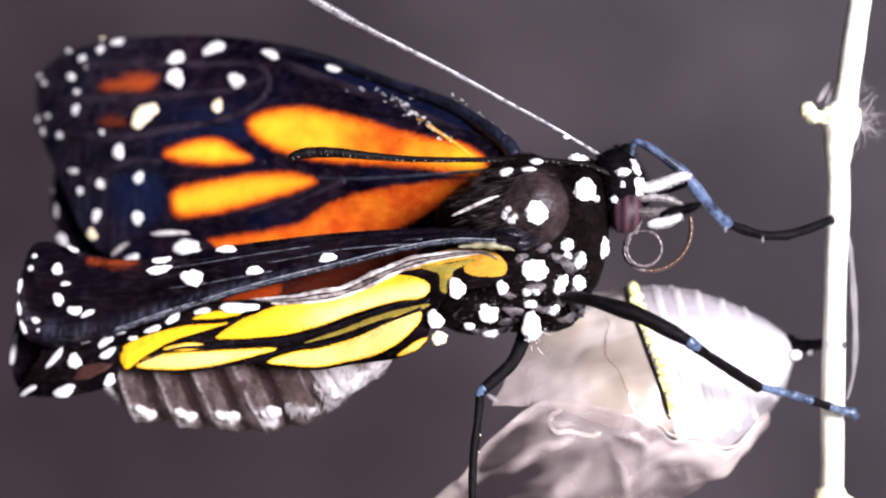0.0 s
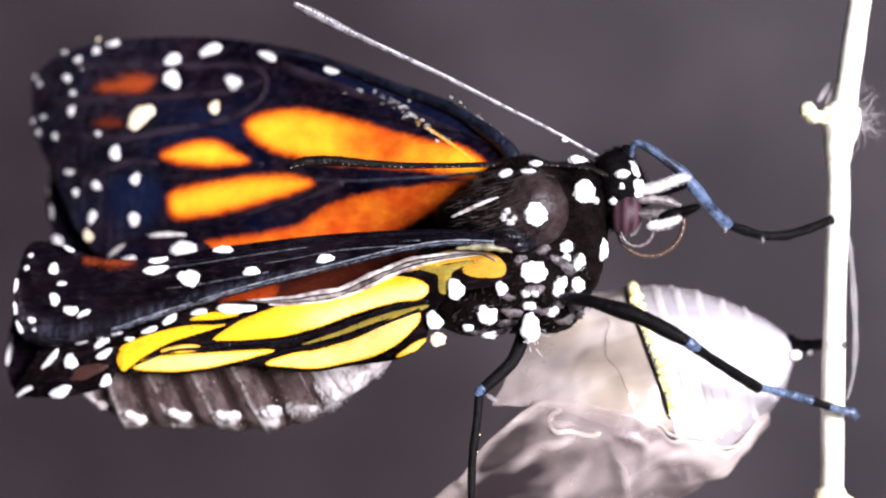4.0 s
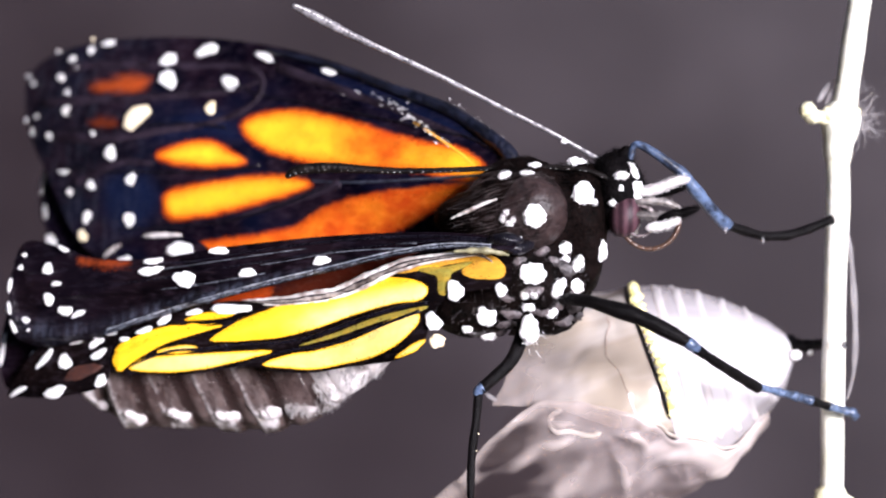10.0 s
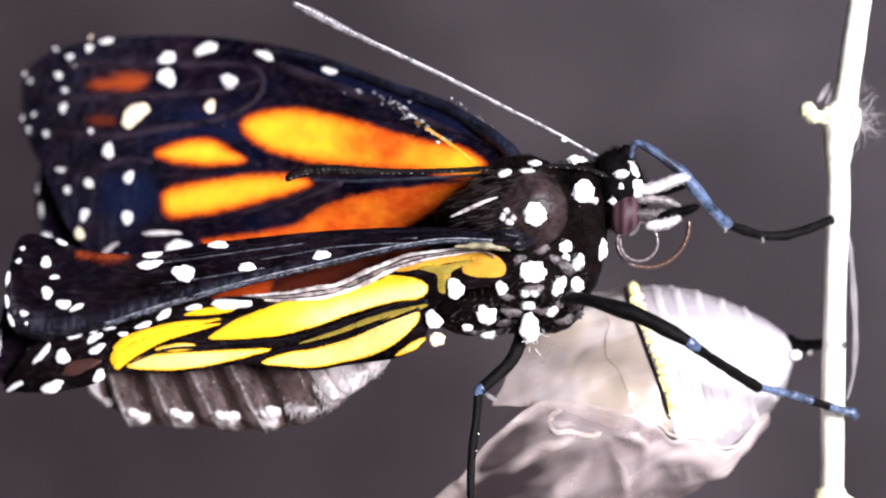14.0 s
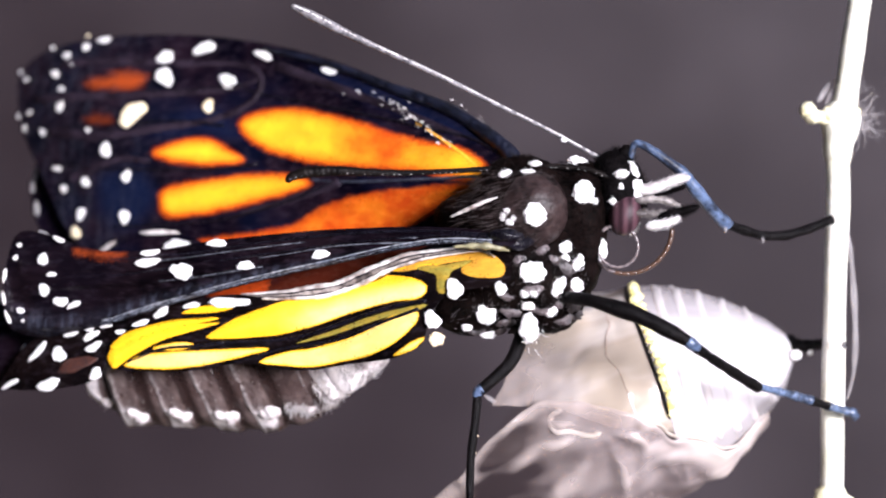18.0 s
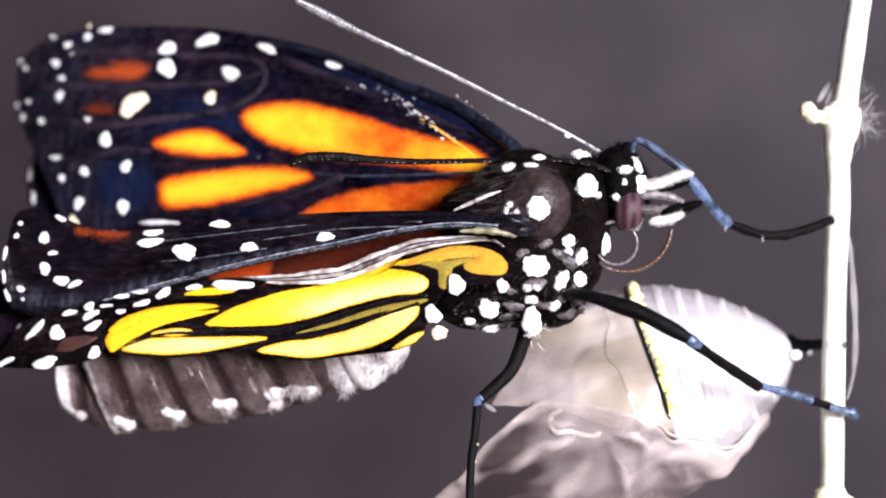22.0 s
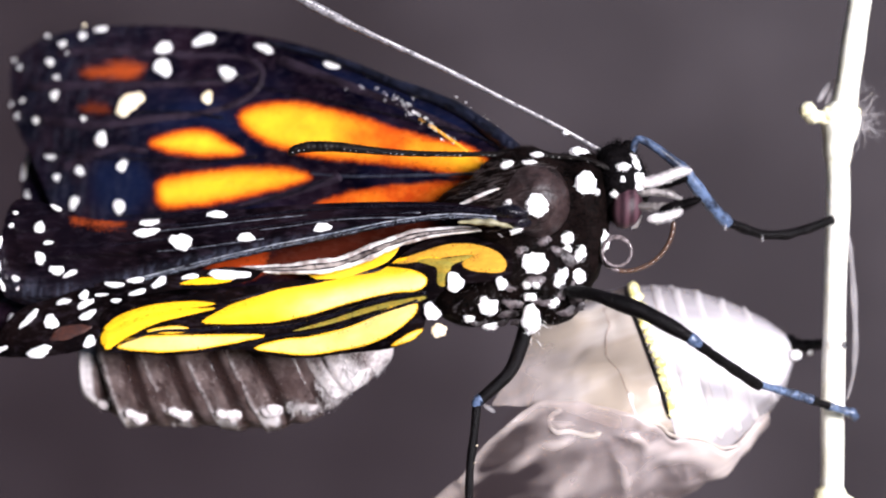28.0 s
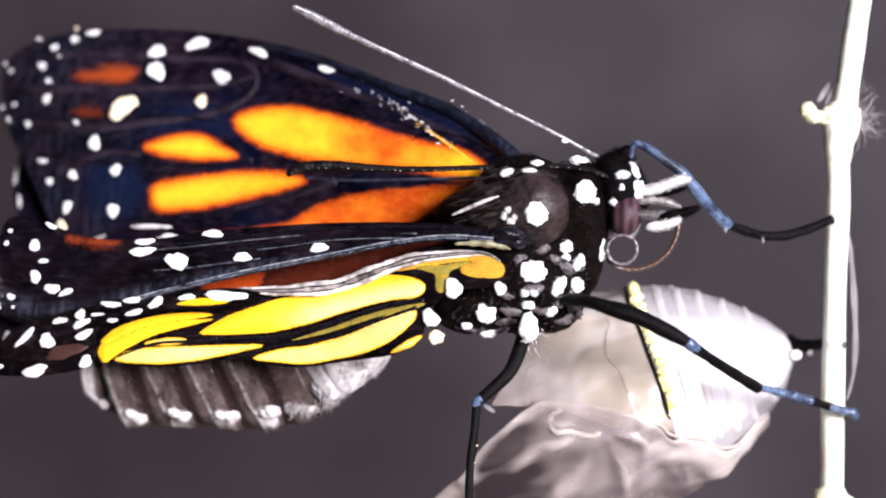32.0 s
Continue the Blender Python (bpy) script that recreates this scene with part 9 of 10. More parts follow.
    walk(segments[1], [(0, pose(-0.00627, 0.00330, -0.00620, 0, 0.80, 0.00)), (0.5, pose(-0.00629, 0.00330, -0.00621, 0, 0.70, 0.00)), (1, pose(-0.00629, 0.00330, -0.00622, 0, 0.60, 0.00)),
        (1.5, pose(-0.00629, 0.00330, -0.00622, 0, 0.20, 0.00)), (2, pose(-0.00632, 0.00330, -0.00622, 0, -0.20, 0.00)), (2.5, pose(-0.00633, 0.00330, -0.00621, 0, -0.50, 0.00)),
        (3, pose(-0.00633, 0.00330, -0.00621, 0, -0.80, 0.00)), (3.5, pose(-0.00633, 0.00330, -0.00621, 0, -1.00, 0.00)), (5.5, pose(-0.00605, 0.00330, -0.00594, 0, -2.40, 0.00)),
        (6, pose(-0.00594, 0.00330, -0.00583, 0, -2.80, 0.00)), (6.5, pose(-0.00591, 0.00330, -0.00579, 0, -2.90, 0.00)), (7, pose(-0.00586, 0.00330, -0.00576, 0, -3.00, 0.00)),
        (7.5, pose(-0.00595, 0.00330, -0.00584, 0, -2.70, 0.00)), (8, pose(-0.00607, 0.00330, -0.00594, 0, -2.40, 0.00)), (8.5, pose(-0.00615, 0.00330, -0.00603, 0, -2.10, 0.00)),
        (9, pose(-0.00626, 0.00330, -0.00610, 0, -1.80, 0.00)), (9.5, pose(-0.00635, 0.00330, -0.00621, 0, -1.50, 0.00)), (10, pose(-0.00638, 0.00330, -0.00624, 0, -1.20, 0.00)),
        (10.5, pose(-0.00638, 0.00330, -0.00624, 0, -1.00, 0.00)), (11, pose(-0.00637, 0.00330, -0.00623, 0, -0.80, 0.00)), (11.5, pose(-0.00638, 0.00330, -0.00623, 0, -0.76, 0.00)),
        (12, pose(-0.00637, 0.00330, -0.00623, 0, -0.72, 0.00)), (12.5, pose(-0.00636, 0.00330, -0.00622, 0, -0.64, 0.00)), (13, pose(-0.00638, 0.00330, -0.00621, 0, -0.56, 0.00)),
        (13.5, pose(-0.00638, 0.00330, -0.00622, 0, -0.52, 0.00)), (14, pose(-0.00638, 0.00330, -0.00621, 0, -0.48, 0.00)), (14.5, pose(-0.00638, 0.00330, -0.00621, 0, -0.50, 0.00)),
        (16.5, pose(-0.00639, 0.00330, -0.00622, 0, -0.58, 0.00)), (17, pose(-0.00639, 0.00330, -0.00621, 0, -0.60, 0.00)), (17.5, pose(-0.00639, 0.00330, -0.00621, 0, -0.60, 0.00)),
        (18, pose(-0.00641, 0.00330, -0.00621, 0, -0.60, 0.00)), (18.5, pose(-0.00633, 0.00330, -0.00619, 0, -0.60, 0.00)), (19, pose(-0.00628, 0.00330, -0.00616, 0, -0.60, 0.00)),
        (19.5, pose(-0.00632, 0.00330, -0.00619, 0, -0.60, 0.00)), (20, pose(-0.00632, 0.00330, -0.00618, 0, -0.60, 0.00)), (20.5, pose(-0.00634, 0.00330, -0.00618, 0, -0.70, 0.00)),
        (21, pose(-0.00633, 0.00330, -0.00619, 0, -0.80, 0.00)), (21.5, pose(-0.00581, 0.00330, -0.00572, 0, -2.80, 0.00)), (22, pose(-0.00558, 0.00330, -0.00545, 0, -3.80, 0.00)),
        (22.5, pose(-0.00555, 0.00330, -0.00543, 0, -3.90, 0.00)), (23, pose(-0.00555, 0.00330, -0.00539, 0, -4.00, 0.00)), (23.5, pose(-0.00561, 0.00330, -0.00549, 0, -3.70, 0.00)),
        (24, pose(-0.00572, 0.00330, -0.00556, 0, -3.40, 0.00)), (24.5, pose(-0.00584, 0.00330, -0.00571, 0, -3.00, 0.00)), (25, pose(-0.00596, 0.00330, -0.00581, 0, -2.60, 0.00)),
        (25.5, pose(-0.00603, 0.00330, -0.00587, 0, -2.40, 0.00)), (27.5, pose(-0.00629, 0.00330, -0.00611, 0, -1.40, 0.00)), (28, pose(-0.00629, 0.00330, -0.00610, 0, -1.20, 0.00)),
        (28.5, pose(-0.00637, 0.00330, -0.00610, 0, -1.20, 0.00)), (29, pose(-0.00636, 0.00330, -0.00609, 0, -1.20, 0.00)), (29.5, pose(-0.00634, 0.00330, -0.00610, 0, -1.20, 0.00)),
        (30, pose(-0.00626, 0.00330, -0.00608, 0, -1.20, 0.00)), (30.5, pose(-0.00632, 0.00330, -0.00609, 0, -1.20, 0.00)), (31, pose(-0.00640, 0.00330, -0.00615, 0, -1.20, 0.00)),
        (31.5, pose(-0.00639, 0.00330, -0.00613, 0, -1.10, 0.00)), (32, pose(-0.00642, 0.00330, -0.00618, 0, -1.00, 0.00))])
    walk(segments[2], [(0, pose(-0.00836, 0.00420, -0.00682, 0, 0.80, 0.00)), (0.5, pose(-0.00837, 0.00420, -0.00683, 0, 0.70, 0.00)), (1, pose(-0.00838, 0.00420, -0.00683, 0, 0.60, 0.00)),
        (1.5, pose(-0.00838, 0.00420, -0.00684, 0, 0.20, 0.00)), (2, pose(-0.00840, 0.00420, -0.00683, 0, -0.20, 0.00)), (2.5, pose(-0.00841, 0.00420, -0.00683, 0, -0.50, 0.00)),
        (3, pose(-0.00841, 0.00420, -0.00683, 0, -0.80, 0.00)), (3.5, pose(-0.00841, 0.00420, -0.00683, 0, -1.00, 0.00)), (5.5, pose(-0.00851, 0.00420, -0.00643, 0, -2.40, 0.00)),
        (6, pose(-0.00856, 0.00420, -0.00627, 0, -2.80, 0.00)), (6.5, pose(-0.00857, 0.00420, -0.00622, 0, -2.90, 0.00)), (7, pose(-0.00856, 0.00420, -0.00617, 0, -3.00, 0.00)),
        (7.5, pose(-0.00854, 0.00420, -0.00629, 0, -2.70, 0.00)), (8, pose(-0.00853, 0.00420, -0.00643, 0, -2.40, 0.00)), (8.5, pose(-0.00850, 0.00420, -0.00656, 0, -2.10, 0.00)),
        (9, pose(-0.00849, 0.00420, -0.00667, 0, -1.80, 0.00)), (9.5, pose(-0.00846, 0.00420, -0.00681, 0, -1.50, 0.00)), (10, pose(-0.00846, 0.00420, -0.00685, 0, -1.20, 0.00)),
        (10.5, pose(-0.00846, 0.00420, -0.00686, 0, -1.00, 0.00)), (11, pose(-0.00845, 0.00420, -0.00684, 0, -0.80, 0.00)), (11.5, pose(-0.00846, 0.00420, -0.00684, 0, -0.76, 0.00)),
        (12, pose(-0.00845, 0.00420, -0.00684, 0, -0.72, 0.00)), (12.5, pose(-0.00844, 0.00420, -0.00684, 0, -0.64, 0.00)), (13, pose(-0.00845, 0.00420, -0.00683, 0, -0.56, 0.00)),
        (13.5, pose(-0.00846, 0.00420, -0.00684, 0, -0.52, 0.00)), (14, pose(-0.00845, 0.00420, -0.00683, 0, -0.48, 0.00)), (14.5, pose(-0.00845, 0.00420, -0.00683, 0, -0.50, 0.00)),
        (16.5, pose(-0.00847, 0.00420, -0.00684, 0, -0.58, 0.00)), (17, pose(-0.00846, 0.00420, -0.00683, 0, -0.60, 0.00)), (17.5, pose(-0.00846, 0.00420, -0.00683, 0, -0.60, 0.00)),
        (18, pose(-0.00848, 0.00420, -0.00683, 0, -0.60, 0.00)), (18.5, pose(-0.00841, 0.00420, -0.00681, 0, -0.60, 0.00)), (19, pose(-0.00837, 0.00420, -0.00678, 0, -0.60, 0.00)),
        (19.5, pose(-0.00841, 0.00420, -0.00681, 0, -0.60, 0.00)), (20, pose(-0.00841, 0.00420, -0.00680, 0, -0.60, 0.00)), (20.5, pose(-0.00842, 0.00420, -0.00680, 0, -0.70, 0.00)),
        (21, pose(-0.00841, 0.00420, -0.00681, 0, -0.80, 0.00)), (21.5, pose(-0.00845, 0.00420, -0.00618, 0, -2.80, 0.00)), (22, pose(-0.00860, 0.00420, -0.00577, 0, -3.80, 0.00)),
        (22.5, pose(-0.00860, 0.00420, -0.00574, 0, -3.90, 0.00)), (23, pose(-0.00864, 0.00420, -0.00569, 0, -4.00, 0.00)), (23.5, pose(-0.00858, 0.00420, -0.00582, 0, -3.70, 0.00)),
        (24, pose(-0.00858, 0.00420, -0.00593, 0, -3.40, 0.00)), (24.5, pose(-0.00854, 0.00420, -0.00613, 0, -3.00, 0.00)), (25, pose(-0.00850, 0.00420, -0.00628, 0, -2.60, 0.00)),
        (25.5, pose(-0.00849, 0.00420, -0.00637, 0, -2.40, 0.00)), (27.5, pose(-0.00838, 0.00420, -0.00674, 0, -1.40, 0.00)), (28, pose(-0.00838, 0.00420, -0.00673, 0, -1.20, 0.00)),
        (28.5, pose(-0.00844, 0.00420, -0.00673, 0, -1.20, 0.00)), (29, pose(-0.00843, 0.00420, -0.00672, 0, -1.20, 0.00)), (29.5, pose(-0.00842, 0.00420, -0.00673, 0, -1.20, 0.00)),
        (30, pose(-0.00835, 0.00420, -0.00672, 0, -1.20, 0.00)), (30.5, pose(-0.00840, 0.00420, -0.00673, 0, -1.20, 0.00)), (31, pose(-0.00848, 0.00420, -0.00678, 0, -1.20, 0.00)),
        (31.5, pose(-0.00847, 0.00420, -0.00676, 0, -1.10, 0.00)), (32, pose(-0.00849, 0.00420, -0.00680, 0, -1.00, 0.00))])
    walk(segments[3], [(0, pose(-0.01083, 0.00510, -0.00714, 0, 0.80, 0.00)), (0.5, pose(-0.01084, 0.00510, -0.00715, 0, 0.70, 0.00)), (1, pose(-0.01085, 0.00510, -0.00715, 0, 0.60, 0.00)),
        (1.5, pose(-0.01085, 0.00510, -0.00715, 0, 0.20, 0.00)), (2, pose(-0.01086, 0.00510, -0.00715, 0, -0.20, 0.00)), (2.5, pose(-0.01088, 0.00510, -0.00715, 0, -0.50, 0.00)),
        (3, pose(-0.01088, 0.00510, -0.00715, 0, -0.80, 0.00)), (3.5, pose(-0.01088, 0.00510, -0.00715, 0, -1.00, 0.00)), (5.5, pose(-0.01087, 0.00510, -0.00674, 0, -2.40, 0.00)),
        (6, pose(-0.01087, 0.00510, -0.00657, 0, -2.80, 0.00)), (6.5, pose(-0.01088, 0.00510, -0.00652, 0, -2.90, 0.00)), (7, pose(-0.01086, 0.00510, -0.00647, 0, -3.00, 0.00)),
        (7.5, pose(-0.01087, 0.00510, -0.00659, 0, -2.70, 0.00)), (8, pose(-0.01089, 0.00510, -0.00673, 0, -2.40, 0.00)), (8.5, pose(-0.01089, 0.00510, -0.00687, 0, -2.10, 0.00)),
        (9, pose(-0.01091, 0.00510, -0.00698, 0, -1.80, 0.00)), (9.5, pose(-0.01091, 0.00510, -0.00713, 0, -1.50, 0.00)), (10, pose(-0.01091, 0.00510, -0.00717, 0, -1.20, 0.00)),
        (10.5, pose(-0.01091, 0.00510, -0.00717, 0, -1.00, 0.00)), (11, pose(-0.01091, 0.00510, -0.00716, 0, -0.80, 0.00)), (11.5, pose(-0.01091, 0.00510, -0.00716, 0, -0.76, 0.00)),
        (12, pose(-0.01091, 0.00510, -0.00716, 0, -0.72, 0.00)), (12.5, pose(-0.01090, 0.00510, -0.00716, 0, -0.64, 0.00)), (13, pose(-0.01091, 0.00510, -0.00715, 0, -0.56, 0.00)),
        (13.5, pose(-0.01092, 0.00510, -0.00716, 0, -0.52, 0.00)), (14, pose(-0.01091, 0.00510, -0.00715, 0, -0.48, 0.00)), (14.5, pose(-0.01091, 0.00510, -0.00715, 0, -0.50, 0.00)),
        (16.5, pose(-0.01092, 0.00510, -0.00715, 0, -0.58, 0.00)), (17, pose(-0.01092, 0.00510, -0.00715, 0, -0.60, 0.00)), (17.5, pose(-0.01092, 0.00510, -0.00715, 0, -0.60, 0.00)),
        (18, pose(-0.01093, 0.00510, -0.00715, 0, -0.60, 0.00)), (18.5, pose(-0.01087, 0.00510, -0.00713, 0, -0.60, 0.00)), (19, pose(-0.01084, 0.00510, -0.00711, 0, -0.60, 0.00)),
        (19.5, pose(-0.01087, 0.00510, -0.00713, 0, -0.60, 0.00)), (20, pose(-0.01087, 0.00510, -0.00712, 0, -0.60, 0.00)), (20.5, pose(-0.01088, 0.00510, -0.00713, 0, -0.70, 0.00)),
        (21, pose(-0.01087, 0.00510, -0.00713, 0, -0.80, 0.00)), (21.5, pose(-0.01078, 0.00510, -0.00649, 0, -2.80, 0.00)), (22, pose(-0.01082, 0.00510, -0.00607, 0, -3.80, 0.00)),
        (22.5, pose(-0.01082, 0.00510, -0.00604, 0, -3.90, 0.00)), (23, pose(-0.01084, 0.00510, -0.00598, 0, -4.00, 0.00)), (23.5, pose(-0.01082, 0.00510, -0.00612, 0, -3.70, 0.00)),
        (24, pose(-0.01084, 0.00510, -0.00624, 0, -3.40, 0.00)), (24.5, pose(-0.01084, 0.00510, -0.00643, 0, -3.00, 0.00)), (25, pose(-0.01085, 0.00510, -0.00659, 0, -2.60, 0.00)),
        (25.5, pose(-0.01086, 0.00510, -0.00668, 0, -2.40, 0.00)), (27.5, pose(-0.01084, 0.00510, -0.00707, 0, -1.40, 0.00)), (28, pose(-0.01084, 0.00510, -0.00707, 0, -1.20, 0.00)),
        (28.5, pose(-0.01090, 0.00510, -0.00706, 0, -1.20, 0.00)), (29, pose(-0.01089, 0.00510, -0.00706, 0, -1.20, 0.00)), (29.5, pose(-0.01088, 0.00510, -0.00707, 0, -1.20, 0.00)),
        (30, pose(-0.01082, 0.00510, -0.00705, 0, -1.20, 0.00)), (30.5, pose(-0.01086, 0.00510, -0.00706, 0, -1.20, 0.00)), (31, pose(-0.01093, 0.00510, -0.00710, 0, -1.20, 0.00)),
        (31.5, pose(-0.01092, 0.00510, -0.00709, 0, -1.10, 0.00)), (32, pose(-0.01094, 0.00510, -0.00713, 0, -1.00, 0.00))])
    walk(segments[4], [(0, pose(-0.01349, 0.00597, -0.00735, 0, 0.80, 0.00)), (0.5, pose(-0.01350, 0.00597, -0.00736, 0, 0.70, 0.00)), (1, pose(-0.01350, 0.00597, -0.00736, 0, 0.60, 0.00)),
        (1.5, pose(-0.01350, 0.00597, -0.00736, 0, 0.20, 0.00)), (2, pose(-0.01352, 0.00597, -0.00736, 0, -0.20, 0.00)), (2.5, pose(-0.01353, 0.00597, -0.00736, 0, -0.50, 0.00)),
        (3, pose(-0.01353, 0.00597, -0.00736, 0, -0.80, 0.00)), (3.5, pose(-0.01353, 0.00597, -0.00736, 0, -1.00, 0.00)), (5.5, pose(-0.01371, 0.00597, -0.00710, 0, -2.40, 0.00)),
        (6, pose(-0.01378, 0.00597, -0.00699, 0, -2.80, 0.00)), (6.5, pose(-0.01380, 0.00597, -0.00696, 0, -2.90, 0.00)), (7, pose(-0.01380, 0.00597, -0.00693, 0, -3.00, 0.00)),
        (7.5, pose(-0.01375, 0.00597, -0.00700, 0, -2.70, 0.00)), (8, pose(-0.01372, 0.00597, -0.00709, 0, -2.40, 0.00)), (8.5, pose(-0.01366, 0.00597, -0.00718, 0, -2.10, 0.00)),
        (9, pose(-0.01363, 0.00597, -0.00725, 0, -1.80, 0.00)), (9.5, pose(-0.01357, 0.00597, -0.00735, 0, -1.50, 0.00)), (10, pose(-0.01356, 0.00597, -0.00737, 0, -1.20, 0.00)),
        (10.5, pose(-0.01356, 0.00597, -0.00738, 0, -1.00, 0.00)), (11, pose(-0.01355, 0.00597, -0.00737, 0, -0.80, 0.00)), (11.5, pose(-0.01356, 0.00597, -0.00737, 0, -0.76, 0.00)),
        (12, pose(-0.01355, 0.00597, -0.00737, 0, -0.72, 0.00)), (12.5, pose(-0.01354, 0.00597, -0.00736, 0, -0.64, 0.00)), (13, pose(-0.01355, 0.00597, -0.00736, 0, -0.56, 0.00)),
        (13.5, pose(-0.01356, 0.00597, -0.00736, 0, -0.52, 0.00)), (14, pose(-0.01355, 0.00597, -0.00736, 0, -0.48, 0.00)), (14.5, pose(-0.01355, 0.00597, -0.00736, 0, -0.50, 0.00)),
        (16.5, pose(-0.01356, 0.00597, -0.00736, 0, -0.58, 0.00)), (17, pose(-0.01356, 0.00597, -0.00736, 0, -0.60, 0.00)), (17.5, pose(-0.01356, 0.00597, -0.00736, 0, -0.60, 0.00)),
        (18, pose(-0.01358, 0.00597, -0.00736, 0, -0.60, 0.00)), (18.5, pose(-0.01353, 0.00597, -0.00735, 0, -0.60, 0.00)), (19, pose(-0.01350, 0.00597, -0.00732, 0, -0.60, 0.00)),
        (19.5, pose(-0.01352, 0.00597, -0.00734, 0, -0.60, 0.00)), (20, pose(-0.01352, 0.00597, -0.00734, 0, -0.60, 0.00)), (20.5, pose(-0.01353, 0.00597, -0.00734, 0, -0.70, 0.00)),
        (21, pose(-0.01352, 0.00597, -0.00734, 0, -0.80, 0.00)), (21.5, pose(-0.01370, 0.00597, -0.00692, 0, -2.80, 0.00)), (22, pose(-0.01391, 0.00597, -0.00666, 0, -3.80, 0.00)),
        (22.5, pose(-0.01393, 0.00597, -0.00664, 0, -3.90, 0.00)), (23, pose(-0.01397, 0.00597, -0.00660, 0, -4.00, 0.00)), (23.5, pose(-0.01389, 0.00597, -0.00669, 0, -3.70, 0.00)),
        (24, pose(-0.01386, 0.00597, -0.00676, 0, -3.40, 0.00)), (24.5, pose(-0.01379, 0.00597, -0.00689, 0, -3.00, 0.00)), (25, pose(-0.01372, 0.00597, -0.00700, 0, -2.60, 0.00)),
        (25.5, pose(-0.01369, 0.00597, -0.00705, 0, -2.40, 0.00)), (27.5, pose(-0.01350, 0.00597, -0.00730, 0, -1.40, 0.00)), (28, pose(-0.01350, 0.00597, -0.00729, 0, -1.20, 0.00)),
        (28.5, pose(-0.01355, 0.00597, -0.00729, 0, -1.20, 0.00)), (29, pose(-0.01354, 0.00597, -0.00728, 0, -1.20, 0.00)), (29.5, pose(-0.01354, 0.00597, -0.00729, 0, -1.20, 0.00)),
        (30, pose(-0.01349, 0.00597, -0.00728, 0, -1.20, 0.00)), (30.5, pose(-0.01352, 0.00597, -0.00728, 0, -1.20, 0.00)), (31, pose(-0.01357, 0.00597, -0.00732, 0, -1.20, 0.00)),
        (31.5, pose(-0.01357, 0.00597, -0.00731, 0, -1.10, 0.00)), (32, pose(-0.01358, 0.00597, -0.00734, 0, -1.00, 0.00))])
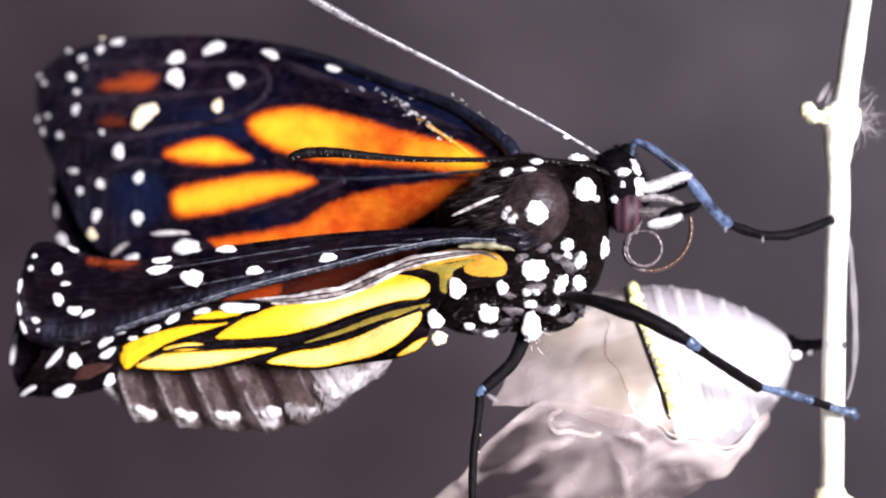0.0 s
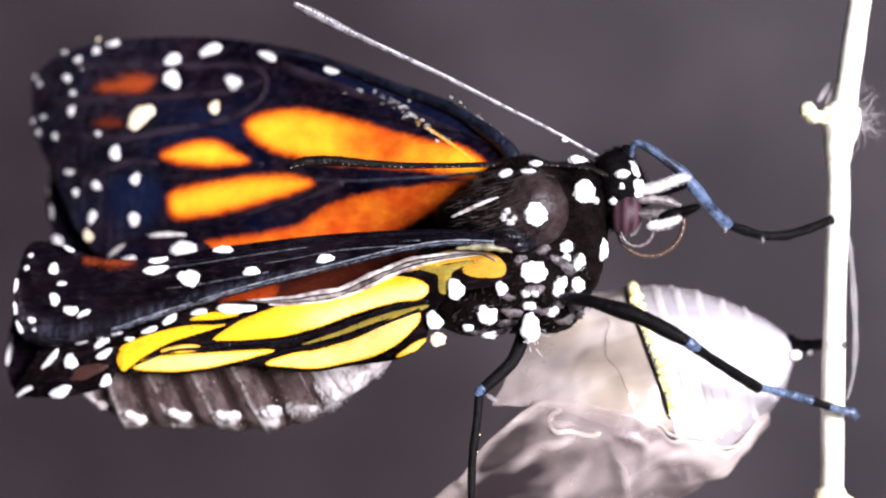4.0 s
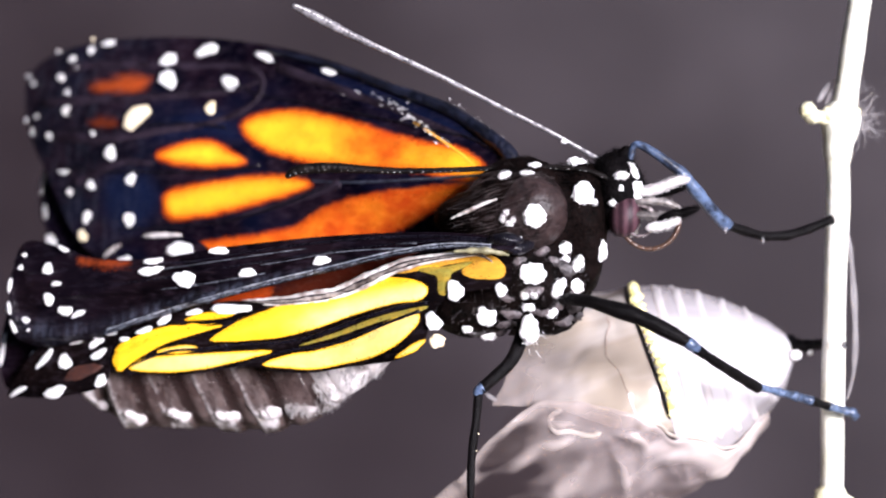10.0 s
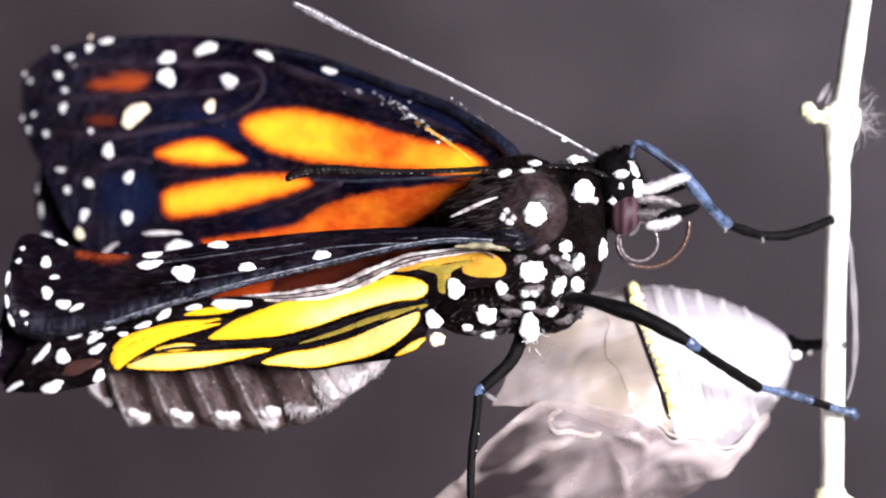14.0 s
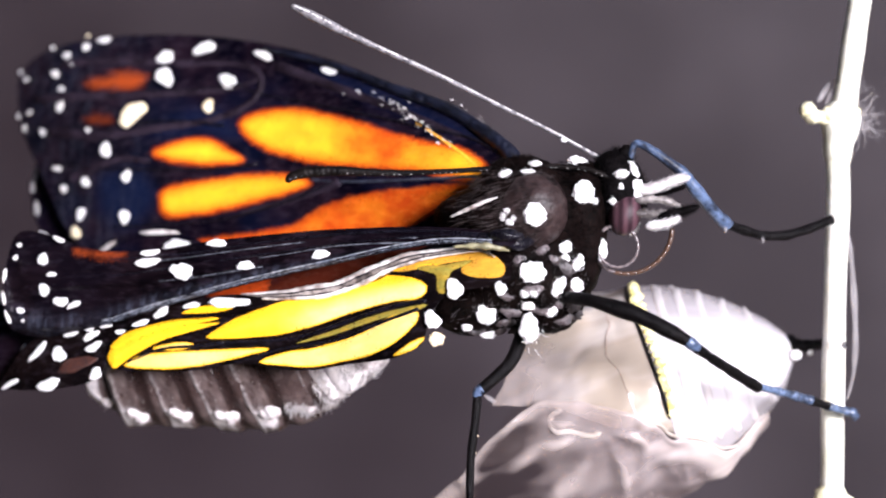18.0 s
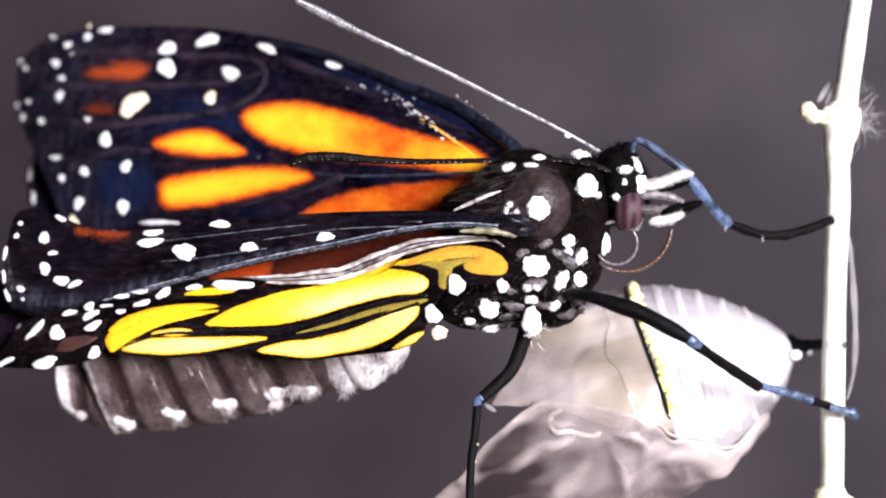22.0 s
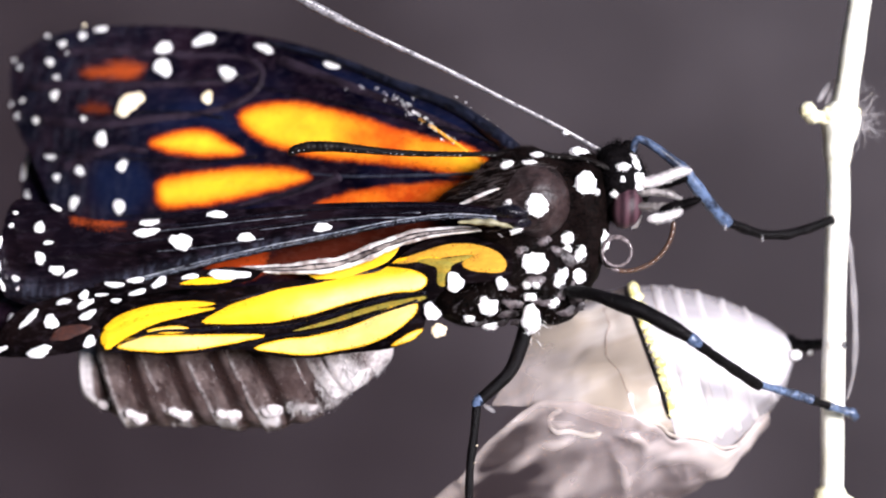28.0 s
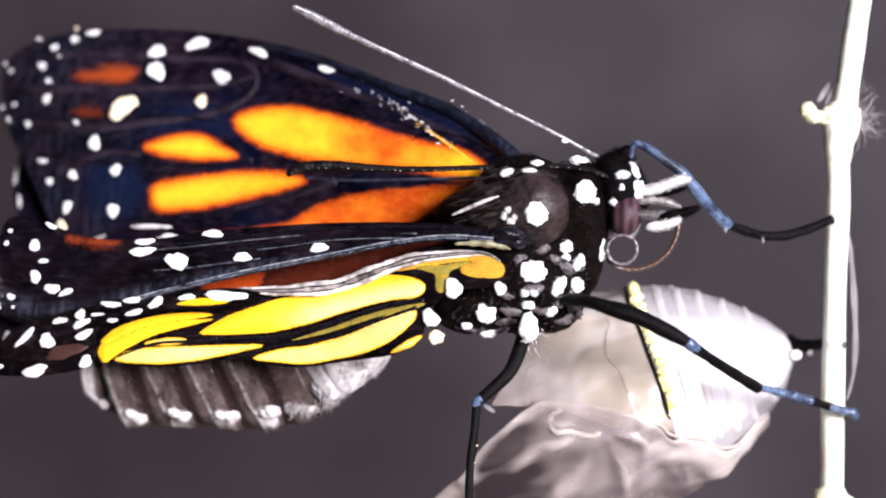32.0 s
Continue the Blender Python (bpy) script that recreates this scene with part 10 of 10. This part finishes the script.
    walk(segments[5], [(0, pose(-0.01582, 0.00670, -0.00735, 0, 0.80, 0.00)), (0.5, pose(-0.01585, 0.00670, -0.00736, 0, 0.70, 0.00)), (1, pose(-0.01587, 0.00670, -0.00736, 0, 0.60, 0.00)),
        (1.5, pose(-0.01596, 0.00670, -0.00736, 0, 0.20, 0.00)), (2, pose(-0.01606, 0.00670, -0.00736, 0, -0.20, 0.00)), (2.5, pose(-0.01613, 0.00670, -0.00736, 0, -0.50, 0.00)),
        (3, pose(-0.01619, 0.00670, -0.00736, 0, -0.80, 0.00)), (3.5, pose(-0.01624, 0.00670, -0.00736, 0, -1.00, 0.00)), (5.5, pose(-0.01654, 0.00670, -0.00736, 0, -2.40, 0.00)),
        (6, pose(-0.01663, 0.00670, -0.00736, 0, -2.80, 0.00)), (6.5, pose(-0.01665, 0.00670, -0.00736, 0, -2.90, 0.00)), (7, pose(-0.01666, 0.00670, -0.00736, 0, -3.00, 0.00)),
        (7.5, pose(-0.01660, 0.00670, -0.00735, 0, -2.70, 0.00)), (8, pose(-0.01655, 0.00670, -0.00736, 0, -2.40, 0.00)), (8.5, pose(-0.01648, 0.00670, -0.00736, 0, -2.10, 0.00)),
        (9, pose(-0.01643, 0.00670, -0.00736, 0, -1.80, 0.00)), (9.5, pose(-0.01637, 0.00670, -0.00737, 0, -1.50, 0.00)), (10, pose(-0.01630, 0.00670, -0.00737, 0, -1.20, 0.00)),
        (10.5, pose(-0.01626, 0.00670, -0.00737, 0, -1.00, 0.00)), (11, pose(-0.01621, 0.00670, -0.00736, 0, -0.80, 0.00)), (11.5, pose(-0.01621, 0.00670, -0.00736, 0, -0.76, 0.00)),
        (12, pose(-0.01620, 0.00670, -0.00736, 0, -0.72, 0.00)), (12.5, pose(-0.01617, 0.00670, -0.00736, 0, -0.64, 0.00)), (13, pose(-0.01616, 0.00670, -0.00736, 0, -0.56, 0.00)),
        (13.5, pose(-0.01616, 0.00670, -0.00736, 0, -0.52, 0.00)), (14, pose(-0.01615, 0.00670, -0.00736, 0, -0.48, 0.00)), (14.5, pose(-0.01615, 0.00670, -0.00736, 0, -0.50, 0.00)),
        (16.5, pose(-0.01617, 0.00670, -0.00736, 0, -0.58, 0.00)), (17, pose(-0.01618, 0.00670, -0.00736, 0, -0.60, 0.00)), (17.5, pose(-0.01618, 0.00670, -0.00736, 0, -0.60, 0.00)),
        (18, pose(-0.01619, 0.00670, -0.00735, 0, -0.60, 0.00)), (18.5, pose(-0.01615, 0.00670, -0.00735, 0, -0.60, 0.00)), (19, pose(-0.01612, 0.00670, -0.00733, 0, -0.60, 0.00)),
        (19.5, pose(-0.01615, 0.00670, -0.00734, 0, -0.60, 0.00)), (20, pose(-0.01615, 0.00670, -0.00734, 0, -0.60, 0.00)), (20.5, pose(-0.01617, 0.00670, -0.00734, 0, -0.70, 0.00)),
        (21, pose(-0.01619, 0.00670, -0.00735, 0, -0.80, 0.00)), (21.5, pose(-0.01657, 0.00670, -0.00731, 0, -2.80, 0.00)), (22, pose(-0.01681, 0.00670, -0.00731, 0, -3.80, 0.00)),
        (22.5, pose(-0.01683, 0.00670, -0.00732, 0, -3.90, 0.00)), (23, pose(-0.01686, 0.00670, -0.00731, 0, -4.00, 0.00)), (23.5, pose(-0.01679, 0.00670, -0.00732, 0, -3.70, 0.00)),
        (24, pose(-0.01673, 0.00670, -0.00731, 0, -3.40, 0.00)), (24.5, pose(-0.01665, 0.00670, -0.00733, 0, -3.00, 0.00)), (25, pose(-0.01656, 0.00670, -0.00733, 0, -2.60, 0.00)),
        (25.5, pose(-0.01653, 0.00670, -0.00733, 0, -2.40, 0.00)), (27.5, pose(-0.01630, 0.00670, -0.00731, 0, -1.40, 0.00)), (28, pose(-0.01626, 0.00670, -0.00730, 0, -1.20, 0.00)),
        (28.5, pose(-0.01630, 0.00670, -0.00730, 0, -1.20, 0.00)), (29, pose(-0.01629, 0.00670, -0.00730, 0, -1.20, 0.00)), (29.5, pose(-0.01629, 0.00670, -0.00730, 0, -1.20, 0.00)),
        (30, pose(-0.01625, 0.00670, -0.00729, 0, -1.20, 0.00)), (30.5, pose(-0.01627, 0.00670, -0.00730, 0, -1.20, 0.00)), (31, pose(-0.01631, 0.00670, -0.00733, 0, -1.20, 0.00)),
        (31.5, pose(-0.01629, 0.00670, -0.00732, 0, -1.10, 0.00)), (32, pose(-0.01628, 0.00670, -0.00734, 0, -1.00, 0.00))])
    walk(segments[6], [(0, pose(-0.01814, 0.00738, -0.00737, 0, 0.80, 0.00)), (0.5, pose(-0.01818, 0.00738, -0.00739, 0, 0.70, 0.00)), (1, pose(-0.01822, 0.00738, -0.00741, 0, 0.60, 0.00)),
        (1.5, pose(-0.01835, 0.00738, -0.00747, 0, 0.20, 0.00)), (2, pose(-0.01849, 0.00738, -0.00753, 0, -0.20, 0.00)), (2.5, pose(-0.01860, 0.00738, -0.00757, 0, -0.50, 0.00)),
        (3, pose(-0.01870, 0.00738, -0.00762, 0, -0.80, 0.00)), (3.5, pose(-0.01876, 0.00738, -0.00765, 0, -1.00, 0.00)), (5.5, pose(-0.01923, 0.00738, -0.00786, 0, -2.40, 0.00)),
        (6, pose(-0.01936, 0.00738, -0.00792, 0, -2.80, 0.00)), (6.5, pose(-0.01940, 0.00738, -0.00793, 0, -2.90, 0.00)), (7, pose(-0.01943, 0.00738, -0.00794, 0, -3.00, 0.00)),
        (7.5, pose(-0.01933, 0.00738, -0.00790, 0, -2.70, 0.00)), (8, pose(-0.01924, 0.00738, -0.00786, 0, -2.40, 0.00)), (8.5, pose(-0.01914, 0.00738, -0.00782, 0, -2.10, 0.00)),
        (9, pose(-0.01905, 0.00738, -0.00777, 0, -1.80, 0.00)), (9.5, pose(-0.01895, 0.00738, -0.00773, 0, -1.50, 0.00)), (10, pose(-0.01885, 0.00738, -0.00768, 0, -1.20, 0.00)),
        (10.5, pose(-0.01878, 0.00738, -0.00765, 0, -1.00, 0.00)), (11, pose(-0.01871, 0.00738, -0.00762, 0, -0.80, 0.00)), (11.5, pose(-0.01870, 0.00738, -0.00761, 0, -0.76, 0.00)),
        (12, pose(-0.01869, 0.00738, -0.00761, 0, -0.72, 0.00)), (12.5, pose(-0.01866, 0.00738, -0.00759, 0, -0.64, 0.00)), (13, pose(-0.01863, 0.00738, -0.00758, 0, -0.56, 0.00)),
        (13.5, pose(-0.01862, 0.00738, -0.00758, 0, -0.52, 0.00)), (14, pose(-0.01861, 0.00738, -0.00757, 0, -0.48, 0.00)), (14.5, pose(-0.01861, 0.00738, -0.00757, 0, -0.50, 0.00)),
        (16.5, pose(-0.01865, 0.00738, -0.00758, 0, -0.58, 0.00)), (17, pose(-0.01865, 0.00738, -0.00758, 0, -0.60, 0.00)), (17.5, pose(-0.01865, 0.00738, -0.00758, 0, -0.60, 0.00)),
        (18, pose(-0.01866, 0.00738, -0.00758, 0, -0.60, 0.00)), (18.5, pose(-0.01863, 0.00738, -0.00758, 0, -0.60, 0.00)), (19, pose(-0.01861, 0.00738, -0.00756, 0, -0.60, 0.00)),
        (19.5, pose(-0.01863, 0.00738, -0.00758, 0, -0.60, 0.00)), (20, pose(-0.01863, 0.00738, -0.00757, 0, -0.60, 0.00)), (20.5, pose(-0.01867, 0.00738, -0.00759, 0, -0.70, 0.00)),
        (21, pose(-0.01870, 0.00738, -0.00761, 0, -0.80, 0.00)), (21.5, pose(-0.01932, 0.00738, -0.00788, 0, -2.80, 0.00)), (22, pose(-0.01967, 0.00738, -0.00803, 0, -3.80, 0.00)),
        (22.5, pose(-0.01971, 0.00738, -0.00805, 0, -3.90, 0.00)), (23, pose(-0.01975, 0.00738, -0.00806, 0, -4.00, 0.00)), (23.5, pose(-0.01964, 0.00738, -0.00802, 0, -3.70, 0.00)),
        (24, pose(-0.01955, 0.00738, -0.00797, 0, -3.40, 0.00)), (24.5, pose(-0.01942, 0.00738, -0.00793, 0, -3.00, 0.00)), (25, pose(-0.01928, 0.00738, -0.00786, 0, -2.60, 0.00)),
        (25.5, pose(-0.01922, 0.00738, -0.00783, 0, -2.40, 0.00)), (27.5, pose(-0.01888, 0.00738, -0.00767, 0, -1.40, 0.00)), (28, pose(-0.01882, 0.00738, -0.00763, 0, -1.20, 0.00)),
        (28.5, pose(-0.01884, 0.00738, -0.00763, 0, -1.20, 0.00)), (29, pose(-0.01884, 0.00738, -0.00763, 0, -1.20, 0.00)), (29.5, pose(-0.01884, 0.00738, -0.00763, 0, -1.20, 0.00)),
        (30, pose(-0.01881, 0.00738, -0.00763, 0, -1.20, 0.00)), (30.5, pose(-0.01883, 0.00738, -0.00763, 0, -1.20, 0.00)), (31, pose(-0.01886, 0.00738, -0.00765, 0, -1.20, 0.00)),
        (31.5, pose(-0.01882, 0.00738, -0.00763, 0, -1.10, 0.00)), (32, pose(-0.01880, 0.00738, -0.00763, 0, -1.00, 0.00))])
    walk(segments[7], [(0, pose(-0.01971, 0.00790, -0.00756, 0, 0.80, 0.00)), (0.5, pose(-0.01977, 0.00790, -0.00759, 0, 0.70, 0.00)), (1, pose(-0.01982, 0.00790, -0.00761, 0, 0.60, 0.00)),
        (1.5, pose(-0.02005, 0.00790, -0.00771, 0, 0.20, 0.00)), (2, pose(-0.02027, 0.00790, -0.00781, 0, -0.20, 0.00)), (2.5, pose(-0.02044, 0.00790, -0.00789, 0, -0.50, 0.00)),
        (3, pose(-0.02060, 0.00790, -0.00796, 0, -0.80, 0.00)), (3.5, pose(-0.02071, 0.00790, -0.00801, 0, -1.00, 0.00)), (5.5, pose(-0.02148, 0.00790, -0.00837, 0, -2.40, 0.00)),
        (6, pose(-0.02170, 0.00790, -0.00847, 0, -2.80, 0.00)), (6.5, pose(-0.02176, 0.00790, -0.00849, 0, -2.90, 0.00)), (7, pose(-0.02181, 0.00790, -0.00851, 0, -3.00, 0.00)),
        (7.5, pose(-0.02165, 0.00790, -0.00844, 0, -2.70, 0.00)), (8, pose(-0.02149, 0.00790, -0.00836, 0, -2.40, 0.00)), (8.5, pose(-0.02132, 0.00790, -0.00829, 0, -2.10, 0.00)),
        (9, pose(-0.02116, 0.00790, -0.00821, 0, -1.80, 0.00)), (9.5, pose(-0.02100, 0.00790, -0.00814, 0, -1.50, 0.00)), (10, pose(-0.02083, 0.00790, -0.00807, 0, -1.20, 0.00)),
        (10.5, pose(-0.02072, 0.00790, -0.00802, 0, -1.00, 0.00)), (11, pose(-0.02061, 0.00790, -0.00797, 0, -0.80, 0.00)), (11.5, pose(-0.02059, 0.00790, -0.00796, 0, -0.76, 0.00)),
        (12, pose(-0.02057, 0.00790, -0.00795, 0, -0.72, 0.00)), (12.5, pose(-0.02052, 0.00790, -0.00793, 0, -0.64, 0.00)), (13, pose(-0.02048, 0.00790, -0.00790, 0, -0.56, 0.00)),
        (13.5, pose(-0.02046, 0.00790, -0.00790, 0, -0.52, 0.00)), (14, pose(-0.02044, 0.00790, -0.00788, 0, -0.48, 0.00)), (14.5, pose(-0.02045, 0.00790, -0.00789, 0, -0.50, 0.00)),
        (16.5, pose(-0.02050, 0.00790, -0.00791, 0, -0.58, 0.00)), (17, pose(-0.02051, 0.00790, -0.00791, 0, -0.60, 0.00)), (17.5, pose(-0.02051, 0.00790, -0.00791, 0, -0.60, 0.00)),
        (18, pose(-0.02051, 0.00790, -0.00791, 0, -0.60, 0.00)), (18.5, pose(-0.02049, 0.00790, -0.00791, 0, -0.60, 0.00)), (19, pose(-0.02048, 0.00790, -0.00790, 0, -0.60, 0.00)),
        (19.5, pose(-0.02049, 0.00790, -0.00791, 0, -0.60, 0.00)), (20, pose(-0.02049, 0.00790, -0.00791, 0, -0.60, 0.00)), (20.5, pose(-0.02055, 0.00790, -0.00793, 0, -0.70, 0.00)),
        (21, pose(-0.02060, 0.00790, -0.00796, 0, -0.80, 0.00)), (21.5, pose(-0.02168, 0.00790, -0.00844, 0, -2.80, 0.00)), (22, pose(-0.02224, 0.00790, -0.00869, 0, -3.80, 0.00)),
        (22.5, pose(-0.02229, 0.00790, -0.00872, 0, -3.90, 0.00)), (23, pose(-0.02235, 0.00790, -0.00874, 0, -4.00, 0.00)), (23.5, pose(-0.02218, 0.00790, -0.00867, 0, -3.70, 0.00)),
        (24, pose(-0.02202, 0.00790, -0.00859, 0, -3.40, 0.00)), (24.5, pose(-0.02180, 0.00790, -0.00850, 0, -3.00, 0.00)), (25, pose(-0.02159, 0.00790, -0.00840, 0, -2.60, 0.00)),
        (25.5, pose(-0.02148, 0.00790, -0.00835, 0, -2.40, 0.00)), (27.5, pose(-0.02092, 0.00790, -0.00809, 0, -1.40, 0.00)), (28, pose(-0.02081, 0.00790, -0.00804, 0, -1.20, 0.00)),
        (28.5, pose(-0.02083, 0.00790, -0.00804, 0, -1.20, 0.00)), (29, pose(-0.02083, 0.00790, -0.00804, 0, -1.20, 0.00)), (29.5, pose(-0.02083, 0.00790, -0.00804, 0, -1.20, 0.00)),
        (30, pose(-0.02081, 0.00790, -0.00803, 0, -1.20, 0.00)), (30.5, pose(-0.02082, 0.00790, -0.00804, 0, -1.20, 0.00)), (31, pose(-0.02084, 0.00790, -0.00805, 0, -1.20, 0.00)),
        (31.5, pose(-0.02078, 0.00790, -0.00802, 0, -1.10, 0.00)), (32, pose(-0.02073, 0.00790, -0.00801, 0, -1.00, 0.00))])


motions()
